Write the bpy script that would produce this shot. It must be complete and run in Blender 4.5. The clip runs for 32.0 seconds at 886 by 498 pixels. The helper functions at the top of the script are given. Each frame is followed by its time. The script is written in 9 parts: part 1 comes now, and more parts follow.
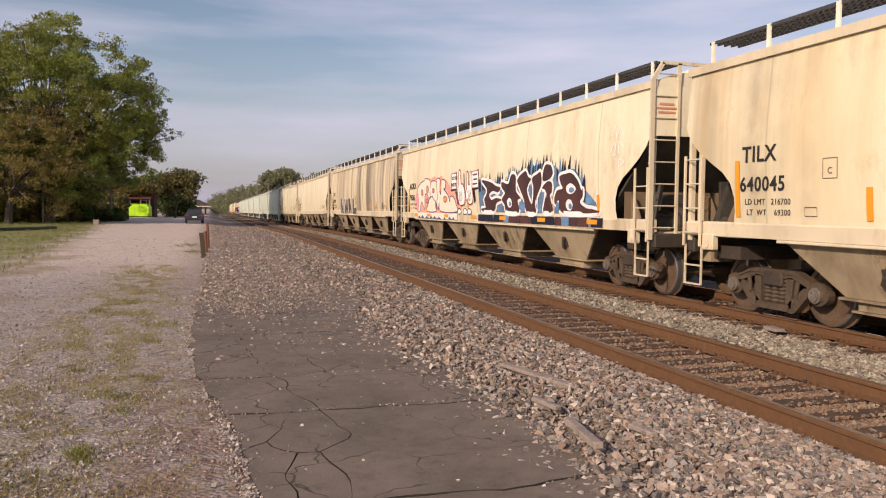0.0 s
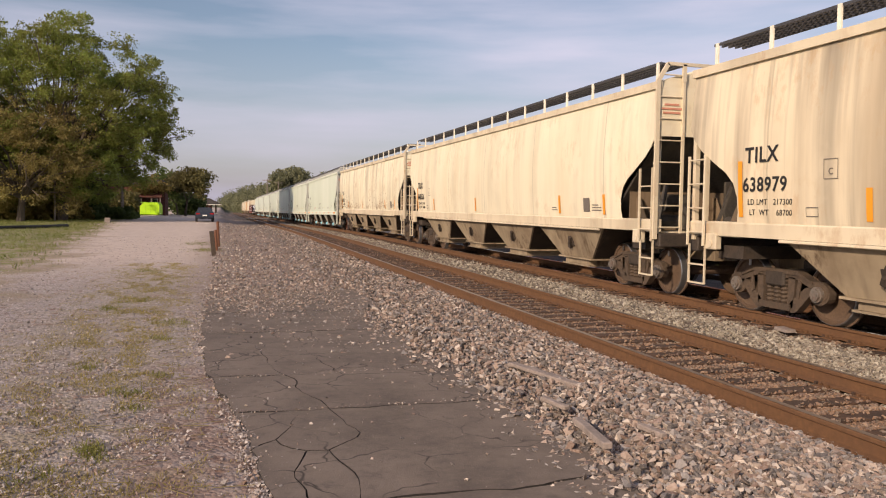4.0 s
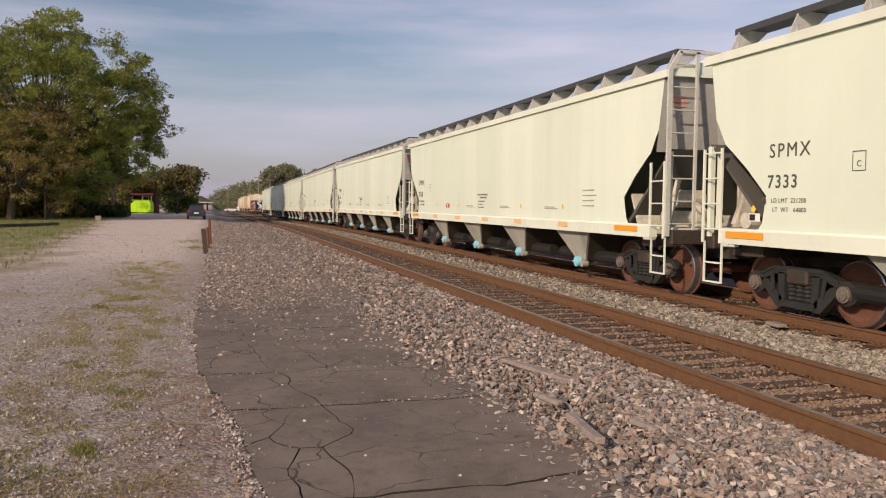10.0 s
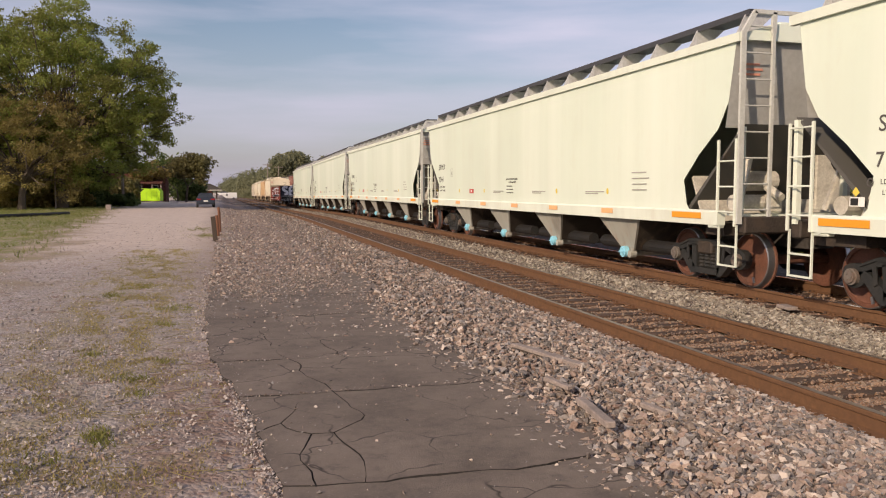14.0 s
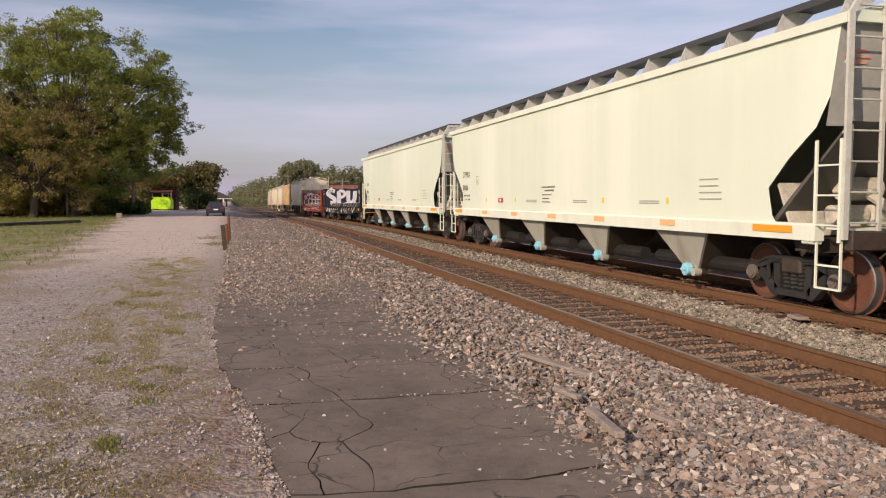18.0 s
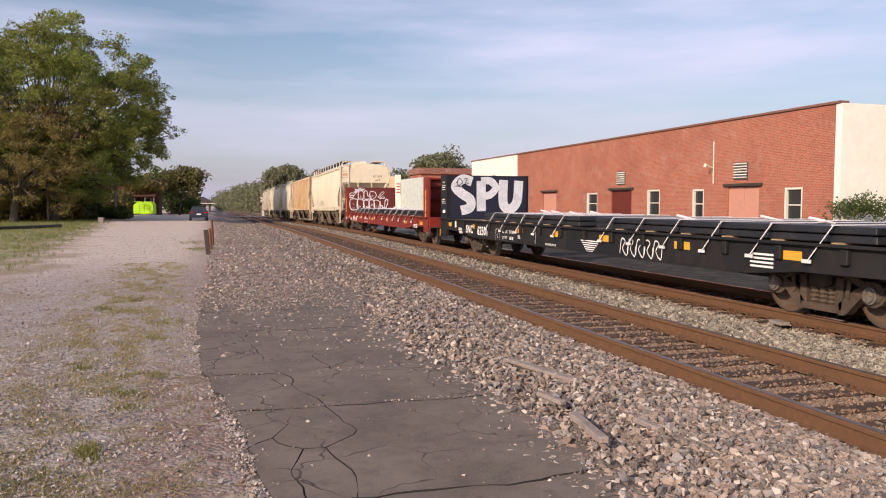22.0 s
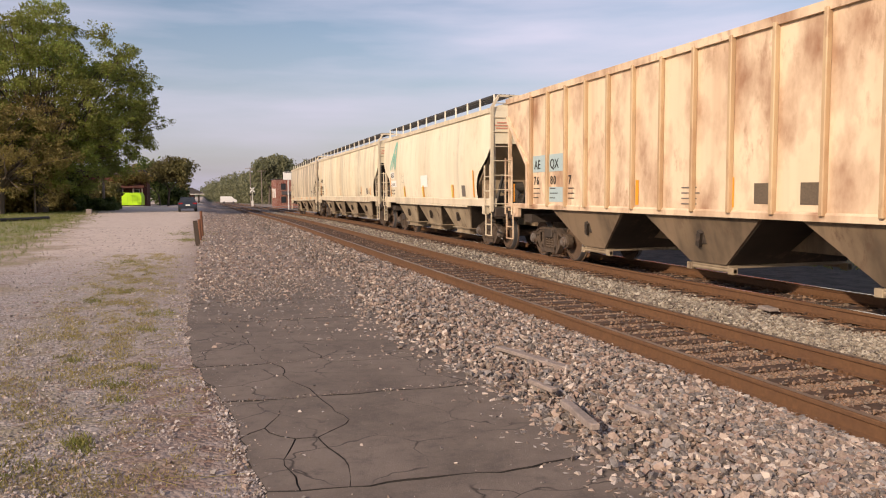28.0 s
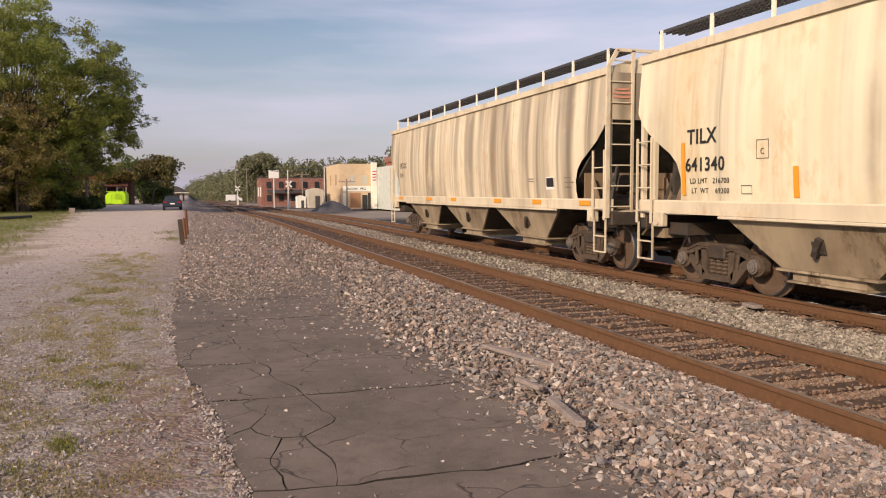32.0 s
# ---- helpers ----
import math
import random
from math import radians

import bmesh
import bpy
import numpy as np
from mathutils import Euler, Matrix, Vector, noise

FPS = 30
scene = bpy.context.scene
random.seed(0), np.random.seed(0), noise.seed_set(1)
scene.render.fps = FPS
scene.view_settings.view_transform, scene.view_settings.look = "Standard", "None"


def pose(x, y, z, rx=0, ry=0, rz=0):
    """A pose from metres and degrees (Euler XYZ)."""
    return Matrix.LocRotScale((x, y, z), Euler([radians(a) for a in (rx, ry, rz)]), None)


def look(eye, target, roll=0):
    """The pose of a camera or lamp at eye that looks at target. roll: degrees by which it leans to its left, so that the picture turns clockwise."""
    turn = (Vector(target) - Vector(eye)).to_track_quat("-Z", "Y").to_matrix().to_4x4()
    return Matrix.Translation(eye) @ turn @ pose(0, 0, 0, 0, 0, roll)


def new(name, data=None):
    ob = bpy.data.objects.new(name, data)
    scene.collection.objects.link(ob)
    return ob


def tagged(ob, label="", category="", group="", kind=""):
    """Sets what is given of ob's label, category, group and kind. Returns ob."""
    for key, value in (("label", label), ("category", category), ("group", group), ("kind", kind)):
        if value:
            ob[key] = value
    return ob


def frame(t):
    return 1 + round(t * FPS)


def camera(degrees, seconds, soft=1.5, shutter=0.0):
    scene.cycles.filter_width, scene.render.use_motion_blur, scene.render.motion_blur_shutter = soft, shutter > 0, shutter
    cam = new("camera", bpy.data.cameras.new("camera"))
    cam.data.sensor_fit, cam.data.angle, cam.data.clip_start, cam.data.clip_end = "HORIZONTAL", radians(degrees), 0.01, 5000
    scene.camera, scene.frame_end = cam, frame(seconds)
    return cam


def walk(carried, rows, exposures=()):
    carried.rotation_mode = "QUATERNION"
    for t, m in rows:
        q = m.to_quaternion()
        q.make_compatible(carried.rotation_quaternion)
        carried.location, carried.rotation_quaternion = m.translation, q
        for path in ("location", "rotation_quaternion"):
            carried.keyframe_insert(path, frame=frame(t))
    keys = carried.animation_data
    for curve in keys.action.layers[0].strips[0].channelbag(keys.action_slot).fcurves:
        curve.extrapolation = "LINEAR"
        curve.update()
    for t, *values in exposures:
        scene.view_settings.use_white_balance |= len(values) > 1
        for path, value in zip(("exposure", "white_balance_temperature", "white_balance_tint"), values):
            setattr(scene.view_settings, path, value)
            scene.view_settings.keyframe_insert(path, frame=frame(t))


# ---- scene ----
# World: z = 0 is the top of the rails, +y runs along the track away from the camera, +x towards the train.
cam = camera(60.0, 32.0, soft=1.1)
CAM_Z = 1.653
# seconds, yaw to the right of the track, pitch, roll
PATH = [
    (0.0, 16.78, -3.08, 0.00),
    (0.5, 16.67, -2.96, -0.15),
    (1.0, 16.48, -3.13, -0.21),
    (1.5, 16.43, -3.35, -0.04),
    (2.0, 16.27, -3.39, 0.02),
    (2.5, 15.88, -3.28, -0.17),
    (3.0, 15.75, -3.22, -0.15),
    (3.5, 15.81, -3.18, -0.09),
    (5.5, 17.29, -3.07, 0.70),
    (6.0, 17.41, -2.93, 0.24),
    (6.5, 16.97, -2.80, -0.07),
    (7.0, 16.94, -2.84, -0.12),
    (7.5, 16.81, -2.75, -0.10),
    (8.0, 16.81, -2.78, -0.13),
    (8.5, 16.75, -2.89, 0.06),
    (9.0, 16.73, -2.99, -0.16),
    (9.5, 16.69, -3.16, -0.17),
    (10.0, 16.65, -3.40, -0.07),
    (10.5, 16.62, -3.71, -0.26),
    (11.0, 16.56, -3.93, -0.30),
    (11.5, 16.40, -4.04, -0.18),
    (12.0, 16.32, -4.12, -0.22),
    (12.5, 16.42, -4.19, -0.33),
    (13.0, 16.51, -4.24, -0.31),
    (13.5, 16.36, -4.31, -0.49),
    (14.0, 15.97, -4.47, -0.63),
    (14.5, 15.78, -4.62, -0.65),
    (16.5, 15.26, -4.50, -0.73),
    (17.0, 15.17, -4.38, -0.89),
    (17.5, 15.17, -4.25, -0.72),
    (18.0, 15.31, -3.81, -0.56),
    (18.5, 15.51, -3.79, -0.68),
    (19.0, 15.59, -3.75, -0.75),
    (19.5, 15.59, -3.75, -0.60),
    (20.0, 15.62, -3.78, -0.41),
    (20.5, 15.64, -3.76, -0.59),
    (21.0, 15.59, -3.71, -0.74),
    (21.5, 16.01, -3.59, -0.33),
    (22.0, 16.47, -3.41, -0.38),
    (22.5, 16.84, -3.24, -0.67),
    (23.0, 16.90, -3.07, -0.71),
    (23.5, 17.35, -3.40, -1.23),
    (24.0, 17.72, -3.73, -1.07),
    (24.5, 17.40, -4.00, -0.77),
    (25.0, 17.13, -4.24, -0.87),
    (25.5, 17.07, -4.34, -0.84),
    (27.5, 17.15, -4.20, -0.80),
    (28.0, 17.18, -4.23, -0.80),
    (28.5, 17.09, -4.37, -1.00),
    (29.0, 17.03, -4.48, -1.04),
    (29.5, 17.12, -4.62, -1.11),
    (30.0, 18.47, -4.67, -0.87),
    (30.5, 19.16, -4.61, -1.18),
    (31.0, 18.46, -4.48, -1.07),
    (31.5, 18.23, -4.40, -1.05),
    (32.0, 18.20, -4.36, -0.85),
]
walk(cam, [(t, pose(0, 0, CAM_Z, 90 + p, 0, -y) @ pose(0, 0, 0, 0, 0, r + ROLL)) for t, y, p, r in PATH] if (ROLL := 0.5) else [],
     exposures=[(t, e - 0.10, k, 19) for t, e, k in ((0, -0.05, 7250), (3, 0.03, 7250), (6, -0.22, 7250), (9, -0.2, 7200), (12, -0.13, 7150), (16, -0.07, 7150), (20, -0.02, 7000), (22, 0.14, 6800), (23, 0.11, 6950), (24.5, 0.02, 7050), (28, 0.05, 7200), (32, 0.0, 7250))])

# ---- light ----
SUN_TO = Vector((-0.745, -0.525, 0.41)).normalized()
sun_data = bpy.data.lights.new("sun", "SUN")
sun_data.energy, sun_data.angle, sun_data.color = 4.5, radians(0.6), (1.0, 0.85, 0.66)
sun = new("sun", sun_data)
sun.matrix_world = look((0, 0, 60), Vector((0, 0, 60)) - SUN_TO)
world = bpy.data.worlds.new("sky")
scene.world = world
world.use_nodes = True
wn, wl = world.node_tree.nodes, world.node_tree.links
wn.clear()
w_out, w_bg = wn.new("ShaderNodeOutputWorld"), wn.new("ShaderNodeBackground")
w_sky = wn.new("ShaderNodeTexSky")
w_sky.sky_type, w_sky.sun_disc = "NISHITA", False
w_sky.sun_elevation = math.asin(SUN_TO.z)
w_sky.sun_rotation = math.atan2(SUN_TO.x, SUN_TO.y)
w_sky.air_density, w_sky.dust_density, w_sky.ozone_density = 1.0, 1.5, 2.0
w_bg.inputs["Strength"].default_value = 0.130
# thin streaks of high cloud
w_tc, w_map, w_noise = wn.new("ShaderNodeTexCoord"), wn.new("ShaderNodeMapping"), wn.new("ShaderNodeTexNoise")
w_map.inputs["Scale"].default_value = (1.2, 1.6, 9.0)
w_noise.inputs["Scale"].default_value, w_noise.inputs["Detail"].default_value = 1.7, 7
w_ramp, w_mix = wn.new("ShaderNodeValToRGB"), wn.new("ShaderNodeMix")
w_ramp.color_ramp.elements[0].position, w_ramp.color_ramp.elements[1].position = 0.36, 0.72
w_ramp.color_ramp.elements[1].color = (0.80, 0.80, 0.80, 1)
w_mix.data_type = "RGBA"
w_mix.inputs["B"].default_value = (6.2, 6.4, 8.1, 1)
wl.new(w_tc.outputs["Generated"], w_map.inputs["Vector"])
wl.new(w_map.outputs["Vector"], w_noise.inputs["Vector"])
wl.new(w_noise.outputs["Fac"], w_ramp.inputs["Fac"])
wl.new(w_ramp.outputs["Color"], w_mix.inputs["Factor"])
wl.new(w_sky.outputs["Color"], w_mix.inputs["A"])
# pale haze low in the sky
w_sep, w_low, w_haze = wn.new("ShaderNodeSeparateXYZ"), wn.new("ShaderNodeMapRange"), wn.new("ShaderNodeMix")
w_haze.data_type = "RGBA"
w_haze.inputs["B"].default_value = (3.8, 3.9, 5.3, 1)
w_low.inputs["From Min"].default_value, w_low.inputs["From Max"].default_value = 0.20, 0.0
w_low.inputs["To Max"].default_value = 0.6
wl.new(w_tc.outputs["Generated"], w_sep.inputs[0])
wl.new(w_sep.outputs["Z"], w_low.inputs["Value"])
wl.new(w_low.outputs["Result"], w_haze.inputs["Factor"])
wl.new(w_mix.outputs["Result"], w_haze.inputs["A"])
wl.new(w_haze.outputs["Result"], w_bg.inputs["Color"])
wl.new(w_bg.outputs["Background"], w_out.inputs["Surface"])


# ---- materials ----
def nodes_of(name, rough=0.6, metal=0.0, spec=0.5):
    m = bpy.data.materials.new(name)
    m.use_nodes = True
    n, l = m.node_tree.nodes, m.node_tree.links
    b = n["Principled BSDF"]
    b.inputs["Roughness"].default_value, b.inputs["Metallic"].default_value = rough, metal
    b.inputs["Specular IOR Level"].default_value = spec
    return m, n, l, b


def noise_node(n, l, vec, scale, detail=4, rough=0.55, stretch=None):
    t = n.new("ShaderNodeTexNoise")
    t.inputs["Scale"].default_value, t.inputs["Detail"].default_value, t.inputs["Roughness"].default_value = scale, detail, rough
    if stretch:
        mp = n.new("ShaderNodeMapping")
        mp.inputs["Scale"].default_value = stretch
        l.new(vec, mp.inputs["Vector"])
        vec = mp.outputs["Vector"]
    l.new(vec, t.inputs["Vector"])
    return t.outputs["Fac"]


def ramp(n, l, fac, lo, hi, c0=(0, 0, 0, 1), c1=(1, 1, 1, 1)):
    r = n.new("ShaderNodeMapRange")
    r.inputs["From Min"].default_value, r.inputs["From Max"].default_value = lo, hi
    l.new(fac, r.inputs["Value"])
    return r.outputs["Result"]


def mixed(n, l, fac, a, b):
    x = n.new("ShaderNodeMix")
    x.data_type = "RGBA"
    for key, v in (("A", a), ("B", b)):
        if isinstance(v, (tuple, list)):
            x.inputs[key].default_value = (*v[:3], 1)
        else:
            l.new(v, x.inputs[key])
    if isinstance(fac, (int, float)):
        x.inputs["Factor"].default_value = fac
    else:
        l.new(fac, x.inputs["Factor"])
    return x.outputs["Result"]


def times(n, l, a, b, op="MULTIPLY"):
    x = n.new("ShaderNodeMath")
    x.operation = op
    for i, v in enumerate((a, b)):
        if isinstance(v, (int, float)):
            x.inputs[i].default_value = v
        else:
            l.new(v, x.inputs[i])
    return x.outputs[0]


def bumped(n, l, b, height, strength=0.3, distance=0.02):
    u = n.new("ShaderNodeBump")
    u.inputs["Strength"].default_value, u.inputs["Distance"].default_value = strength, distance
    l.new(height, u.inputs["Height"])
    l.new(u.outputs["Normal"], b.inputs["Normal"])


def coords(n, l, space="Object", seeded=True):
    tc = n.new("ShaderNodeTexCoord")
    v = tc.outputs[space]
    if not seeded:
        return v
    oi, add = n.new("ShaderNodeObjectInfo"), n.new("ShaderNodeVectorMath")
    sc = n.new("ShaderNodeVectorMath")
    sc.operation = "SCALE"
    sc.inputs["Scale"].default_value = 37.0
    l.new(oi.outputs["Random"], sc.inputs[0])
    l.new(v, add.inputs[0])
    l.new(sc.outputs[0], add.inputs[1])
    return add.outputs[0]


def position(n):
    return n.new("ShaderNodeNewGeometry").outputs["Position"]


def plain(name, color, rough=0.6, metal=0.0, grain=0.12, scale=6.0, bump=0.0, dirt=None, dirt_amount=0.5):
    """A surface of one colour with grain at two scales and blotches of dirt."""
    m, n, l, b = nodes_of(name, rough, metal)
    v = coords(n, l)
    fine, broad = noise_node(n, l, v, scale * 6), noise_node(n, l, v, scale, 6)
    c = mixed(n, l, ramp(n, l, fine, 0.25, 0.75), tuple(x * (1 - grain) for x in color), tuple(min(1, x * (1 + grain)) for x in color))
    if dirt:
        c = mixed(n, l, times(n, l, ramp(n, l, broad, 0.45, 0.72), dirt_amount), c, dirt)
    l.new(c, b.inputs["Base Color"])
    if bump:
        bumped(n, l, b, fine, bump, 0.01)
    return m


def car_paint(name, color, streak=(0.25, 0.2, 0.14), streak_amount=0.5, rust=(0.35, 0.16, 0.05), rust_amount=0.3, rough=0.45, seams=0.0, clouds=None, cover=0.36):
    """Old freight car paint: vertical runs of grime, blotches of rust, soft fading."""
    m, n, l, b = nodes_of(name, rough, 0.0, 0.35)
    v = coords(n, l)
    runs = noise_node(n, l, v, 1.0, 4, 0.5, (1.0, 1.5, 0.07))
    fine_runs = noise_node(n, l, v, 1.0, 4, 0.5, (4.0, 5.5, 0.14))
    blot = noise_node(n, l, v, 0.55, 5, 0.6, (1.0, 1.0, 0.8))
    speck = noise_node(n, l, v, 5.0, 6, 0.7, (1.0, 1.0, 0.45))
    c = mixed(n, l, ramp(n, l, noise_node(n, l, v, 0.4, 3), 0.3, 0.7), tuple(x * 0.93 for x in color), color)
    r1 = times(n, l, ramp(n, l, runs, 0.42, 0.66), ramp(n, l, blot, cover, cover + 0.22))
    c = mixed(n, l, times(n, l, r1, streak_amount), c, streak)
    c = mixed(n, l, times(n, l, times(n, l, ramp(n, l, fine_runs, 0.52, 0.76), ramp(n, l, blot, cover, cover + 0.24)), streak_amount * 0.7), c, streak)
    if clouds:
        soft = times(n, l, ramp(n, l, noise_node(n, l, v, 0.75, 6, 0.58, clouds[4] if len(clouds) > 4 else (1.0, 1.3, 0.25)), 0.46, 0.72), clouds[3])
        c = mixed(n, l, soft, c, tuple(clouds[:3]))
    r2 = times(n, l, ramp(n, l, speck, 0.50, 0.62), ramp(n, l, noise_node(n, l, v, 0.8, 4), 0.47, 0.60))
    c = mixed(n, l, times(n, l, r2, rust_amount), c, rust)
    if seams:
        # weld seams of the side sheets, one every few metres
        sep = n.new("ShaderNodeSeparateXYZ")
        l.new(n.new("ShaderNodeTexCoord").outputs["Object"], sep.inputs[0])
        pp = n.new("ShaderNodeMath")
        pp.operation = "PINGPONG"
        l.new(sep.outputs["Y"], pp.inputs[0])
        pp.inputs[1].default_value = seams
        line = ramp(n, l, pp.outputs[0], 0.0, 0.03)
        c = mixed(n, l, line, tuple(x * 0.62 for x in color), c)
        bumped(n, l, b, line, 0.25, 0.02)
    l.new(c, b.inputs["Base Color"])
    return m


M = {}
M["cream"] = car_paint("cream_paint", (0.81, 0.745, 0.56), (0.27, 0.22, 0.16), 0.62, (0.55, 0.30, 0.11), 0.30, seams=1.9, clouds=(0.60, 0.41, 0.19, 0.45), cover=0.34)
M["cream_clean"] = car_paint("pale_cream_paint", (0.82, 0.765, 0.595), streak_amount=0.28, rust_amount=0.2, seams=1.9, clouds=(0.62, 0.50, 0.32, 0.4))
M["cream_rusty"] = car_paint("rust_spattered_cream_paint", (0.86, 0.82, 0.64), streak_amount=0.55, rust_amount=0.4, seams=1.9, clouds=(0.60, 0.44, 0.24, 0.22), cover=0.33)
M["cream_grey"] = car_paint("sooty_cream_paint", (0.77, 0.68, 0.51), (0.15, 0.125, 0.10), 0.85, (0.45, 0.24, 0.09), 0.3, seams=1.9, clouds=(0.38, 0.29, 0.19, 0.5), cover=0.2)
M["white"] = car_paint("white_paint", (0.68, 0.775, 0.665), (0.5, 0.48, 0.4), 0.10, rust_amount=0.03, rough=0.35, clouds=(0.80, 0.87, 0.775, 0.75, (0.2, 0.55, 0.02)))
M["grey_car"] = car_paint("weathered_grey_paint", (0.30, 0.32, 0.34), (0.12, 0.11, 0.10), 0.6, rust_amount=0.3)
M["ribbed"] = car_paint("faded_peach_paint", (0.80, 0.64, 0.46), (0.46, 0.28, 0.17), 0.35, (0.28, 0.13, 0.07), 0.45, clouds=(0.30, 0.15, 0.085, 0.95, (1.0, 1.6, 0.9)))
M["pale_car"] = car_paint("chalky_cream_paint", (0.82, 0.75, 0.58), (0.42, 0.34, 0.22), 0.3, rust_amount=0.2, clouds=(0.66, 0.50, 0.30, 0.4))
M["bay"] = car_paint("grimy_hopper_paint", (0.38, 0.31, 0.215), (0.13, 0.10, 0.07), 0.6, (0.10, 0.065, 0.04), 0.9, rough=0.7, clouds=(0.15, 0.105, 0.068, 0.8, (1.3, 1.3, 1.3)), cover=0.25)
# brown grime, darkened further for shade under and between the cars
M["bay_brown"] = car_paint("shaded_brown_hopper_grime", (0.24, 0.175, 0.115), (0.05, 0.04, 0.03), 0.8, (0.10, 0.06, 0.04), 0.7, rough=0.75)
# dusty paint greyed to carry the shaded look beneath the white cars
M["bay_white"] = car_paint("dusty_shaded_hopper_paint", (0.40, 0.405, 0.36), (0.16, 0.14, 0.12), 0.6, rust_amount=0.3, rough=0.6)
# soot and streaks, with the slopes' shade painted in as well
M["bay_soot_shade"] = car_paint("sooty_shaded_slope_sheet", (0.06, 0.048, 0.037), (0.02, 0.017, 0.015), 0.8, (0.16, 0.12, 0.08), 0.5, rough=0.8)
M["black_car"] = car_paint("black_flatcar_paint", (0.011, 0.012, 0.014), (0.035, 0.032, 0.03), 0.4, (0.07, 0.04, 0.027), 0.3, rough=0.68)
M["rusty_rib"] = car_paint("rust_worn_rib_paint", (0.56, 0.42, 0.26), (0.32, 0.16, 0.08), 0.4, (0.24, 0.10, 0.05), 0.4, clouds=(0.28, 0.15, 0.08, 0.8, (1.0, 1.6, 0.9)))
M["red_car"] = car_paint("oxide_red_flatcar_paint", (0.23, 0.030, 0.022), (0.10, 0.03, 0.02), 0.5, (0.16, 0.05, 0.03), 0.5)
M["dark_red"] = car_paint("dark_red_bulkhead_paint", (0.15, 0.030, 0.022), (0.07, 0.02, 0.02), 0.5, (0.10, 0.03, 0.02), 0.4)
M["steel_dark"] = plain("dark_cast_steel", (0.05, 0.04, 0.033), 0.75, 0.2, 0.3, 5, 0.3, (0.10, 0.07, 0.05), 0.5)
M["wheel"] = plain("rusty_wheel_steel", (0.15, 0.062, 0.038), 0.75, 0.1, 0.25, 5, 0.1, (0.07, 0.04, 0.03), 0.6)
M["wheel_dusty"] = plain("dusty_brown_wheel_steel", (0.115, 0.074, 0.048), 0.8, 0.05, 0.25, 5, 0.1, (0.075, 0.05, 0.036), 0.6)
M["tread"] = plain("polished_tread_steel", (0.42, 0.42, 0.43), 0.35, 0.9, 0.1)
M["black_steel"] = plain("black_steel", (0.02, 0.02, 0.02), 0.6, 0.2, 0.3, 4, 0.1, (0.05, 0.04, 0.03), 0.4)
M["grate"] = plain("galvanised_grating", (0.085, 0.085, 0.092), 0.55, 0.5, 0.2)
# near-black: soot, plus the shade inside car ends put into the colour
M["soot_shade"] = plain("sooty_shaded_sheet", (0.045, 0.04, 0.035), 0.8, 0.0, 0.25, 3, 0, (0.10, 0.085, 0.06), 0.5)
M["rail_side"] = plain("rusted_rail_side", (0.135, 0.067, 0.031), 0.85, 0.05, 0.22, 3, 0.15, (0.11, 0.054, 0.028), 0.6)
M["rail_top"] = plain("worn_rail_head", (0.20, 0.165, 0.145), 0.4, 0.6, 0.15, 3, 0.0, (0.17, 0.10, 0.06), 0.6)
M["rail_shiny"] = plain("polished_rail_head", (0.62, 0.62, 0.64), 0.22, 0.9, 0.08, 3)
M["tie"] = plain("weathered_dark_tie_wood", (0.050, 0.030, 0.021), 0.9, 0, 0.4, 5, 0.6, (0.14, 0.072, 0.042), 0.7)
M["orange"] = plain("orange_reflector", (0.80, 0.33, 0.03), 0.4, 0, 0.06)
M["orange_faded"] = plain("faded_orange_reflector", (0.80, 0.46, 0.22), 0.45, 0, 0.1)
M["white_trim"] = plain("white_trim_paint", (0.80, 0.78, 0.68), 0.5, 0, 0.08, 4, 0, (0.4, 0.3, 0.2), 0.3)
M["ink"] = plain("black_stencil_paint", (0.02, 0.02, 0.02), 0.6, 0, 0.2)
M["ink_soft"] = plain("weathered_black_stencil", (0.085, 0.08, 0.075), 0.6, 0, 0.25)
M["ink_grey"] = plain("faded_stencil_paint", (0.16, 0.14, 0.12), 0.6, 0, 0.25)
M["ink_pale"] = plain("pale_worn_stencil", (0.34, 0.335, 0.31), 0.6, 0, 0.25)
M["ink_white"] = plain("white_stencil_paint", (0.80, 0.80, 0.78), 0.6, 0, 0.1)
M["ink_red"] = plain("red_stencil_paint", (0.50, 0.05, 0.05), 0.6, 0, 0.15)
M["blue_cap"] = plain("light_blue_plastic_cap", (0.25, 0.60, 0.75), 0.4, 0, 0.08)


def random_island(n):
    return n.new("ShaderNodeNewGeometry").outputs["Random Per Island"]


def stone_mat(name, colors, rough=0.85):
    m, n, l, b = nodes_of(name, rough, 0, 0.3)
    cr = n.new("ShaderNodeValToRGB")
    cr.color_ramp.interpolation = "CONSTANT"
    el = cr.color_ramp.elements
    while len(el) < len(colors):
        el.new(0.5)
    for i, c in enumerate(colors):
        el[i].position, el[i].color = i / len(colors), (*c, 1)
    l.new(random_island(n), cr.inputs["Fac"])
    v = position(n)
    g = noise_node(n, l, v, 60, 4)
    l.new(mixed(n, l, ramp(n, l, g, 0.3, 0.7), cr.outputs["Color"], mixed(n, l, 0.35, cr.outputs["Color"], (0.5, 0.45, 0.4))), b.inputs["Base Color"])
    bumped(n, l, b, g, 0.2, 0.006)
    return m


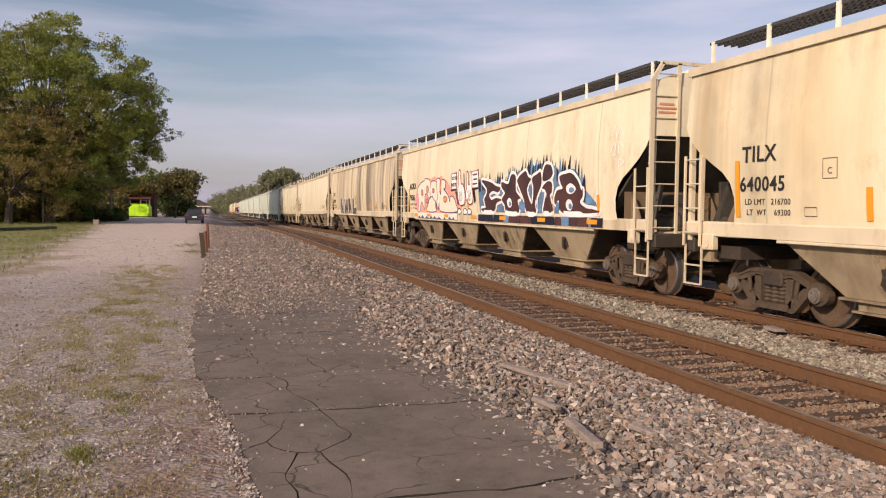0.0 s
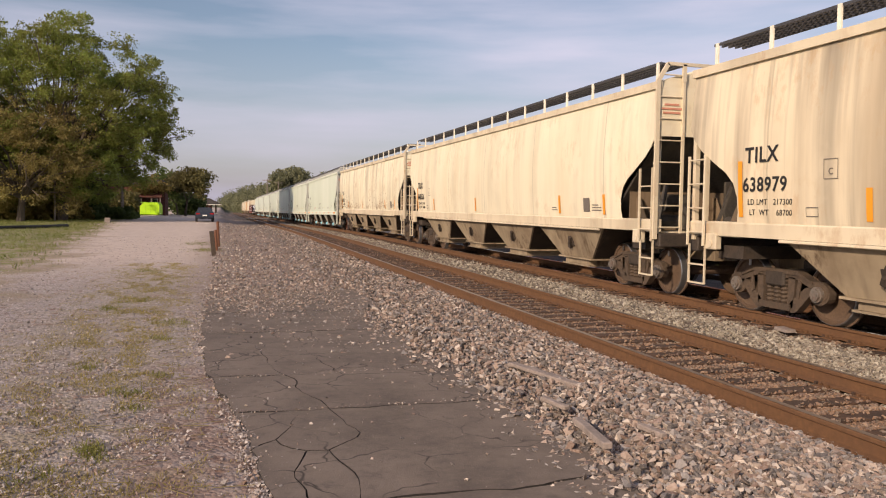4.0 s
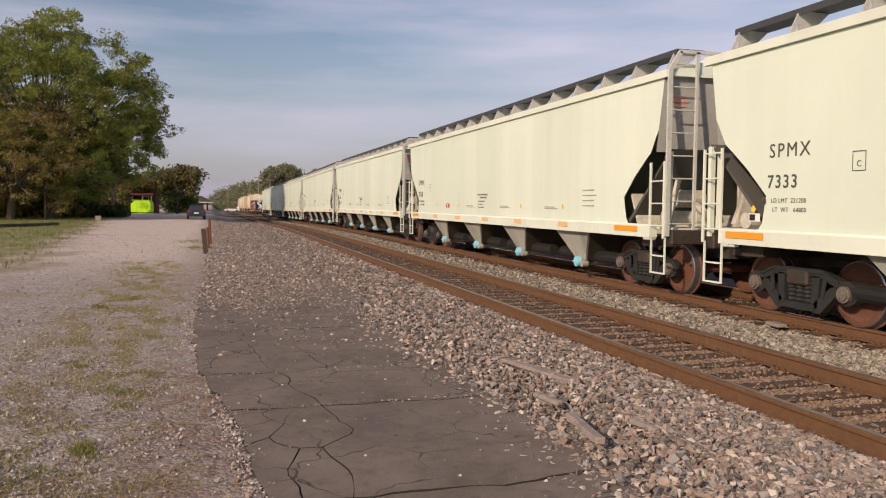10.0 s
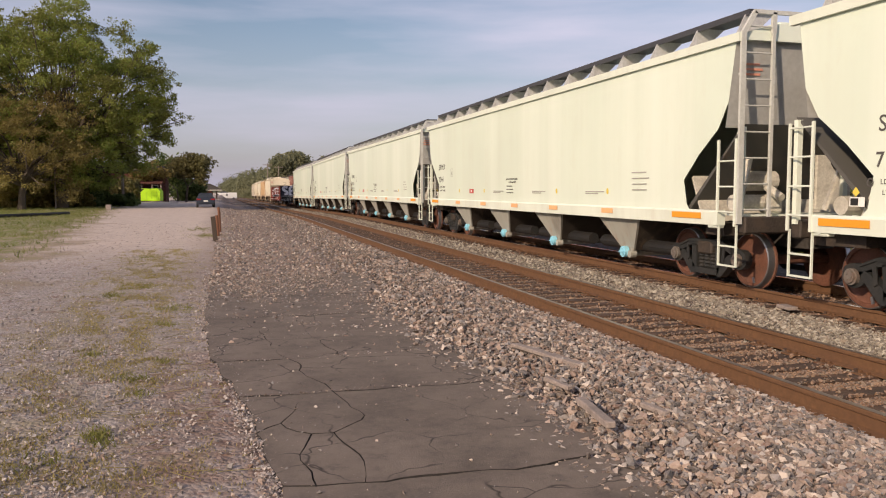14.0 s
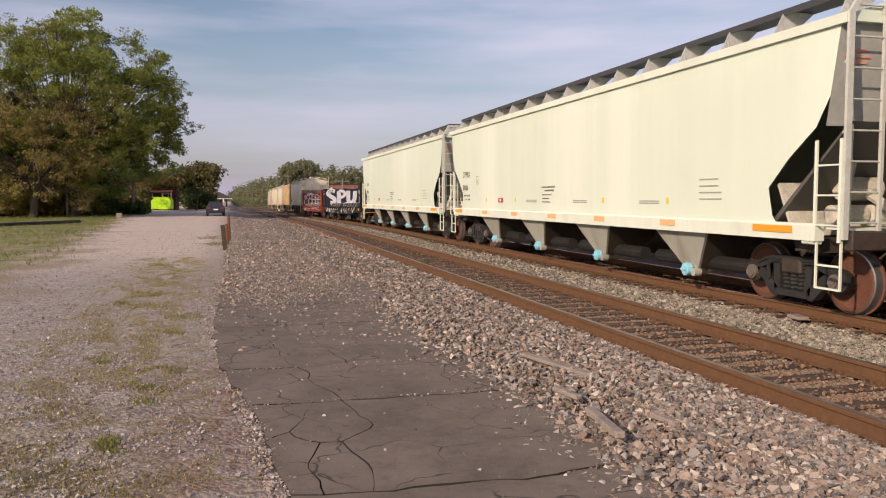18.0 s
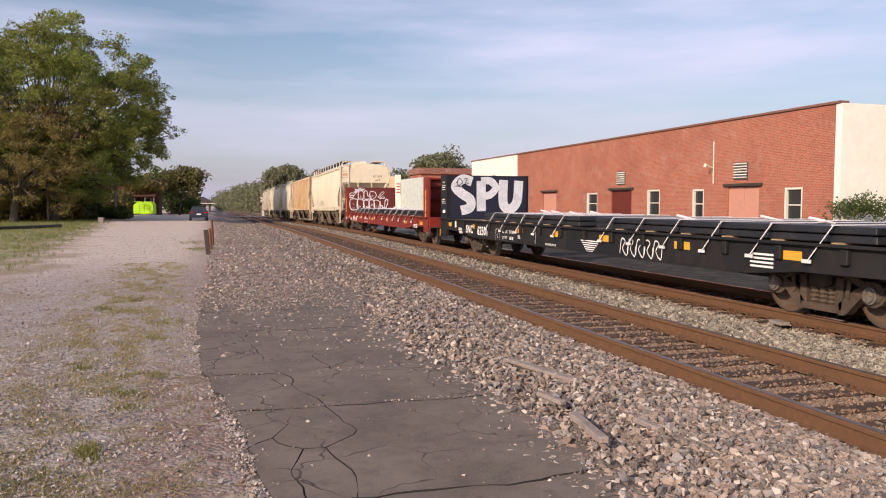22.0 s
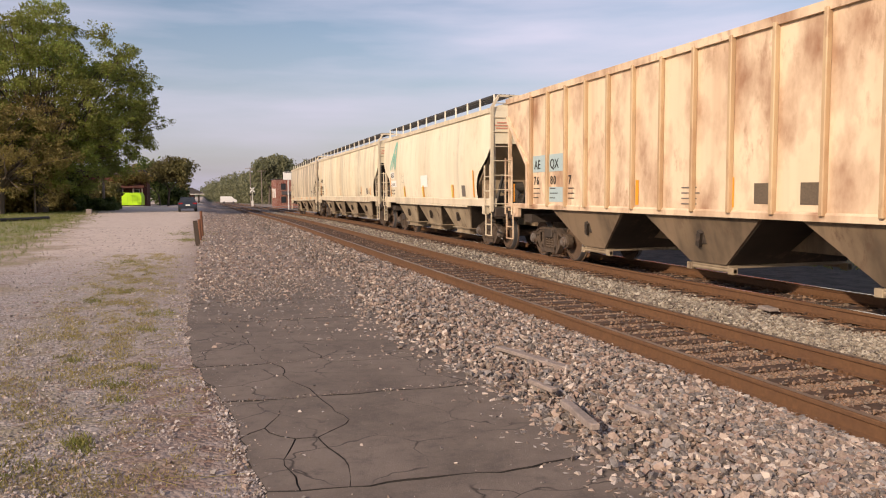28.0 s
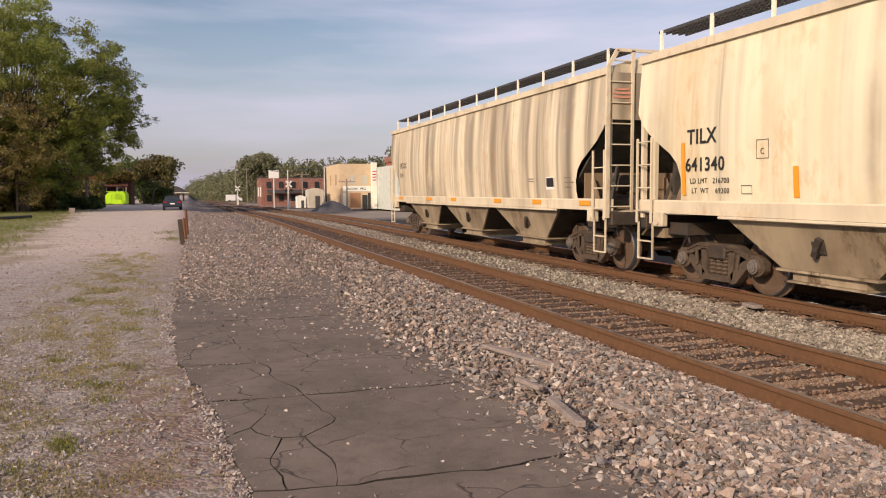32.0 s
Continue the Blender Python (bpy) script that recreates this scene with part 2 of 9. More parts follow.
M["ballast"] = stone_mat("crushed_stone", [(0.203, 0.149, 0.119), (0.287, 0.210, 0.170), (0.110, 0.101, 0.102), (0.370, 0.298, 0.255), (0.240, 0.162, 0.132), (0.065, 0.057, 0.059), (0.195, 0.184, 0.187), (0.498, 0.429, 0.374), (0.166, 0.101, 0.076), (0.249, 0.228, 0.222), (0.305, 0.228, 0.187), (0.139, 0.105, 0.085), (0.053, 0.047, 0.050), (0.107, 0.076, 0.059)])
M["ballast_rust"] = stone_mat("rust_stained_stone", [(0.125, 0.059, 0.031), (0.172, 0.087, 0.045), (0.094, 0.044, 0.026), (0.234, 0.141, 0.083), (0.055, 0.030, 0.020), (0.195, 0.100, 0.049), (0.156, 0.107, 0.070)])
M["pea"] = stone_mat("fine_gravel_stone", [(0.31, 0.27, 0.26), (0.40, 0.36, 0.345), (0.22, 0.195, 0.19), (0.47, 0.43, 0.41), (0.30, 0.22, 0.18), (0.13, 0.11, 0.11), (0.33, 0.305, 0.305), (0.18, 0.155, 0.155), (0.25, 0.175, 0.14)])
M["pale_stone"] = stone_mat("pale_crushed_stone", [(0.219, 0.194, 0.151), (0.292, 0.266, 0.209), (0.154, 0.131, 0.101), (0.373, 0.341, 0.279), (0.186, 0.147, 0.108), (0.097, 0.084, 0.070)])


def smooth(a, b, x):
    t = np.clip((x - a) / (b - a), 0, 1)
    return t * t * (3 - 2 * t)


def track_z(y):
    """The rails fall away gently in the distance."""
    y = np.asarray(y, float)
    return -0.0068 * (np.clip(y, 35, 420) - 35) * smooth(35, 75, y)


def ground_z(x, y):
    x, y = np.asarray(x, float), np.asarray(y, float)
    lot = -0.12 + 0.0 * y + 0.30 * np.exp(-((x + 8.6) / 3.0) ** 2 - ((y - 104) / 5.0) ** 2)
    tr = track_z(y)
    bed = np.where(x < 5, -0.14 - 0.07 * smooth(3.2, 4.2, x), -0.21)
    bed = bed + 0.05 * np.exp(-((x - 7.3) / 0.45) ** 2)
    bed = bed - 0.45 * smooth(10.9, 13.5, x)
    z = lot + (bed + tr - lot) * smooth(-1.0, 2.2, x)
    return z


def part(name, bm, mat, parent=None, label="", at=None, flat=True, angle=35):
    me = bpy.data.meshes.new(name)
    bm.normal_update()
    bm.to_mesh(me)
    bm.free()
    return mesh_part(name, me, mat, parent, label, at, flat, angle)


def mesh_part(name, me, mat, parent=None, label="", at=None, flat=True, angle=35):
    if not flat:
        me.polygons.foreach_set("use_smooth", [True] * len(me.polygons))
        me.set_sharp_from_angle(angle=radians(angle))
    ob = new(name, me)
    if not me.materials:
        me.materials.append(mat)
    ob.material_slots[0].link = "OBJECT"
    ob.material_slots[0].material = mat
    if parent:
        ob.parent = parent
    if at is not None:
        ob.matrix_basis = at
    if label:
        ob["label"] = label
    return ob


CACHE = {}


def shared(key, name, build, mat, parent=None, at=None, label="", flat=True, angle=35):
    """A part whose mesh is made once for each key; build(bm) fills it."""
    if key not in CACHE:
        bm = bmesh.new()
        build(bm)
        bm.normal_update()
        me = bpy.data.meshes.new(name)
        bm.to_mesh(me)
        bm.free()
        if not flat:
            me.polygons.foreach_set("use_smooth", [True] * len(me.polygons))
            me.set_sharp_from_angle(angle=radians(angle))
        CACHE[key] = me
    return mesh_part(name, CACHE[key], mat, parent, label, at)


def thing(name, at, label, category, group="", kind=""):
    ob = new(name)
    ob.empty_display_size = 0.3
    ob.matrix_basis = at
    return tagged(ob, label, category, group, kind)


def box(bm, c, s, m=None, bevel=0.0):
    r = bmesh.ops.create_cube(bm, size=1.0)["verts"]
    bmesh.ops.scale(bm, vec=s, verts=r)
    if bevel:
        es = list({e for v in r for e in v.link_edges})
        out = bmesh.ops.bevel(bm, geom=es, offset=bevel, segments=1, affect="EDGES")
        r = list({v for f in out["faces"] for v in f.verts} | {v for v in r if v.is_valid})
    if m is not None:
        bmesh.ops.transform(bm, matrix=m, verts=r)
    bmesh.ops.translate(bm, vec=c, verts=r)
    return r


def rod(bm, a, b, r, seg=6, r2=None):
    a, b = Vector(a), Vector(b)
    d = b - a
    m = Matrix.Translation((a + b) / 2) @ d.to_track_quat("Z", "Y").to_matrix().to_4x4()
    return bmesh.ops.create_cone(bm, cap_ends=True, segments=seg, radius1=r, radius2=r if r2 is None else r2, depth=d.length, matrix=m)["verts"]


def bar(bm, a, b, w, h):
    """A rectangular bar from a to b."""
    a, b = Vector(a), Vector(b)
    d = b - a
    m = d.to_track_quat("Y", "Z").to_matrix().to_4x4()
    return box(bm, (a + b) / 2, (w, d.length, h), m)


def prism(bm, pts, lo, hi, axis="x"):
    """Extrudes a closed outline of (u, v) from lo to hi along the axis."""
    def co(u, v, w):
        return (w, u, v) if axis == "x" else (u, w, v) if axis == "y" else (u, v, w)
    a = [bm.verts.new(co(u, v, lo)) for u, v in pts]
    b = [bm.verts.new(co(u, v, hi)) for u, v in pts]
    n = len(pts)
    faces = [bm.faces.new(a), bm.faces.new(b)]
    for i in range(n):
        faces.append(bm.faces.new((a[i], a[(i + 1) % n], b[(i + 1) % n], b[i])))
    bmesh.ops.recalc_face_normals(bm, faces=faces)
    return a + b


TEXTS = {}


def text_mesh(s, size, bold=0.0, spacing=1.0, align="LEFT"):
    key = (s, size, bold, spacing, align)
    if key not in TEXTS:
        cu = bpy.data.curves.new("text", "FONT")
        cu.body, cu.size, cu.offset, cu.space_character, cu.align_x, cu.resolution_u = s, size, bold, spacing, align, 3
        cu.extrude = 0.0015
        ob = bpy.data.objects.new("text", cu)
        scene.collection.objects.link(ob)
        me = bpy.data.meshes.new_from_object(ob)
        bpy.data.objects.remove(ob)
        me.materials.clear()
        TEXTS[key] = me
    return TEXTS[key]


def lettering(name, s, size, mat, parent, at, bold=0.0, spacing=1.0, label="", align="LEFT"):
    me = text_mesh(s, size, bold, spacing, align)
    return mesh_part(name, me, mat, parent, label, at)


# ---- ground ----
def mesh_arrays(name, verts, faces):
    """A mesh from numpy vertices and equal-sided faces."""
    me = bpy.data.meshes.new(name)
    k = faces.shape[1]
    me.vertices.add(len(verts))
    me.vertices.foreach_set("co", np.asarray(verts, np.float32).ravel())
    me.loops.add(faces.size)
    me.loops.foreach_set("vertex_index", faces.astype(np.int32).ravel())
    me.polygons.add(len(faces))
    me.polygons.foreach_set("loop_start", np.arange(0, faces.size, k, dtype=np.int32))
    me.update(calc_edges=True)
    me.validate()
    me.polygons.foreach_set("use_smooth", [False] * len(me.polygons))
    return me


def ground_material():
    m, n, l, b = nodes_of("ground", 0.92, 0, 0.25)
    v = position(n)
    sep = n.new("ShaderNodeSeparateXYZ")
    l.new(v, sep.inputs[0])
    x, y = sep.outputs["X"], sep.outputs["Y"]
    coarse = noise_node(n, l, v, 0.35, 5)
    mid = noise_node(n, l, v, 2.2, 6, 0.65)
    fine = noise_node(n, l, v, 38, 4, 0.7)
    wob = times(n, l, times(n, l, mid, 0.5, "SUBTRACT"), 2.6)
    xw = times(n, l, x, wob, "ADD")
    vo = n.new("ShaderNodeTexVoronoi")
    vo.inputs["Scale"].default_value = 26
    l.new(v, vo.inputs["Vector"])
    bw = n.new("ShaderNodeRGBToBW")
    l.new(vo.outputs["Color"], bw.inputs[0])
    peb = bw.outputs[0]
    gravel = mixed(n, l, ramp(n, l, peb, 0.2, 0.85), (0.23, 0.20, 0.19), (0.46, 0.405, 0.385))
    gravel = mixed(n, l, times(n, l, ramp(n, l, coarse, 0.42, 0.62), 0.5), gravel, (0.36, 0.325, 0.305))
    gravel = mixed(n, l, times(n, l, ramp(n, l, fine, 0.55, 0.75), 0.5), gravel, (0.15, 0.115, 0.10))
    soil = mixed(n, l, ramp(n, l, fine, 0.3, 0.7), (0.15, 0.088, 0.064), (0.27, 0.175, 0.13))
    weed = mixed(n, l, ramp(n, l, fine, 0.35, 0.65), (0.17, 0.145, 0.06), (0.30, 0.24, 0.125))
    grass = mixed(n, l, ramp(n, l, mid, 0.35, 0.7), (0.11, 0.15, 0.035), (0.22, 0.24, 0.07))
    grass = mixed(n, l, times(n, l, ramp(n, l, coarse, 0.5, 0.7), 0.5), grass, (0.38, 0.31, 0.16))
    # a strip of weeds down the lot, bare soil beside the old pavement
    strip = n.new("ShaderNodeMath")
    strip.operation = "ABSOLUTE"
    l.new(times(n, l, xw, 1.5, "ADD"), strip.inputs[0])
    wmask = times(n, l, ramp(n, l, strip.outputs[0], 1.5, 0.2), ramp(n, l, mid, 0.38, 0.72))
    wmask = times(n, l, wmask, ramp(n, l, y, 26.0, 17.0))
    c = mixed(n, l, times(n, l, wmask, 0.62), gravel, weed)
    s2 = n.new("ShaderNodeMath")
    s2.operation = "ABSOLUTE"
    l.new(times(n, l, times(n, l, times(n, l, xw, x, "ADD"), 0.5), 0.12, "ADD"), s2.inputs[0])
    litter0 = noise_node(n, l, v, 2.6, 6, 0.7)
    smask = times(n, l, ramp(n, l, s2.outputs[0], 0.85, 0.35), ramp(n, l, y, 11.0, 7.5))
    c = mixed(n, l, times(n, l, times(n, l, smask, ramp(n, l, litter0, 0.36, 0.58)), 0.8), c, soil)
    # brown fines that have washed between the pavement's far end and the stone
    dirt = mixed(n, l, ramp(n, l, fine, 0.3, 0.7), (0.175, 0.13, 0.108), (0.34, 0.265, 0.225))
    dirt = mixed(n, l, ramp(n, l, peb, 0.75, 0.95), dirt, (0.42, 0.37, 0.33))
    half_x = times(n, l, times(n, l, xw, x, "ADD"), 0.5)
    fines = times(n, l, ramp(n, l, y, 12.5, 14.5), ramp(n, l, times(n, l, half_x, times(n, l, coarse, 0.5, "SUBTRACT"), "ADD"), -1.3, 0.3))
    # rusty leaf litter and mossy patches in the gravel
    litter = noise_node(n, l, v, 3.4, 5, 0.7)
    c = mixed(n, l, times(n, l, ramp(n, l, litter, 0.56, 0.66), 0.7), c, mixed(n, l, fine, (0.13, 0.06, 0.045), (0.25, 0.15, 0.10)))
    moss = noise_node(n, l, v, 2.6, 5, 0.65, (1.0, 1.0, 3.0))
    mm = times(n, l, ramp(n, l, moss, 0.48, 0.74), times(n, l, ramp(n, l, xw, -3.6, -2.2), ramp(n, l, xw, -0.1, -0.7)))
    c = mixed(n, l, times(n, l, times(n, l, mm, ramp(n, l, y, 24.0, 16.0)), 0.55), c, mixed(n, l, fine, (0.19, 0.165, 0.07), (0.33, 0.27, 0.14)))
    # packed pale dirt of the drive further off
    drive = times(n, l, ramp(n, l, y, 17.0, 27.0), 0.8)
    c = mixed(n, l, drive, c, mixed(n, l, ramp(n, l, mid, 0.3, 0.7), (0.50, 0.41, 0.35), (0.66, 0.56, 0.49)))
    # grass verge on the far side of the drive
    edge = times(n, l, times(n, l, y, -0.088), -3.6, "ADD")
    edge = times(n, l, edge, times(n, l, times(n, l, coarse, 0.5, "SUBTRACT"), 7.0), "ADD")
    off = times(n, l, times(n, l, times(n, l, xw, x, "ADD"), 0.5), edge, "SUBTRACT")
    c = mixed(n, l, times(n, l, ramp(n, l, off, 1.6, 0.2), 0.7), c, mixed(n, l, fine, (0.17, 0.125, 0.07), (0.33, 0.26, 0.16)))
    patchy = times(n, l, ramp(n, l, off, -2.0, -7.0), ramp(n, l, mid, 0.43, 0.53), "MAXIMUM")
    c = mixed(n, l, times(n, l, ramp(n, l, off, 0.5, -0.5), patchy), c, grass)
    # under the tracks
    c = mixed(n, l, fines, c, dirt)
    bal = mixed(n, l, ramp(n, l, peb, 0.15, 0.9), (0.10, 0.080, 0.070), (0.23, 0.185, 0.16))
    c = mixed(n, l, ramp(n, l, half_x, 2.1, 2.9), c, bal)
    # beyond the train: rough gravel and grass, the train's shadow darkened into the colour
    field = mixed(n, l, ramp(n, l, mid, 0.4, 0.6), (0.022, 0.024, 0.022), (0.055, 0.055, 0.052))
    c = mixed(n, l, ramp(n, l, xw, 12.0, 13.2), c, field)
    lot2 = times(n, l, ramp(n, l, xw, 12.4, 13.6), ramp(n, l, y, 62.0, 74.0))
    c = mixed(n, l, lot2, c, mixed(n, l, ramp(n, l, mid, 0.3, 0.7), (0.24, 0.21, 0.18), (0.31, 0.27, 0.235)))
    far = ramp(n, l, y, 330.0, 480.0)
    c = mixed(n, l, far, c, (0.08, 0.09, 0.05))
    l.new(c, b.inputs["Base Color"])
    h = times(n, l, times(n, l, vo.outputs["Distance"], -1.0), times(n, l, fine, 0.6), "ADD")
    bumped(n, l, b, h, 0.55, 0.03)
    return m


def build_ground():
    xs = np.unique(np.concatenate([np.linspace(-900, -60, 25), np.linspace(-60, -8, 53), np.linspace(-8, 14, 111), np.linspace(14, 80, 45), np.linspace(80, 1500, 30)]))
    ys = np.unique(np.concatenate([np.linspace(-400, -10, 14), np.linspace(-10, 32, 169), np.linspace(32, 150, 119), np.linspace(150, 700, 56), np.linspace(700, 3600, 20)]))
    X, Y = np.meshgrid(xs, ys)
    Z = ground_z(X, Y)
    rng = np.random.default_rng(4)
    near = (np.abs(X) < 30) & (Y < 90) & (Y > -10)
    Z = Z + near * (rng.random(Z.shape) - 0.5) * 0.022
    nx, ny = len(xs), len(ys)
    idx = np.arange(nx * ny).reshape(ny, nx)
    f = np.stack([idx[:-1, :-1], idx[:-1, 1:], idx[1:, 1:], idx[1:, :-1]], -1).reshape(-1, 4)
    me = mesh_arrays("ground", np.stack([X, Y, Z], -1).reshape(-1, 3), f)
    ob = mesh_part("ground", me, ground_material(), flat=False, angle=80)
    return tagged(ob, "gravel lot with weeds, grass verge and track bed", "ground", kind="structure")


build_ground()


def stones(name, pts, size, mat, label, seed, flatness=0.85, kind="stuff", parent=None):
    """Many broken stones in one mesh; pts (n, 3), size (n,)."""
    rng = np.random.default_rng(seed)
    # broken pieces: the hulls of seven points on a ball, twelve different ones
    k, shapes, tris = 12, [], []
    while len(shapes) < k:
        p = rng.normal(size=(7, 3))
        p /= np.linalg.norm(p, axis=1)[:, None]
        bm = bmesh.new()
        for c in p:
            bm.verts.new(c)
        bmesh.ops.convex_hull(bm, input=bm.verts[:])
        bm.verts.index_update()
        f = [[v.index for v in g.verts] for g in bm.faces]
        if len(f) == 10 and all(len(g) == 3 for g in f) and len(bm.verts) == 7:
            shapes.append(np.array([v.co[:] for v in bm.verts]))
            tris.append(f)
        bm.free()
    shapes, tris = np.array(shapes), np.array(tris)
    n = len(pts)
    q = rng.normal(size=(n, 4))
    q /= np.linalg.norm(q, axis=1)[:, None]
    w, x, y, z = q.T
    R = np.stack([1 - 2 * (y * y + z * z), 2 * (x * y - z * w), 2 * (x * z + y * w), 2 * (x * y + z * w), 1 - 2 * (x * x + z * z), 2 * (y * z - x * w),
                  2 * (x * z - y * w), 2 * (y * z + x * w), 1 - 2 * (x * x + y * y)], -1).reshape(n, 3, 3)
    pick = rng.integers(0, k, n)
    V = shapes[pick] * (size[:, None] * (0.75 + 0.5 * rng.random((n, 3))))[:, None, :]
    V = np.einsum("nij,nkj->nki", R, V)
    V[:, :, 2] *= flatness
    V = V + pts[:, None, :]
    F = tris[pick] + (np.arange(n) * 7)[:, None, None]
    me = mesh_arrays(name, V.reshape(-1, 3), F.reshape(-1, 3))
    ob = mesh_part(name, me, mat, parent)
    return tagged(ob, label, "gravel", kind=kind)


def scatter(rng, n, x0, x1, y0, y1, power=2.0):
    """Points thinning out with distance along the track."""
    u = rng.random(n)
    a = 1 - power
    y = (y0 ** a + u * (y1 ** a - y0 ** a)) ** (1 / a)
    return np.stack([x0 + rng.random(n) * (x1 - x0), y], -1)


NEAR_C, TRAIN_C, HALF = 5.365, 9.25, 0.753
RAILS = [NEAR_C - HALF, NEAR_C + HALF, TRAIN_C - HALF, TRAIN_C + HALF]


def pavement_edge(y):
    """Where the spilt ballast ends on the old pavement."""
    return 2.42 - 0.05 * np.clip(y - 4, 0, 8) + 0.55 * smooth(11.0, 15.0, y) + 0.02 * np.clip(y - 15, 0, 40)


def build_ballast():
    rng = np.random.default_rng(7)
    p = scatter(rng, 135000, -0.3, 4.78, 3.2, 80, 2.0)
    e = pavement_edge(p[:, 1]) + rng.normal(size=len(p)) * 0.16
    thin = 0.26 * np.exp(-np.clip(e - p[:, 0], 0, 9) / 0.42) + 0.012
    # thinly strewn stone on the dirt beyond the pavement's end
    strewn = smooth(8.6, 13.5, p[:, 1] + 1.5 * (p[:, 0] - 1.0)) * 0.42
    keep = (p[:, 0] > e) | (rng.random(len(p)) < np.maximum(thin, strewn))
    p = p[keep]
    s = (0.014 + 0.030 * rng.random(len(p)) ** 2.0) * (1 + 0.008 * p[:, 1])
    s = np.where((p[:, 0] < e[keep] - 0.25) & (p[:, 1] < 9), s * 0.6, s)
    pile = 0.012 + 0.105 * smooth(0.0, 0.9, p[:, 0] - e[keep]) * smooth(4.7, 4.0, p[:, 0])
    z = ground_z(p[:, 0], p[:, 1]) + s * 0.3 + pile * (0.6 + 0.5 * rng.random(len(p)))
    stones("ballast_shoulder", np.c_[p, z], s, M["ballast"], "loose grey and pink crushed stone beside the track", 11)
    # the same stone carries on past the camera
    q = np.stack([rng.uniform(2.5, 4.75, 9000), rng.uniform(-5.0, 3.3, 9000)], -1)
    r = 0.016 + 0.032 * rng.random(len(q)) ** 2.0
    stones("ballast_behind", np.c_[q, ground_z(q[:, 0], q[:, 1]) + 0.05 + 0.04 * rng.random(len(q))], r, M["ballast"], "loose crushed stone beside the track", 18)
    p = scatter(rng, 24000, 6.2, 8.1, 5.0, 110, 1.9)
    p[:, 0] += rng.normal(size=len(p)) * 0.10
    s = (0.016 + 0.026 * rng.random(len(p)) ** 1.8) * (1 + 0.012 * p[:, 1])
    z = ground_z(p[:, 0], p[:, 1]) + s * 0.35
    stones("ballast_between_tracks", np.c_[p, z], s, M["pale_stone"], "pale crushed stone between the two tracks", 12)
    p = scatter(rng, 30000, 4.68, 6.05, 4.0, 80, 1.9)
    frac = ((p[:, 1] + 0.25) / 0.5) % 1
    p = p[(np.abs(frac - 0.5) > 0.21) | (rng.random(len(p)) < 0.05)]
    high = np.where(np.abs(((p[:, 1] + 0.25) / 0.5) % 1 - 0.5) > 0.24, 0.0, 0.035)
    s = (0.012 + 0.018 * rng.random(len(p)) ** 1.5) * (1 + 0.010 * p[:, 1])
    z = ground_z(p[:, 0], p[:, 1]) + s * 0.1 + high
    stones("ballast_in_track", np.c_[p, z], s, M["ballast_rust"], "rust-stained crushed stone between the ties", 13)
    p = scatter(rng, 9000, 7.85, 8.44, 6.0, 80, 1.9)
    s = (0.014 + 0.022 * rng.random(len(p)) ** 1.5) * (1 + 0.012 * p[:, 1])
    stones("ballast_by_rail", np.c_[p, ground_z(p[:, 0], p[:, 1]) + s * 0.3 - 0.01], s, M["ballast_rust"], "rust-stained crushed stone at the tie ends", 19)
    p = scatter(rng, 9000, 8.5, 12.0, 6.0, 60, 1.8)
    s = 0.024 + 0.03 * rng.random(len(p)) ** 1.5
    z = ground_z(p[:, 0], p[:, 1]) + s * 0.2
    stones("ballast_under_train", np.c_[p, z], s, M["ballast_rust"], "dark crushed stone beneath the train", 14)
    edge = lambda y: np.interp(y, (3, 5.5, 6.6, 8.5, 10.4, 13, 16), (0.42, 0.20, 0.12, -0.08, -0.24, -0.3, 0.6))
    p = scatter(rng, 62000, -7.0, 0.6, 3.2, 44, 2.1)
    d = edge(p[:, 1]) - p[:, 0]
    bare = (d > 0.12) & (d < 0.62 + 0.35 * np.sin(p[:, 1] * 2.3) * np.sin(p[:, 1] * 0.9)) & (p[:, 1] < 9.5)
    p = p[(d > rng.normal(size=len(p)) * 0.05) & ~(bare & (rng.random(len(p)) < 0.86))]
    s = 0.005 + 0.013 * rng.random(len(p)) ** 2.6
    s = s * (1 + 0.02 * p[:, 1])
    z = ground_z(p[:, 0], p[:, 1]) + s * 0.3 + 0.004
    stones("lot_gravel", np.c_[p, z], s, M["pea"], "fine loose gravel on the lot", 15)
    # pale pebbles gathered along the broken edge of the old pavement
    n = 4200
    y = 3.6 + 12 * rng.random(n) ** 1.4
    x = edge(y) + rng.normal(size=n) * 0.045 * (1 + 0.05 * y)
    s = (0.005 + 0.012 * rng.random(n) ** 2) * (1 + 0.02 * y)
    stones("edge_pebbles", np.c_[x, y, np.maximum(ground_z(x, y), -0.112) + s * 0.4], s, M["pea"], "pale pebbles along the broken pavement edge", 16)
    n = 5200
    y = 12.0 + 4.4 * rng.random(n)
    x = -0.4 + 2.6 * rng.random(n)
    k = rng.random(n) < smooth(12.0, 15.2, y + 0.8 * np.sin(x * 3.1) + 0.5 * (x - 0.6))
    x, y = x[k], y[k]
    s = 0.008 + 0.02 * rng.random(len(x)) ** 2
    stones("washed_gravel", np.c_[x, y, np.full(len(x), -0.094) + s * 0.3], s, M["ballast"], "gravel washed over the pavement's far end", 17)


build_ballast()


# ---- tracks ----
def rail_outline():
    return [(-0.068, -0.172), (0.068, -0.172), (0.068, -0.160), (0.012, -0.140), (0.010, -0.050), (0.036, -0.038), (0.037, -0.008), (0.030, 0.0),
            (-0.030, 0.0), (-0.037, -0.008), (-0.036, -0.038), (-0.010, -0.050), (-0.012, -0.140), (-0.068, -0.160)]


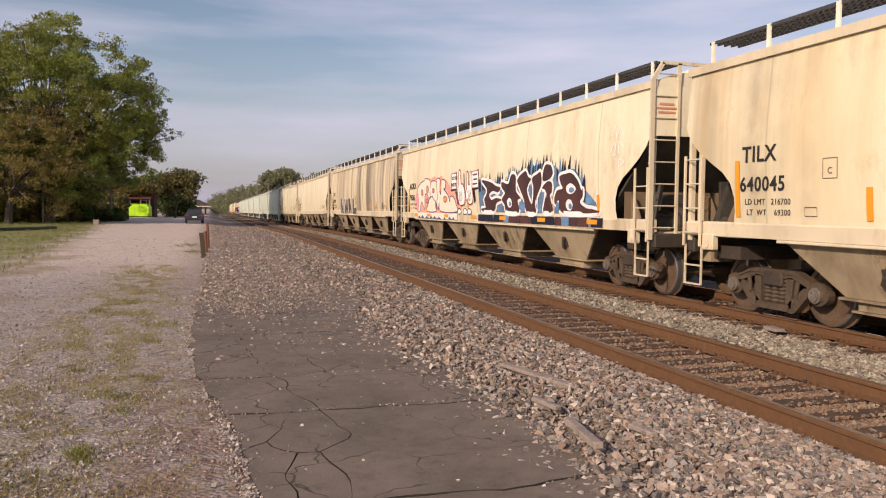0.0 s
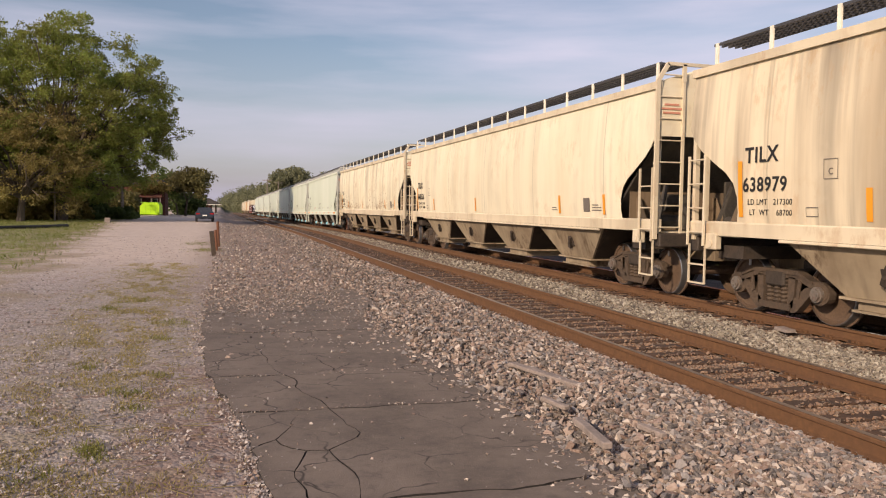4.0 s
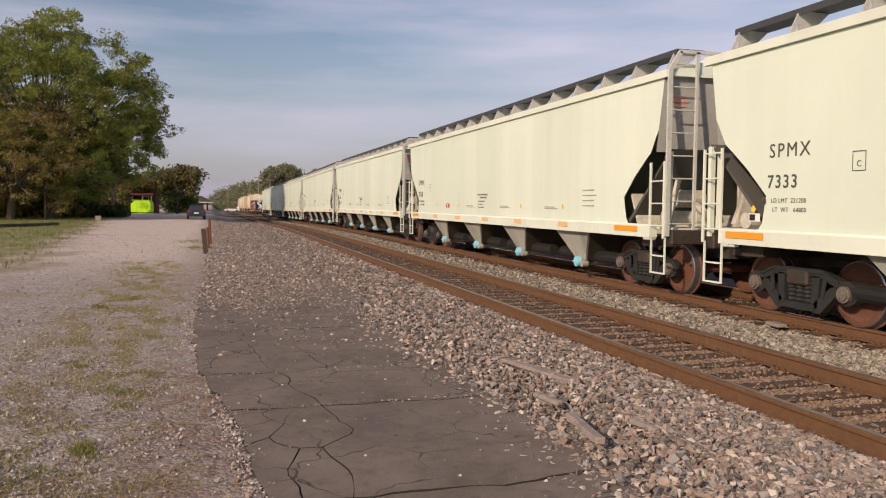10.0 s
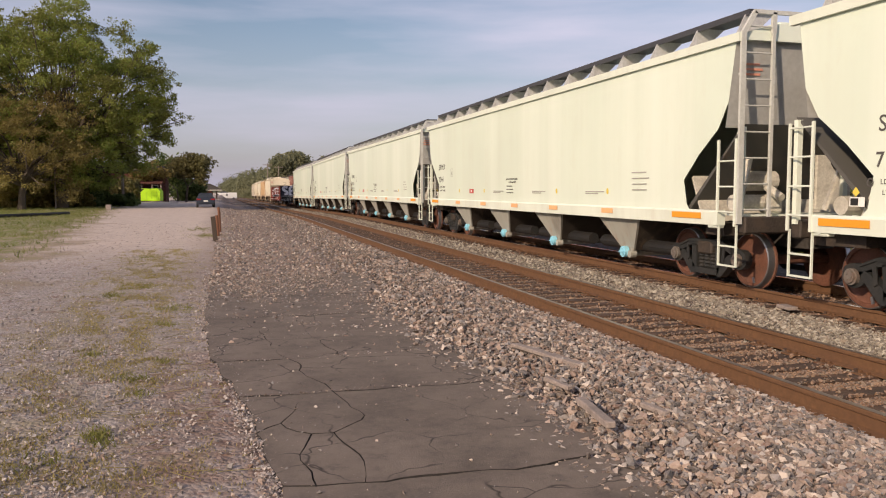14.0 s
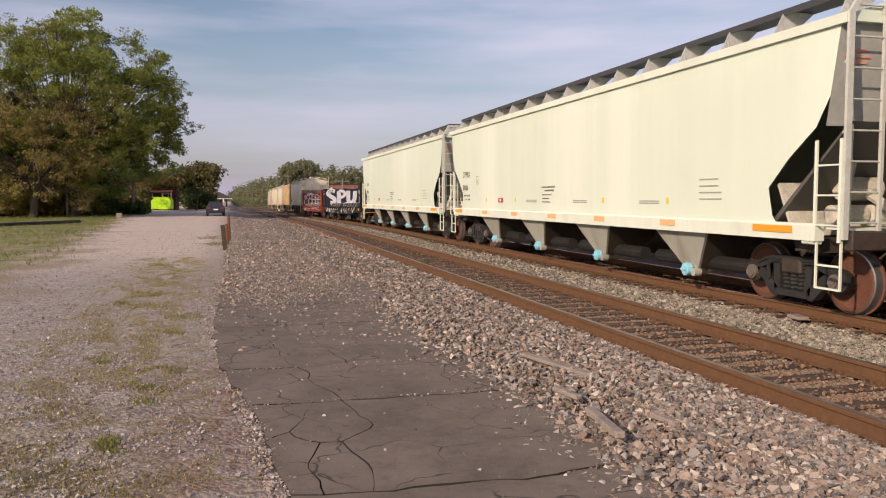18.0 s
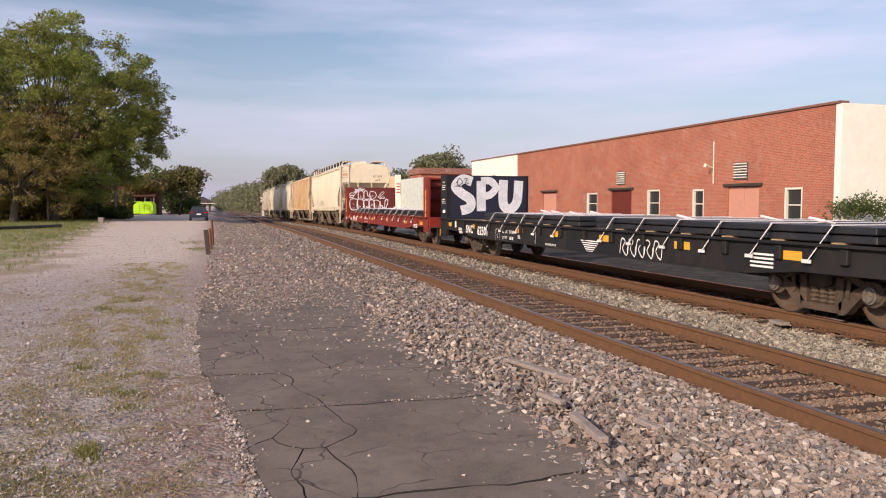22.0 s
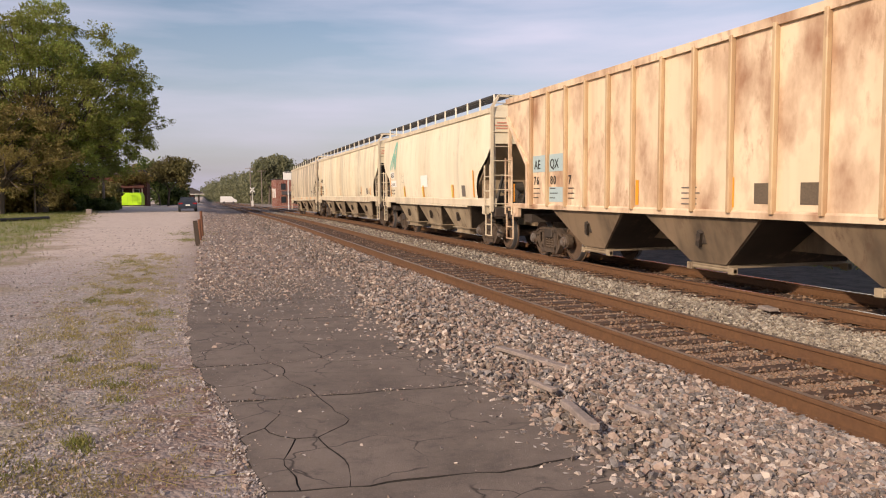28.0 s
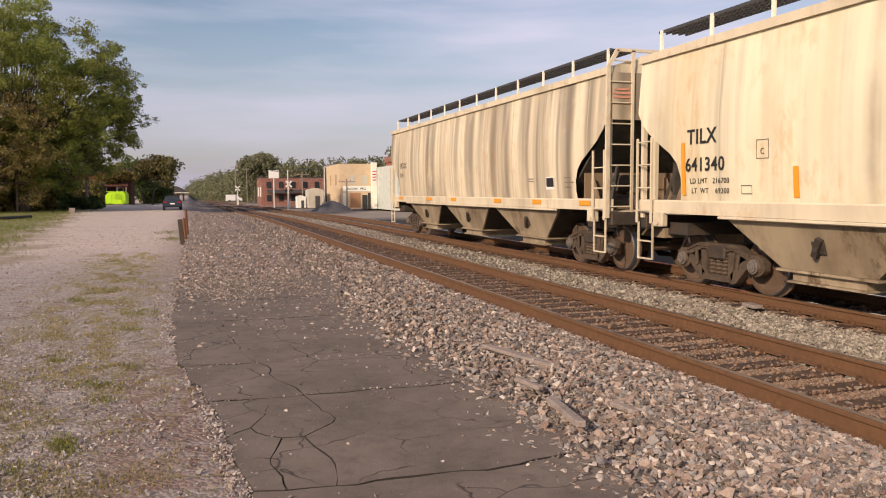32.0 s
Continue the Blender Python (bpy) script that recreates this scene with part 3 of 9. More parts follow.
def build_rail(x, shiny):
    ys = [-420, -30, 0, 35, 45, 55, 65, 75, 90, 110, 140, 180, 240, 320, 420]
    bm = bmesh.new()
    rings = []
    for y in ys:
        rings.append([bm.verts.new((x + u, y, v + float(track_z(y)))) for u, v in rail_outline()])
    n = len(rings[0])
    for a, b in zip(rings, rings[1:]):
        for i in range(n):
            bm.faces.new((a[i], a[(i + 1) % n], b[(i + 1) % n], b[i]))
    bm.faces.new(rings[0])
    bm.faces.new(rings[-1])
    bmesh.ops.recalc_face_normals(bm, faces=bm.faces[:])
    rail = part("rail", bm, M["rail_side"])
    bm = bmesh.new()
    for a, b in zip(ys, ys[1:]):
        za, zb = float(track_z(a)) + 0.003, float(track_z(b)) + 0.003
        vs = [bm.verts.new(c) for c in ((x - 0.031, a, za), (x + 0.031, a, za), (x + 0.031, b, zb), (x - 0.031, b, zb))]
        bm.faces.new(vs)
    part("rail_head", bm, M["rail_shiny"] if shiny else M["rail_top"], rail, "bright worn running surface" if shiny else "dull brown running surface")
    return tagged(rail, "rusty steel rail spiked to dark wooden ties", "rail", "rails of the two tracks", "structure")


for i, rx in enumerate(RAILS):
    build_rail(rx, i >= 2)


def build_ties():
    rng = np.random.default_rng(21)
    for c, y1, tag in ((NEAR_C, 70, "near"), (TRAIN_C, 48, "train")):
        top = thing("track_bed", pose(c, 0, 0), "row of weathered wooden ties bedded in stone", "railway ties", kind="structure")
        y = 3.0
        while y < y1:
            def tie(bm):
                box(bm, (0, 0, 0), (2.6, 0.23, 0.17), bevel=0.012)
            shared("tie", "tie", tie, M["tie"], top, pose(rng.normal() * 0.03, y, -0.172 - 0.094 + float(track_z(y)) + rng.normal() * 0.004, 0, 0, rng.normal() * 0.7))
            if y < 30:
                for sx in (-HALF, HALF):
                    def plate(bm):
                        box(bm, (0, 0, 0), (0.34, 0.19, 0.018), bevel=0.004)
                        for a in (-0.095, 0.095):
                            for b_ in (-0.05, 0.05):
                                box(bm, (a, b_, 0.022), (0.03, 0.028, 0.03))
                    if rng.random() < 0.8:
                        def anchor(bm):
                            box(bm, (0, 0, 0), (0.18, 0.025, 0.03), bevel=0.004)
                            box(bm, (-0.08, 0, 0.01), (0.025, 0.035, 0.035))
                        shared("rail_anchor", "rail_anchor", anchor, M["tie"], top, pose(sx, y + 0.135 + rng.normal() * 0.01, -0.17 + float(track_z(y))))
                    shared("tie_plate", "tie_plate", plate, M["rail_side"], top, pose(sx, y, -0.176 + float(track_z(y))))
            y += 0.5
        bm = bmesh.new()
        for k in range(1, 70):
            box(bm, (0, 3.0 - 0.5 * k, -0.266), (2.6, 0.23, 0.17))
        while y < 330:
            box(bm, (0, y, -0.172 - 0.094 + float(track_z(y))), (2.6, 0.23, 0.17))
            y += 0.5
        tagged(part("far_ties", bm, M["tie"], top), kind="stuff")


build_ties()


# ---- train ----
# Where the couplings between the cars stand along the track at the start.
JOINTS = [-8.4, 11.81, 32.02, 52.19, 72.43, 92.74, 112.37, 131.99, 151.61, 171.28, 190.94, 210.6, 230.22, 252.01, 273.32, 289.92, 307.28, 321.83, 342.57, 360.4]


def travelled(t):
    return 10.01 * t + 0.009416 * t * t


PROFILES = {
    "round": [(1.52, 1.24), (1.545, 1.45), (1.565, 1.63), (1.58, 1.85), (1.592, 2.07), (1.60, 2.24), (1.603, 2.41), (1.605, 2.62), (1.602, 2.82), (1.595, 3.0), (1.58, 3.2), (1.555, 3.55), (1.52, 3.9)],
    "white": [(1.58, 1.08), (1.58, 1.4), (1.59, 1.8), (1.60, 2.2), (1.60, 2.45), (1.60, 2.6), (1.60, 3.0), (1.60, 3.4), (1.60, 3.92)],
    "flat": [(1.54, 1.24), (1.54, 1.8), (1.54, 2.35), (1.54, 2.7), (1.54, 3.0), (1.54, 3.3), (1.54, 3.55), (1.54, 3.98)],
}
CUTS = {
    "round": ([1.24, 1.45, 1.63, 1.85, 2.07, 2.24, 2.41, 2.62, 2.82, 3.0, 9], [1.20, 1.22, 1.26, 1.25, 1.16, 0.98, 0.68, 0.34, 0.12, 0, 0]),
    "white": ([1.08, 1.3, 1.4, 1.8, 2.2, 2.45, 2.6, 2.62, 3.92], [1.10, 1.22, 1.38, 1.46, 1.04, 0.72, 0.52, 0.34, 0.12]),
    "flat": ([1.24, 2.35, 3.55, 9], [1.35, 1.35, 0.0, 0]),
}
SILL = {"round": (1.24, 1.47), "white": (1.06, 1.30), "flat": (1.24, 1.36)}


def side_x(style, z):
    p = PROFILES[style]
    return float(np.interp(z, [q[1] for q in p], [q[0] for q in p]))


def on_side(style, y, z, out=0.006):
    """The pose of a mark on the side that faces the camera: its x runs towards -y, its y upwards."""
    return Matrix(((0, 0, -1, -side_x(style, z) - out), (-1, 0, 0, y), (0, 1, 0, z), (0, 0, 0, 1)))


def plate_at(name, style, y, z, w, h, mat, parent, out=0.004, label=""):
    """A painted or stuck-on rectangle on the side, w along the car and h high, from its lower left corner."""
    def build(bm):
        box(bm, (w / 2, h / 2, 0), (w, h, 0.004))
    if style == "round" and h > 0.15:
        # a tall mark follows the bent side
        bm = bmesh.new()
        shape(bm, to_side(style, y, z, out + 0.003), [(0, 0), (w, 0), (w, h), (0, h)], 1)
        return part(name, bm, mat, parent, label)
    return shared(("plate", round(w, 3), round(h, 3)), name, build, mat, parent, on_side(style, y, z, out), label)


def wheelset_mesh(mat="wheel_dusty"):
    if ("wheelset", mat) in CACHE:
        return CACHE["wheelset", mat]
    bm = bmesh.new()
    for s in (-1, 1):
        prof = [(0.62, 0.0), (0.86, 0.0), (0.86, 0.115), (0.80, 0.125), (0.775, 0.30), (0.80, 0.375), (0.825, 0.385), (0.825, 0.437), (0.815, 0.455), (0.70, 0.462), (0.695, 0.487), (0.665, 0.487), (0.66, 0.385), (0.70, 0.30), (0.67, 0.125)]
        seg = 28
        rings = []
        for a in range(seg):
            c_, s_ = math.cos(a / seg * math.tau), math.sin(a / seg * math.tau)
            rings.append([bm.verts.new((s * x, r * c_, r * s_)) for x, r in prof[1:]])
        n = len(rings[0])
        for a in range(seg):
            for i in range(n - 1):
                f = bm.faces.new((rings[a][i], rings[a][i + 1], rings[(a + 1) % seg][i + 1], rings[(a + 1) % seg][i]))
                f.material_index = 1 if i in (6, 7) else 0
        box(bm, (s * 0.828, 0.0, 0.34), (0.012, 0.05, 0.10))
        for f in bm.faces[-6:]:
            f.material_index = 1
    rod(bm, (-1.0, 0, 0), (1.0, 0, 0), 0.085, 10)
    bmesh.ops.recalc_face_normals(bm, faces=bm.faces[:])
    me = bpy.data.meshes.new("wheelset")
    bm.to_mesh(me)
    bm.free()
    me.materials.append(M[mat])
    me.materials.append(M["tread"])
    me.polygons.foreach_set("use_smooth", [True] * len(me.polygons))
    me.set_sharp_from_angle(angle=radians(30))
    CACHE["wheelset", mat] = me
    return me


WHEELSETS = []


def spline_line(pts, n):
    """A closed outline with its corners rounded."""
    p, out = [Vector(q) for q in pts], []
    for a, b, c in zip(p[-1:] + p[:-1], p, p[1:] + p[:1]):
        lo, hi = b.lerp(a, min(0.35, 0.07 / (b - a).length)), b.lerp(c, min(0.35, 0.07 / (c - b).length))
        out += [lo.lerp(b, k / n).lerp(b.lerp(hi, k / n), k / n) for k in range(n + 1)]
    return out


def side_frame(bm, s):
    x0, x1 = s * 0.93, s * 1.06
    # upper chord, arched over the spring group, and lower tension members
    top = [(-1.06, 0.60), (-0.74, 0.64), (-0.48, 0.76), (0.48, 0.76), (0.74, 0.64), (1.06, 0.60), (1.06, 0.44), (0.99, 0.36), (0.80, 0.40), (0.74, 0.53), (0.44, 0.64), (-0.44, 0.64), (-0.74, 0.53), (-0.80, 0.40), (-0.99, 0.36), (-1.06, 0.44)]
    prism(bm, [(p.x, p.y) for p in spline_line(top, 3)], x0, x1)
    prism(bm, [(-0.78, 0.63), (-0.50, 0.74), (0.50, 0.74), (0.78, 0.63), (0.78, 0.60), (0.50, 0.70), (-0.50, 0.70), (-0.78, 0.60)], x1, x1 + s * 0.025)
    for q in (-1, 1):
        prism(bm, [(p.x, p.y) for p in spline_line([(q * 0.84, 0.54), (q * 0.64, 0.54), (q * 0.30, 0.26), (q * 0.30, 0.13), (q * 0.44, 0.13)], 3)], x0, x1)
        # rounded pedestal jaw round the bearing, with a raised rim
        prism(bm, [(q * 0.89 + 0.20 * math.cos(a * math.tau / 16), 0.47 + 0.17 * math.sin(a * math.tau / 16)) for a in range(16)], x0, x1 - s * 0.01)
        prism(bm, [(q * 0.56, 0.60), (q * 0.50, 0.64), (q * 0.46, 0.40), (q * 0.52, 0.36)], x1, x1 + s * 0.02)
        prism(bm, [(q * 0.42, 0.66), (q * 0.28, 0.66), (q * 0.26, 0.20), (q * 0.38, 0.20)], x0, x1)
    prism(bm, [(-0.34, 0.25), (0.34, 0.25), (0.34, 0.15), (-0.34, 0.15)], x0 - s * 0.02, x1 + 0.02 * s)


def spring(bm):
    seg, rings = 8, []
    for i in range(13):
        r = 0.075 if i % 2 else 0.05
        rings.append([bm.verts.new((r * math.cos(a * math.tau / seg), r * math.sin(a * math.tau / seg), 0.25 + i * 0.031)) for a in range(seg)])
    for a, b in zip(rings, rings[1:]):
        for i in range(seg):
            bm.faces.new((a[i], a[(i + 1) % seg], b[(i + 1) % seg], b[i]))
    bm.faces.new(rings[-1])
    bmesh.ops.recalc_face_normals(bm, faces=bm.faces[:])


def bolster(bm):
    box(bm, (0, 0, 0.62), (2.2, 0.42, 0.24), bevel=0.03)
    box(bm, (0, 0, 0.80), (0.7, 0.5, 0.14), bevel=0.02)
    for y in (-0.42, 0.42):
        box(bm, (0, y, 0.42), (1.7, 0.12, 0.16))


def add_truck(parent, y, wheel="wheel_dusty", casting="side_frame"):
    t = shared("bolster", "truck", bolster, M["steel_dark"], parent, pose(0, y, 0), "cast steel truck with two axles")
    frame_mat = M[casting]
    for s in (-1, 1):
        shared(("side_frame", s), "side_frame", lambda bm: side_frame(bm, s), frame_mat, t)
        for q in (-0.16, 0.0, 0.16):
            if s < 0:
                shared("spring", "spring", spring, frame_mat, t, pose(s * 1.0, q, 0))
    for a in (-0.89, 0.89):
        w = new("wheelset", wheelset_mesh(wheel))
        w.parent = t
        w.matrix_parent_inverse = pose(0, a, 0.457)
        WHEELSETS.append(w)
        for s in (-1, 1):
            def cap(bm):
                rod(bm, (-0.08, 0, 0), (0.07, 0, 0), 0.115, 14)
                rod(bm, (0.07, 0, 0), (0.10, 0, 0), 0.085, 14)
                for i in range(3):
                    q = i * math.tau / 3
                    rod(bm, (0.10, 0.05 * math.cos(q), 0.05 * math.sin(q)), (0.115, 0.05 * math.cos(q), 0.05 * math.sin(q)), 0.018, 6)
            shared("bearing_cap", "bearing_cap", cap, M["steel_dark"] if s > 0 else M["cap"], t, pose(s * 1.04, a, 0.457, 0, 0, 0 if s > 0 else 180))
    return t


M["side_frame_black"] = plain("black_cast_side_frame", (0.024, 0.026, 0.026), 0.6, 0.1, 0.3, 4, 0.3, (0.06, 0.05, 0.042), 0.4)
M["side_frame"] = plain("grimy_cast_side_frame", (0.092, 0.065, 0.045), 0.75, 0.1, 0.3, 4, 0.3, (0.03, 0.024, 0.021), 0.6)
M["cap"] = plain("dusty_bearing_cap_steel", (0.22, 0.20, 0.18), 0.5, 0.4, 0.2, 8, 0, (0.2, 0.09, 0.04), 0.5)


def ladder(parent, mat, x, y0, y1, z0, z1, step=0.42, first=0.2):
    def stiles(bm):
        for y in (y0, y1):
            box(bm, (x, y, (z0 + z1) / 2), (0.03, 0.042, z1 - z0))
    lad = shared(("ladder", x, y0, y1, z0, z1), "ladder", stiles, mat, parent)
    z = z0 + first
    while z < z1 - 0.05:
        def rung(bm):
            rod(bm, (0, y0, 0), (0, y1, 0), 0.014, 6)
        shared(("rung", y0, y1), "rung", rung, mat, lad, pose(x, 0, z))
        z += step
    return lad


# white ladder paint greyed, since its end faces stand in shade
M["ladder_shaded"] = plain("shaded_white_ladder_paint", (0.52, 0.54, 0.51), 0.5, 0, 0.1, 4, 0, (0.3, 0.28, 0.24), 0.3)
M["end_panel"] = plain("grey_end_sheet_panel", (0.40, 0.41, 0.395), 0.55, 0, 0.1, 2, 0, (0.28, 0.27, 0.24), 0.4)
M["ladder_grime"] = plain("grimy_ladder_steel", (0.36, 0.27, 0.18), 0.7, 0, 0.3, 4, 0, (0.10, 0.075, 0.055), 0.7)


def end_stiles(bm, s, e, z0):
    """The two uprights of a ladder on a car's end, bent over onto the roof."""
    y = e + s * 0.02
    for x, w in ((1.58, 0.085), (1.04, 0.05)):
        bar(bm, (s * x, y, 1.1), (s * x, y, z0 + 0.12), w, 0.045)
    bar(bm, (s * 1.58, y, z0 + 0.10), (s * 1.38, y, z0 + 0.42), 0.05, 0.075)
    bar(bm, (s * 1.04, y, z0 + 0.10), (s * 1.04, y, z0 + 0.42), 0.075, 0.05)
    bar(bm, (s * 1.40, y, z0 + 0.42), (s * 0.3, y, z0 + 0.42), 0.05, 0.06)
    for z in (1.3, 2.5, 3.4):
        bar(bm, (s * 1.58, y, z), (s * 1.58, e - s * 0.05, z), 0.05, 0.03)


def hopper_body(bm, style, half):
    prof, (cz, ci) = PROFILES[style], CUTS[style]
    nz = len(prof)
    n = 24
    for s in (-1, 1):
        grid = []
        for x, z in prof:
            e = half - float(np.interp(z, cz, ci))
            grid.append([bm.verts.new((s * x, e * (2 * i / n - 1), z)) for i in range(n + 1)])
        for a, b in zip(grid, grid[1:]):
            for i in range(n):
                bm.faces.new((a[i], a[i + 1], b[i + 1], b[i]))
    top = prof[-1]
    # vertical upper ends
    for e in (-half, half):
        zs = [{"round": 3.0, "white": 2.61, "flat": 3.55}[style], 3.7, top[1]]
        inset = [float(np.interp(z + 0.015, cz, ci)) if style == "white" else 0.0 for z in zs]
        rows_ = [[bm.verts.new((x * side_x(style, z), e - math.copysign(q, e), z)) for x in (-1, 1)] for z, q in zip(zs, inset)]
        for a, b in zip(rows_, rows_[1:]):
            bm.faces.new((a[0], a[1], b[1], b[0])).material_index = 1 if style == "white" else 0
    bmesh.ops.recalc_face_normals(bm, faces=bm.faces[:])


def hopper_roof(bm, style, half):
    x0, z0 = PROFILES[style][-1]
    pts = [(-x0 - 0.01, z0 + 0.08), (-1.15, z0 + 0.22), (-0.6, z0 + 0.32), (0, z0 + 0.35), (0.6, z0 + 0.32), (1.15, z0 + 0.22), (x0 + 0.01, z0 + 0.08), (x0 + 0.01, z0), (-x0 - 0.01, z0)]
    prism(bm, pts, -half, half, "y")


def slope_sheet(bm, style, half, s):
    zc = {"round": 3.02, "white": 2.64, "flat": 3.56}[style]
    run = {"round": 2.1, "white": 1.75, "flat": 2.5}[style]
    z0 = SILL[style][0]
    w = 1.5
    prism(bm, [(s * half, zc), (s * (half - 0.04), zc), (s * (half - run), z0), (s * (half - run + 0.12), z0)], -w, w)


def bulkhead(bm, half, s, z0):
    """Upright plate under the slope sheet, with two stiffeners."""
    e = s * (half - 1.12)
    box(bm, (0.0, e, (z0 + 2.0) / 2), (2.9, 0.03, 2.0 - z0))
    for x in (-1.3, -0.45, 0.45, 1.3):
        prism(bm, [(e, z0), (e + s * 0.5, z0), (e + s * 0.12, 1.9), (e, 1.9)], x - 0.015, x + 0.015)


def bay(bm, ln, bottom, z0, z1, wide):
    """One discharge hopper, hanging between the heights z0 and z1."""
    a, b = ln / 2, bottom / 2
    top = [bm.verts.new(c) for c in ((-1.48, -a, z0), (1.48, -a, z0), (1.48, a, z0), (-1.48, a, z0))]
    low = [bm.verts.new(c) for c in ((-wide, -b, z1), (wide, -b, z1), (wide, b, z1), (-wide, b, z1))]
    bm.faces.new(top)
    bm.faces.new(low)
    for i in range(4):
        bm.faces.new((top[i], top[(i + 1) % 4], low[(i + 1) % 4], low[i]))
    bmesh.ops.recalc_face_normals(bm, faces=bm.faces[:])


def bay_slope(bm, ln, bottom, z0, z1, wide, q):
    """A sloping sheet of a discharge hopper, just outside it, coloured for soot and shade."""
    a, b = ln / 2 + 0.012, bottom / 2 + 0.012
    pts = [(-1.44, q * a, z0), (1.44, q * a, z0), (wide - 0.03, q * b, z1), (-wide + 0.03, q * b, z1)]
    lo = [bm.verts.new(c) for c in pts]
    hi = [bm.verts.new((x, y + q * 0.012, z)) for x, y, z in pts]
    bm.faces.new(lo)
    bm.faces.new(hi)
    for i in range(4):
        bm.faces.new((lo[i], lo[(i + 1) % 4], hi[(i + 1) % 4], hi[i]))
    bmesh.ops.recalc_face_normals(bm, faces=bm.faces[:])


def make_hopper(k, style, paint, bays, label, bay_mat, trim, end_mat=None, bright=False):
    a, b = JOINTS[k], JOINTS[k + 1]
    ln = b - a
    half = round(ln / 2 - 0.55, 2)
    car = thing("hopper_car", pose(TRAIN_C, (a + b) / 2, 0), label, "freight car", "cars of the train")
    key = (style, half)
    body = shared(("body", *key), "body", lambda bm: hopper_body(bm, style, half), paint, car, flat=False, angle=40)
    if style == "white" and len(body.data.materials) < 2:
        body.data.materials.append(M["end_panel"])
    shared(("roof", *key), "roof", lambda bm: hopper_roof(bm, style, half - 0.02), paint, car)
    x0, z0 = PROFILES[style][-1]
    for s in (-1, 1):
        def eave(bm):
            prism(bm, [(s * (x0 - 0.03), z0 - 0.03), (s * (x0 + 0.055), z0 - 0.03), (s * (x0 + 0.06), z0 + 0.10), (s * (x0 - 0.03), z0 + 0.12)], -half - 0.02, half + 0.02, "y")
        shared(("eave", *key, s), "eave_rail", eave, trim, car)

        def sill(bm):
            sx = side_x(style, 1.3)
            za, zb = SILL[style]
            e = half - (0.45 if style == "white" else 0.0)
            prism(bm, [(s * (sx - 0.1), za), (s * (sx + 0.03), za), (s * (sx + 0.04), zb - 0.03), (s * (sx + 0.012), zb), (s * (sx - 0.1), zb)], -e, e, "y")
            if style == "round":
                # pipe along the foot of the side
                rod(bm, (s * (sx + 0.03), -half + 2.2, za - 0.03), (s * (sx + 0.03), half - 2.2, za - 0.03), 0.025, 6)
        shared(("sill", *key, s), "side_sill", sill, trim, car)
        shared(("slope", *key, s), "slope_sheet", lambda bm: slope_sheet(bm, style, half, s), end_mat or M["end_grey" if style == "white" else "soot_shade"], car, label="shaded sloping end sheet")

        if style == "white":
            def low_plate(bm):
                prism(bm, [(s * (half - 1.45), 1.85), (s * (half - 1.10), 1.10), (s * (half - 1.06), 1.10), (s * (half - 1.41), 1.87)], -1.45, 1.45)
            shared(("low_plate", *key, s), "end_bulkhead", low_plate, M["gear"], car, label="pale sloping plate at the foot of the end")
        if style == "round":
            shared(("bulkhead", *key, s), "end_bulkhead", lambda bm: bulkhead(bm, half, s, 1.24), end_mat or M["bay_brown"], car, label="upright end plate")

        def end_sill(bm):
            box(bm, (0, s * (half - 0.04), 1.08), (3.0, 0.22, 0.26), bevel=0.02)
            box(bm, (0, s * (half + 0.2), 0.88), (0.35, 0.7, 0.26))
            rod(bm, (0, s * (half + 0.1), 0.86), (0, s * (half + 0.56), 0.86), 0.10, 8)
            box(bm, (0, s * (half - 0.9), 0.98), (2.7, 0.5, 0.20))
        shared(("end_sill", *key, s), "end_sill", end_sill, M["steel_dark"] if not bright else bay_mat, car, label="end sill with coupler")

        def posts(bm):
            for x in (-1.50, -0.45, 0.45, 1.50):
                bar(bm, (x, s * (half - 0.06), 1.15), (x, s * (half - 0.05), {"round": 3.0, "white": 2.6, "flat": 3.5}[style]), 0.08, 0.08)
            box(bm, (0.1, s * (half - 0.55), 1.22), (2.6, 0.7, 0.03))
        shared(("end_posts", *key, s), "end_frame", posts, trim, car)
        gear_mat = M["gear"] if style == "white" else M["soot_shade"]
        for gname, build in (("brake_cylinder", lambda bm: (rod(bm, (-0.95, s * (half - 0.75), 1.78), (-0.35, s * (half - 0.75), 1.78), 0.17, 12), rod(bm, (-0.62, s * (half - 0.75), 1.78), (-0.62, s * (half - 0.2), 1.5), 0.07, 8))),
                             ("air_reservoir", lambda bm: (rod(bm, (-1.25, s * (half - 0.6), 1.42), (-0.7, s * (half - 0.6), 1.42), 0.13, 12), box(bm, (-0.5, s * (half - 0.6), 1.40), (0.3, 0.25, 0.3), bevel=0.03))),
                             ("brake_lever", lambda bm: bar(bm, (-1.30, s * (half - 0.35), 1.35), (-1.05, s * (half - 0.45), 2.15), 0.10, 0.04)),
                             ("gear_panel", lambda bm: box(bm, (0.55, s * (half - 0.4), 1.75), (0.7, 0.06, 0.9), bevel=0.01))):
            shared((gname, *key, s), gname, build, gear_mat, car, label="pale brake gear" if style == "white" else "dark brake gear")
        if s < 0:
            def wheel(bm):
                n = 14
                c = Vector((0.35, s * (half + 0.06), 2.15))
                ring = [c + Vector((math.cos(i / n * math.tau), 0, math.sin(i / n * math.tau))) * 0.27 for i in range(n)]
                for a_, b_ in zip(ring, ring[1:] + ring[:1]):
                    rod(bm, a_, b_, 0.018, 5)
                for i in range(0, n, 3):
                    rod(bm, c, ring[i], 0.012, 5)
            shared(("brake_wheel", *key), "brake_wheel", wheel, M["black_steel"], car, label="black brake hand wheel")
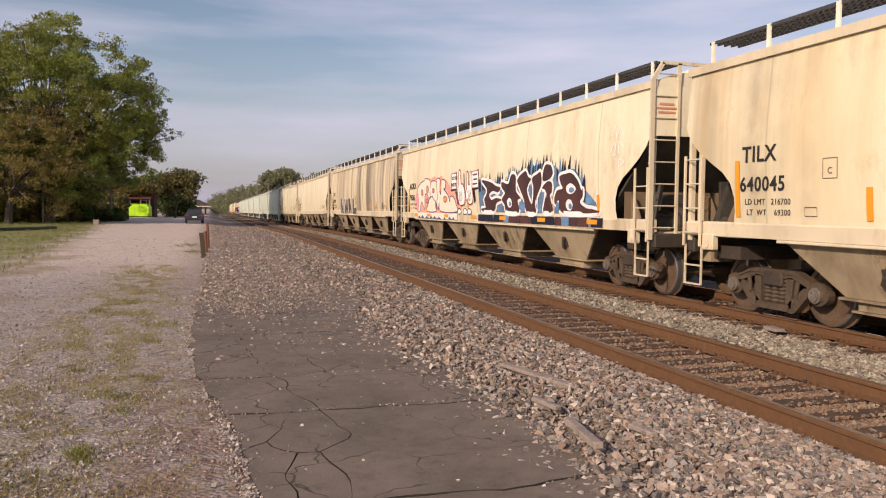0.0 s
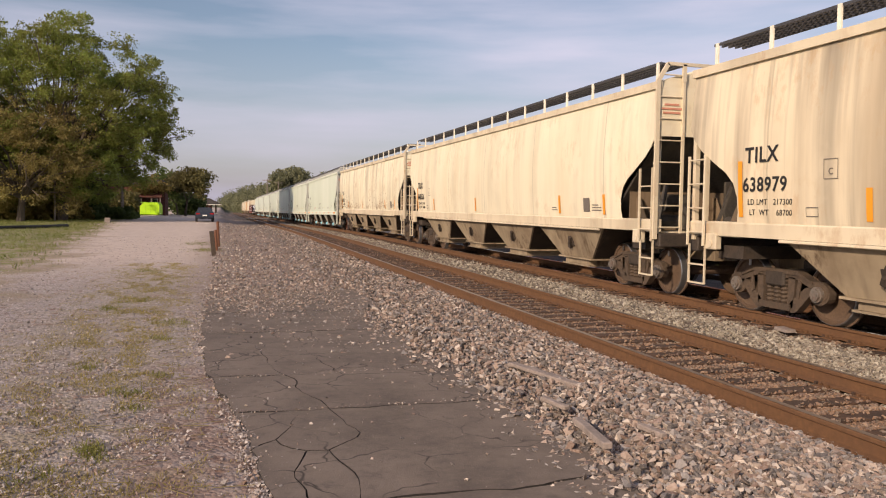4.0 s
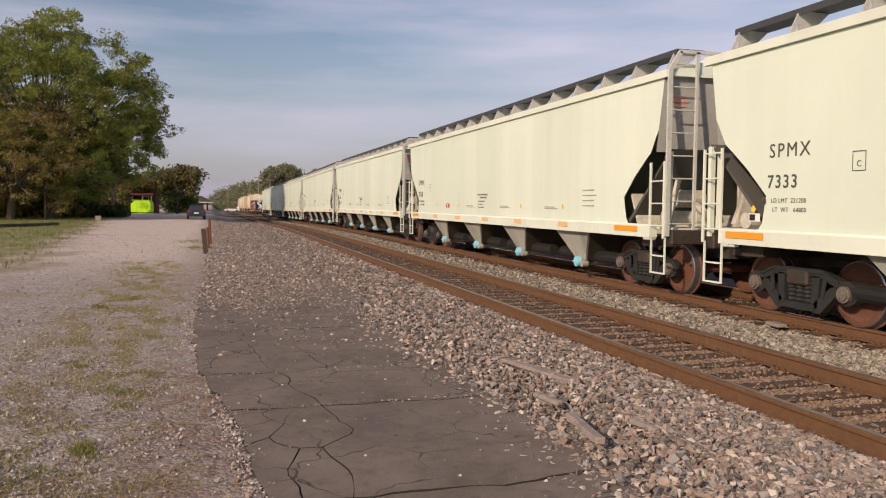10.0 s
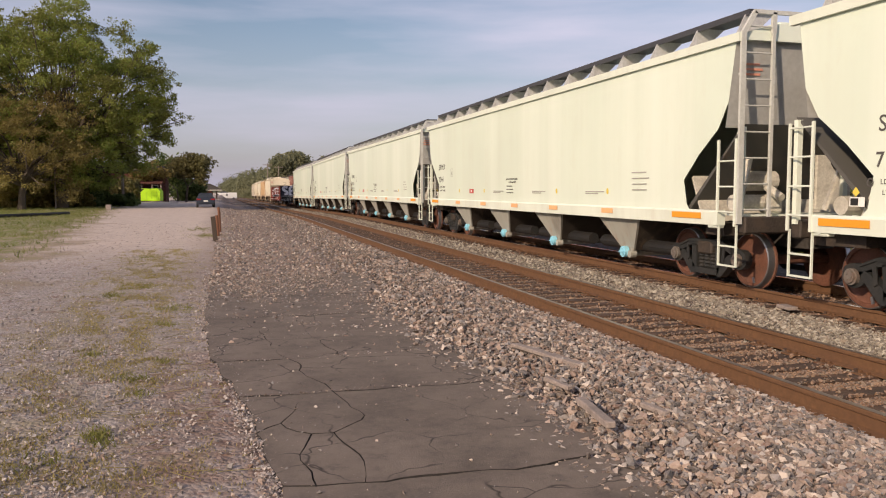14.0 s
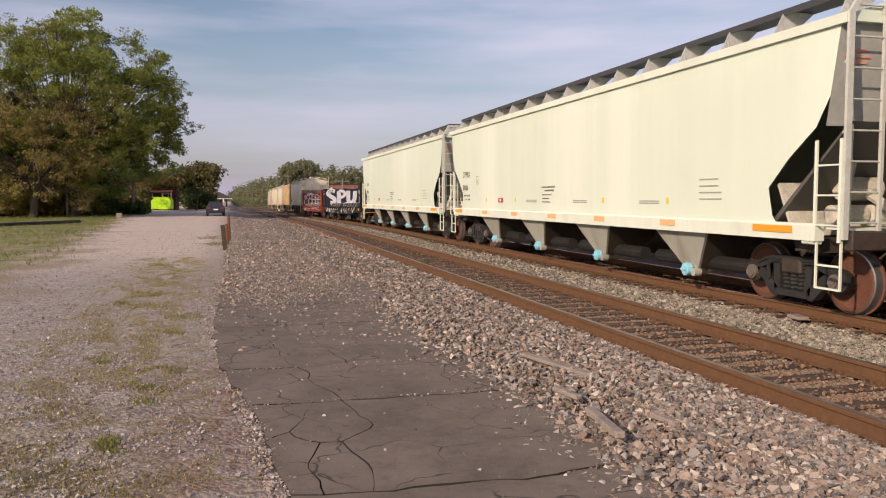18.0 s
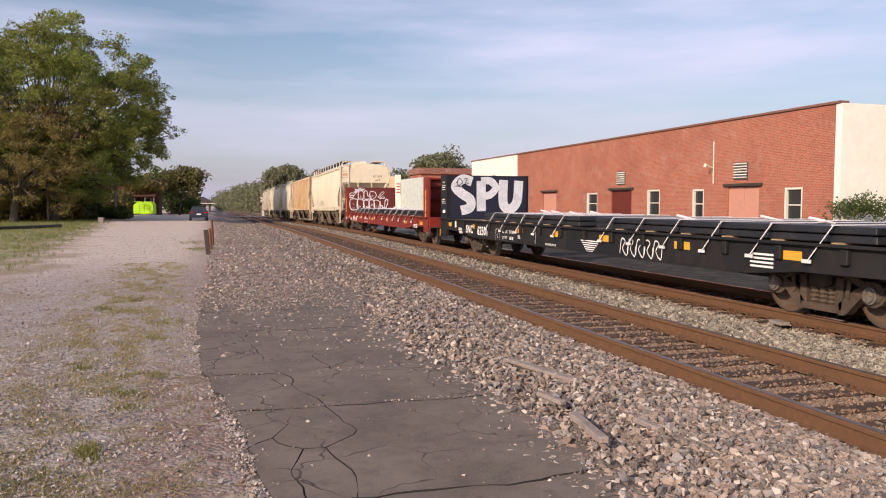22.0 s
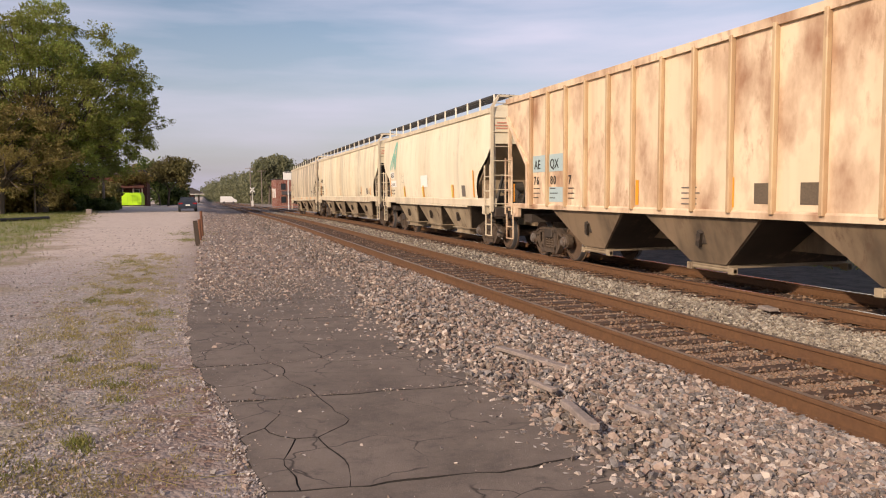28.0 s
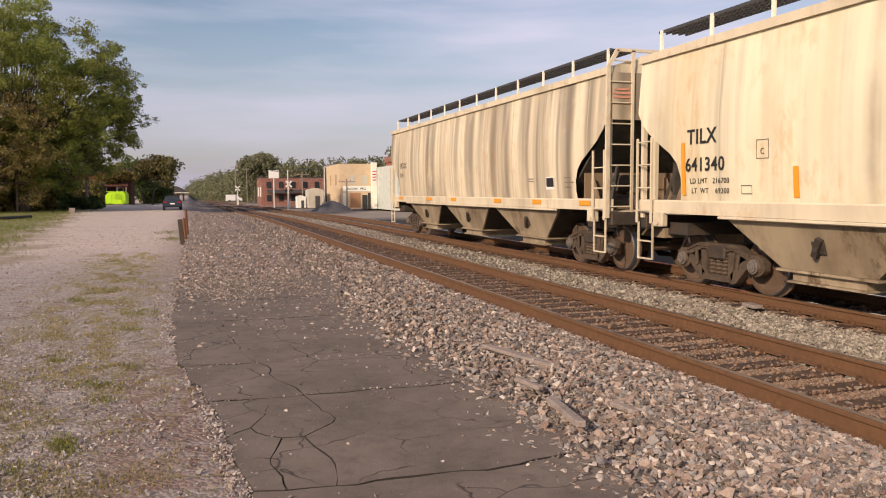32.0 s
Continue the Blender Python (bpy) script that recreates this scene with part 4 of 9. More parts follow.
    # tall ladder on each end's right-hand corner, short ones and steps on the sides
    dark_ladder = M["ladder_grime"] if style == "flat" else M["ladder_shaded"] if style == "white" else trim
    for s in (-1, 1):
        e = s * half
        tall = shared(("tall_stiles", *key, s), "end_ladder", lambda bm: end_stiles(bm, s, e, z0), dark_ladder, car)
        for i in range(8):
            def rung(bm):
                rod(bm, (s * 1.56, 0, 0), (s * 1.06, 0, 0), 0.014, 6)
            shared(("end_rung", s), "rung", rung, dark_ladder, tall, pose(0, e + s * 0.02, 1.32 + i * 0.40))
        for q, z1 in ((1, 2.42), (-1, 2.55)):
            y0, y1 = round(q * e - q * s * 0.03, 2), round(q * e - q * s * 0.47, 2)
            ladder(car, trim, s * 1.62, y0, y1, 1.06, z1, 0.40, 0.22)

            def step(bm):
                for y in (y0, y1):
                    bar(bm, (s * 1.58, y, 1.08), (s * 1.58, y, 0.42), 0.032, 0.022)
                for z in (0.43, 0.74):
                    bar(bm, (s * 1.58, y0, z), (s * 1.58, y1, z), 0.05, 0.025)
            shared(("step", *key, s, q), "sill_step", step, trim, car)

            def foot(bm):
                box(bm, (s * 1.53, q * (e - s * 0.62), 1.14), (0.12, 0.28, 0.26), bevel=0.015)
                rod(bm, (s * 1.59, q * (e - s * 0.62), 1.10), (s * 1.61, q * (e - s * 0.62), 1.10), 0.06, 8)
            shared(("jack_pad", *key, s, q), "jack_pad", foot, trim, car)
    # running boards along both edges of the roof
    for s in (-1, 1):
        wide = style == "white"
        zb = z0 + (0.51 if wide else 0.48)

        def board(bm):
            if wide:
                box(bm, (s * 1.0, 0, zb), (0.56, 2 * half - 0.5, 0.035))
            else:
                for q in (-0.27, -0.13, 0.0, 0.13, 0.27):
                    box(bm, (s * (1.08 + q), 0, zb), (0.03, 2 * half - 0.5, 0.045))
                for i in range(int((2 * half - 0.5) / 0.11)):
                    box(bm, (s * 1.08, -half + 0.3 + i * 0.11, zb + 0.008), (0.56, 0.045, 0.02))

            if wide:
                box(bm, (s * 1.275, 0, zb - 0.045), (0.02, 2 * half - 0.5, 0.07))
        if style == "flat":
            continue
        rb = shared(("board", *key, s), "running_board", board, M["grate"], car, label="dark grating walkway")
        npost = 15 if half > 9 else 12
        for i in range(npost):
            y = -half + 0.35 + i * (2 * half - 0.7) / (npost - 1)
            if wide:
                def bracket(bm):
                    prism(bm, [(s * 1.46, 4.03), (s * 1.10, 4.10), (s * 0.75, 4.41), (s * 1.27, 4.41)], -0.015, 0.015, "y")
                    prism(bm, [(0, 4.07), (-0.05, 4.07), (0, 4.32)], s * 1.30, s * 1.32, "x")
                shared(("bracket", s), "bracket", bracket, TRIM_SHADED, rb, pose(0, y, 0))
            else:
                def post(bm):
                    box(bm, (s * 1.37, 0, z0 + 0.28), (0.03, 0.07, 0.44))
                shared(("post", s, z0), "board_post", post, M["white_trim"], rb, pose(0, y, 0))
    # hatch coamings along the middle of the roof
    def hatch(bm):
        box(bm, (0, 0, z0 + 0.42), (0.55, 2 * half - 1.6, 0.16), bevel=0.03)
    shared(("hatch", *key), "roof_hatch", hatch, paint, car)
    # discharge hoppers
    inner = half - (2.05 if style == "round" else 2.2)
    pitch = 2 * inner / bays

    def center_sill(bm):
        box(bm, (0, 0, 0.86), (0.5, 2 * half, 0.36))
    shared(("center_sill", *key), "center_sill", center_sill, M["soot_shade"] if style == "white" else bay_mat, car)
    for i in range(bays):
        y = -inner + pitch * (i + 0.5)
        if style == "white":
            bm_key = ("bay_white", round(pitch, 2))
            bp = shared(bm_key, "discharge_hopper", lambda bm: bay(bm, pitch * 0.46, 0.46, 1.06, 0.40, 1.22), bay_mat, car, pose(0, y, 0))
            for q in (-1, 1):
                shared(("slope_white", round(pitch, 2), q), "hopper_slope", lambda bm: bay_slope(bm, pitch * 0.46, 0.46, 1.06, 0.40, 1.22, q), M["bay_soot_shade"], bp, label="sooty sloping sheet, darkened for shade")

            def outlet(bm):
                box(bm, (0, 0, 0.40), (1.9, 0.36, 0.16), bevel=0.02)
                rod(bm, (-1.25, 0, 0.34), (1.25, 0, 0.34), 0.075, 10)
                rod(bm, (-1.24, 0.10, 0.36), (-1.24, 0.10, 0.66), 0.022, 6)
                rod(bm, (-1.29, -0.17, 0.32), (-1.15, -0.17, 0.32), 0.075, 10)
                box(bm, (-1.2, -0.17, 0.44), (0.08, 0.05, 0.16))
            # dust tube lengthways between the hoppers
            shared(("dust_tube", round(pitch, 2)), "conveying_tube", lambda bm: rod(bm, (-0.95, -pitch * 0.42, 0.50), (-0.95, pitch * 0.42, 0.50), 0.13, 12), M["black_steel"], bp, label="black pipe under the car")
            shared("outlet_white", "outlet_tube", outlet, bay_mat, bp)

            def capx(bm):
                rod(bm, (-1.35, 0, 0.36), (-1.25, 0, 0.36), 0.115, 16)
                rod(bm, (-1.37, 0, 0.36), (-1.35, 0, 0.36), 0.085, 16)
                box(bm, (-1.38, 0, 0.36), (0.03, 0.16, 0.03))
            shared("outlet_cap", "outlet_cap", capx, M["blue_cap"], bp, label="light blue outlet cap")
        else:
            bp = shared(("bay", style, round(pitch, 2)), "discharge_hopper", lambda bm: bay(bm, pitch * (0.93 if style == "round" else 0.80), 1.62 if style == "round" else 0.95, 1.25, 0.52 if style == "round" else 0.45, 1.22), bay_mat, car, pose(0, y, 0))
            for q in (-1, 1):
                shared(("slope", style, round(pitch, 2), q), "hopper_slope", lambda bm: bay_slope(bm, pitch * (0.93 if style == "round" else 0.80), 1.62 if style == "round" else 0.95, 1.25, 0.52 if style == "round" else 0.45, 1.22, q), M["bay_soot_shade"], bp, label="sooty sloping sheet, darkened for shade")

            def outlet(bm):
                box(bm, (0, 0, 0.50), (2.56, 1.74, 0.035))
                box(bm, (0, 0, 0.42), (2.40, 1.25, 0.13), bevel=0.01)
                box(bm, (0, 0, 0.345), (2.50, 1.35, 0.03))
                rod(bm, (-1.15, 0.45, 0.38), (1.15, 0.45, 0.38), 0.035, 8)
                box(bm, (-1.15, 0.45, 0.38), (0.06, 0.12, 0.12))
                rod(bm, (-1.02, -0.62, 0.34), (-1.02, 0.62, 0.34), 0.03, 6)
            def small_outlet(bm):
                box(bm, (0, 0, 0.42), (2.36, 0.98, 0.06), bevel=0.01)
                for x in (-1.15, 1.15):
                    rod(bm, (x, -0.62, 0.36), (x, 0.62, 0.36), 0.035, 8)
                    box(bm, (x, -0.55, 0.36), (0.10, 0.14, 0.12), bevel=0.01)
                    box(bm, (x, 0.55, 0.36), (0.10, 0.14, 0.12), bevel=0.01)
            if style == "flat":
                shared("outlet_gate_small", "outlet_gate", small_outlet, M["bay"], bp)
            else:
                shared("outlet_gate", "outlet_gate", outlet, bay_mat, bp)

            def dent(bm):
                q = pose(-1.36, 0, 0.86, 0, -18, 0)
                box(bm, q.translation, (0.03, 0.22, 0.18), q.to_3x3().to_4x4(), bevel=0.01)
                box(bm, (-1.39, 0, 0.86), (0.07, 0.09, 0.30), pose(0, 0, 0, 30, -18, 0).to_3x3().to_4x4())
                rod(bm, (-1.40, 0, 0.86), (-1.43, 0, 0.86), 0.05, 8)
            shared("vibrator_bracket", "vibrator_bracket", dent, M["steel_dark"], bp)
    for s in (-1, 1):
        add_truck(car, s * (half - 1.55), *(("wheel", "side_frame_black") if style == "white" else ()))
    return car, half


M["gear"] = plain("pale_grey_gear_paint", (0.55, 0.53, 0.46), 0.6, 0, 0.2, 4, 0, (0.2, 0.17, 0.13), 0.5)
CARS = []


def stencil(car, style, y, rows, mat, size=0.30):
    """Rows of (text, size, drop) from the upper left corner."""
    z = rows[0]
    for s, sz, gap in rows[1:]:
        z -= sz * 0.72
        lettering("lettering", s, sz, mat, car, on_side(style, y, z, 0.012), spacing=1.06)
        z -= gap


def small_print(car, style, y, z, w, n, mat=None, lead=0.055, seed=0):
    """Writing too small to read: bars of uneven length."""
    rng = random.Random(seed)
    for i in range(n):
        plate_at("print_line", style, y, z - i * lead, round(w * rng.choice((0.7, 0.85, 1.0)), 2), 0.02, mat or M["ink_grey"], car, 0.009)


def reflectors(car, style, half, ys, mat=None, tall=False):
    for y in ys:
        if tall:
            plate_at("reflector", style, y, 1.5, 0.11, 0.48, mat or M["orange"], car, 0.008, "orange reflective stripe")
        else:
            plate_at("reflector", style, y, 1.15 if style == "white" else 1.33, 0.46, 0.10, mat or M["orange"], car, 0.052, "orange reflective stripe")


TRIM_CREAM = car_paint("cream_trim_paint", (0.70, 0.62, 0.47), streak_amount=0.4, rust_amount=0.35)
TRIM_WHITE = car_paint("white_trim_car_paint", (0.73, 0.80, 0.70), (0.4, 0.38, 0.33), 0.2, rust_amount=0.08)
# white trim greyed to stand for the brackets' shaded undersides
TRIM_SHADED = plain("shaded_white_trim_paint", (0.42, 0.43, 0.44), 0.5, 0, 0.15, 4, 0, (0.2, 0.17, 0.14), 0.4)

# dusty grey, darkened for the shade inside the white cars' ends
M["end_grey"] = car_paint("dusty_shaded_end_sheet", (0.10, 0.098, 0.09), (0.09, 0.085, 0.075), 0.5, rust_amount=0.1, rough=0.6)
M["end_tan"] = car_paint("dusty_tan_end_sheet", (0.34, 0.27, 0.185), (0.12, 0.095, 0.07), 0.6, (0.2, 0.10, 0.05), 0.4, rough=0.7, clouds=(0.18, 0.13, 0.085, 0.6))

SPECS = [
    ("round", M["cream"], 4, "cream covered hopper car with streaked grimy sides", M["bay"], TRIM_CREAM),
    ("round", M["cream_clean"], 4, "cream covered hopper car with large spray-painted lettering", M["bay"], TRIM_CREAM),
    ("round", M["cream_grey"], 4, "sooty streaked cream hopper car with grey sprayed letters", M["bay"], TRIM_CREAM),
    ("round", M["cream_clean"], 4, "clean pale cream covered hopper car", M["bay"], TRIM_CREAM),
    ("round", M["cream_rusty"], 4, "cream hopper car spattered with rust stains", M["bay"], TRIM_CREAM),
    ("white", M["white"], 4, "bright white covered hopper car with grey trucks", M["bay_white"], TRIM_WHITE),
    ("white", M["white"], 4, "bright white covered hopper car with orange reflectors", M["bay_white"], TRIM_WHITE),
    ("white", M["white"], 4, "bright white covered hopper car with stencilled marks", M["bay_white"], TRIM_WHITE),
    ("white", M["white"], 4, "bright white covered hopper car with small stencils", M["bay_white"], TRIM_WHITE),
    ("white", M["white"], 4, "white covered hopper car with a faint stain", M["bay_white"], TRIM_WHITE),
    ("white", M["white"], 4, "white covered hopper car with a red placard", M["bay_white"], TRIM_WHITE),
    ("white", M["white"], 4, "white covered hopper car at the end of the white ones", M["bay_white"], TRIM_WHITE),
    None,
    None,
    ("round", M["pale_car"], 3, "chalky cream hopper car with sprayed scrawl near the sill", M["bay_brown"], TRIM_CREAM, M["pale_car"]),
    ("flat", M["ribbed"], 3, "peach coloured hopper car with upright ribs and rust blotches", M["bay_brown"], M["ribbed"], M["end_tan"]),
    ("round", M["cream_clean"], 3, "short cream hopper car with a green painted emblem", M["bay"], TRIM_CREAM, M["end_tan"]),
    ("round", M["cream"], 4, "cream covered hopper car with orange patches", M["bay"], TRIM_CREAM),
    ("round", M["cream_grey"], 3, "soot-streaked cream hopper car, last of the train", M["bay"], TRIM_CREAM),
]


def make_flat_car(k, paint, bulk_paint, label):
    a, b = JOINTS[k], JOINTS[k + 1]
    half = round((b - a) / 2 - 0.85, 2)
    car = thing("bulkhead_flat_car", pose(TRAIN_C, (a + b) / 2, 0), label, "freight car", "cars of the train")

    def deck(bm):
        n = int(2 * half / 0.3)
        for i in range(n):
            box(bm, (0, -half + (i + 0.5) * 2 * half / n, 1.06), (2.9, 2 * half / n - 0.012, 0.08))
    tagged(shared(("deck", half), "deck_planking", deck, M["deck_wood"], car, label="worn plank deck"), kind="stuff")
    for s in (-1, 1):
        def sill(bm):
            prism(bm, [(-half, 1.12), (half, 1.12), (half, 0.76), (half - 2.4, 0.72), (half - 3.6, 0.60), (-half + 3.6, 0.60), (-half + 2.4, 0.72), (-half, 0.76)], s * 1.50, s * 1.54)
            bar(bm, (s * 1.55, -half, 1.11), (s * 1.55, half, 1.11), 0.14, 0.035)
            bar(bm, (s * 1.54, -half + 3.6, 0.61), (s * 1.54, half - 3.6, 0.61), 0.14, 0.03)
        shared(("flat_sill", half, s), "side_sill", sill, paint, car)
        n = 15
        for i in range(n):
            y = -half + 1.6 + i * (2 * half - 3.2) / (n - 1)
            shared(("pocket", s), "stake_pocket", lambda bm: box(bm, (s * 1.575, 0, 0.97), (0.07, 0.13, 0.20), bevel=0.01), paint, car, pose(0, y, 0))
        yo, yi = s * half, s * (half - 0.72)
        bulk = bulk_paint[0] if s > 0 else bulk_paint[1]
        bh = shared(("bulkhead", half, s), "bulkhead", lambda bm: box(bm, (0, yi, 1.86), (2.9, 0.06, 1.52)), bulk, car)
        for q in (-1, 1):
            def cheek(bm):
                prism(bm, [(yo, 0.55), (yi, 0.55), (yi, 2.64), (yo, 2.64)], q * 1.45, q * 1.53)
            shared(("cheek", half, s, q), "end_post", cheek, paint, bh)
            for z in (1.30, 1.85, 2.35):
                shared(("cheek_step", half, s, q, z), "grab_iron", lambda bm: box(bm, (q * 1.545, (yo + yi) / 2, z), (0.03, 0.40, 0.035)), paint, bh)
        for x in (-0.75, 0.0, 0.75):
            shared(("bulk_rib", half, s, x), "rib", lambda bm: box(bm, (x, yi + s * 0.16, 1.86), (0.09, 0.26, 1.52)), paint, bh)
        for z in (1.35, 1.85, 2.30, 2.60):
            shared(("bulk_rail", half, s, z), "cross_rail", lambda bm: box(bm, (0, yi + s * 0.12, z), (2.88, 0.18, 0.06)), paint, bh)

        def end_sill(bm):
            box(bm, (0, s * (half + 0.03), 0.92), (3.0, 0.12, 0.40), bevel=0.01)
            box(bm, (0, s * (half + 0.3), 0.86), (0.35, 0.7, 0.26))
            rod(bm, (0, s * (half + 0.1), 0.86), (0, s * (half + 0.86), 0.86), 0.10, 8)
        shared(("flat_end", half, s), "end_sill", end_sill, paint, car, label="end sill with coupler")

        def lever(bm):
            rod(bm, (-1.5, s * (half + 0.16), 0.72), (0.1, s * (half + 0.16), 0.78), 0.018, 6)
            rod(bm, (-1.5, s * (half + 0.16), 0.72), (-1.5, s * (half + 0.2), 0.48), 0.018, 6)
        shared(("uncoupling", half, s), "uncoupling_lever", lever, M["orange"] if k == 12 else M["steel_dark"], car)

    def center(bm):
        prism(bm, [(-half, 1.02), (half, 1.02), (half, 0.75), (half - 3.0, 0.72), (half - 4.0, 0.42), (-half + 4.0, 0.42), (-half + 3.0, 0.72), (-half, 0.75)], -0.3, 0.3)
    shared(("flat_center", half), "center_sill", center, paint, car)
    for s in (-1, 1):
        add_truck(car, s * (half - 2.55))
    return car, half


M["deck_wood"] = plain("worn_deck_planks", (0.12, 0.09, 0.07), 0.9, 0, 0.3, 4, 0.3)
M["slab"] = plain("dark_mill_scale_steel", (0.035, 0.04, 0.05), 0.5, 0.5, 0.25, 3, 0.05, (0.09, 0.08, 0.075), 0.4)
M["strap"] = plain("white_nylon_strap", (0.72, 0.70, 0.72), 0.8, 0, 0.12)

HALVES = {}
for k, sp in enumerate(SPECS):
    if sp:
        car, half = make_hopper(k, *sp)
    elif k == 12:
        car, half = make_flat_car(k, M["black_car"], (M["black_car"], M["black_car"]), "black bulkhead flat car carrying strapped steel slabs")
    else:
        car, half = make_flat_car(k, M["red_car"], (M["dark_red"], M["red_car"]), "red bulkhead flat car carrying strapped steel slabs")
    CARS.append(car)
    HALVES[k] = half


# ---- lettering, sprayed pieces, loads ----
def spline(pts, n=6, closed=False):
    """A smooth line through the points."""
    p = [Vector(q) for q in pts]
    out = []
    m = len(p)
    for i in range(m if closed else m - 1):
        a, b, c, d = (p[(i + j) % m] if closed else p[min(max(i + j, 0), m - 1)] for j in (-1, 0, 1, 2))
        for k in range(n):
            t = k / n
            out.append(0.5 * ((2 * b) + (c - a) * t + (2 * a - 5 * b + 4 * c - d) * t * t + (3 * b - a - 3 * c + d) * t ** 3))
    if not closed:
        out.append(p[-1])
    return out


def to_side(style, y0, z0, out):
    def place(u, v):
        x = side_x(style, z0 + v)
        if style == "round" and z0 + v < 1.475:
            x = max(x, 1.57)
        return (-x - out, y0 - u, z0 + v)
    return place


def to_end(y, x0, z0):
    return lambda u, v: (x0 + u, y, z0 + v)


def stroke(bm, place, pts, width, n=6, closed=False, taper=False):
    """A painted brush line of the given width."""
    line = spline(pts, n, closed) if n > 1 else [Vector(q) for q in pts]
    m = len(line)
    left, right = [], []
    for i, p in enumerate(line):
        a, b = (line[(i - 1) % m], line[(i + 1) % m]) if closed else (line[max(i - 1, 0)], line[min(i + 1, m - 1)])
        d = (b - a).normalized() if (b - a).length > 1e-6 else Vector((1, 0))
        nrm = Vector((-d.y, d.x)) * width / 2
        left.append(bm.verts.new(place(*(p + nrm))))
        right.append(bm.verts.new(place(*(p - nrm))))
    for i in range(m if closed else m - 1):
        j = (i + 1) % m
        bm.faces.new((left[i], right[i], right[j], left[j]))


def patch(bm, place, pts, n=1, closed=True):
    """A filled painted shape, as a fan round its middle."""
    line = spline(pts, n, True) if n > 1 else [Vector(q) for q in pts]
    c = sum(line, Vector((0, 0))) / len(line)
    mid = bm.verts.new(place(*c))
    ring = [bm.verts.new(place(*p)) for p in line]
    half = [bm.verts.new(place(*((p + c) / 2))) for p in line]
    for i in range(len(line)):
        j = (i + 1) % len(line)
        bm.faces.new((mid, half[i], half[j]))
        bm.faces.new((half[i], ring[i], ring[j], half[j]))


def shape(bm, place, pts, n=3):
    """A filled outline of any form, cut into bands so that it follows a bent side."""
    flat = bmesh.new()
    ring = spline(pts, n, True) if n > 1 else [Vector(p) for p in pts]
    f = flat.faces.new([flat.verts.new((p.x, p.y, 0)) for p in ring])
    bmesh.ops.triangulate(flat, faces=[f], ngon_method="EAR_CLIP")
    low, high = min(p.y for p in ring), max(p.y for p in ring)
    v = low + 0.12
    while v < high:
        bmesh.ops.bisect_plane(flat, geom=flat.verts[:] + flat.edges[:] + flat.faces[:], plane_co=(0, v, 0), plane_no=(0, 1, 0))
        v += 0.12
    flat.verts.index_update()
    made = [bm.verts.new(place(q.co.x, q.co.y)) for q in flat.verts]
    for g in flat.faces:
        bm.faces.new([made[q.index] for q in g.verts])
    flat.free()


def painted(name, car, mat, label, draws):
    bm = bmesh.new()
    for f in draws:
        f(bm)
    return part(name, bm, mat, car, label)


M["spray_violet"] = plain("sprayed_violet", (0.12, 0.075, 0.19), 0.6, 0, 0.25, 2, 0, (0.35, 0.14, 0.14), 0.6)
M["faded_red"] = plain("faded_red_stencil", (0.62, 0.28, 0.20), 0.6, 0, 0.2)
M["spray_sky"] = plain("sprayed_sky_blue", (0.13, 0.28, 0.50), 0.6, 0, 0.3, 2, 0, (0.05, 0.11, 0.22), 0.6)
M["spray_blue"] = plain("sprayed_blue", (0.12, 0.22, 0.36), 0.6, 0, 0.3, 1.6, 0, (0.05, 0.055, 0.08), 0.8)
M["spray_brown"] = plain("sprayed_maroon", (0.085, 0.034, 0.034), 0.6, 0, 0.25, 1.4, 0, (0.02, 0.018, 0.024), 0.8)
M["spray_orange"] = plain("sprayed_orange", (0.80, 0.30, 0.12), 0.6, 0, 0.15, 2)
M["spray_royal"] = plain("sprayed_royal_blue", (0.06, 0.09, 0.33), 0.6, 0, 0.15, 2)
M["spray_red"] = plain("sprayed_dark_red", (0.32, 0.05, 0.05), 0.6, 0, 0.2, 2)
M["spray_white"] = plain("sprayed_white", (0.82, 0.82, 0.84), 0.6, 0, 0.08, 2)
M["spray_pink"] = plain("sprayed_pink", (0.82, 0.34, 0.36), 0.6, 0, 0.15, 1.2, 0, (0.85, 0.48, 0.16), 0.8)
M["spray_peach"] = plain("sprayed_peach", (0.82, 0.75, 0.64), 0.6, 0, 0.12, 2)
M["spray_grey"] = plain("sprayed_grey", (0.085, 0.085, 0.09), 0.6, 0, 0.3, 2, 0, (0.2, 0.18, 0.16), 0.5)
M["spray_navy"] = plain("sprayed_navy", (0.011, 0.013, 0.032), 0.55, 0, 0.25, 2)
M["spray_chalk"] = plain("sprayed_chalk_white", (0.66, 0.68, 0.72), 0.6, 0, 0.25, 3, 0, (0.42, 0.45, 0.52), 0.6)
M["spray_green"] = plain("faded_green_emblem", (0.20, 0.52, 0.42), 0.6, 0, 0.12, 2, 0, (0.45, 0.55, 0.42), 0.4)
M["patch_blue"] = plain("pale_blue_patch", (0.38, 0.50, 0.52), 0.6, 0, 0.1)
M["patch_white"] = plain("white_patch", (0.80, 0.80, 0.76), 0.6, 0, 0.06)
M["patch_dark"] = plain("dark_test_panel", (0.13, 0.10, 0.07), 0.6, 0, 0.2)
M["yellow_dot"] = plain("yellow_dot_paint", (0.75, 0.60, 0.10), 0.6, 0, 0.1)


def frame_box(car, style, y, z, w, h, mat, t=0.014):
    """A stencilled outline box, from its lower left corner."""
    f = to_side(style, y, z, 0.010)
    painted("stencil_box", car, mat, "", [lambda bm: stroke(bm, f, [(0, 0), (w, 0), (w, h), (0, h)], t, 1, True)])


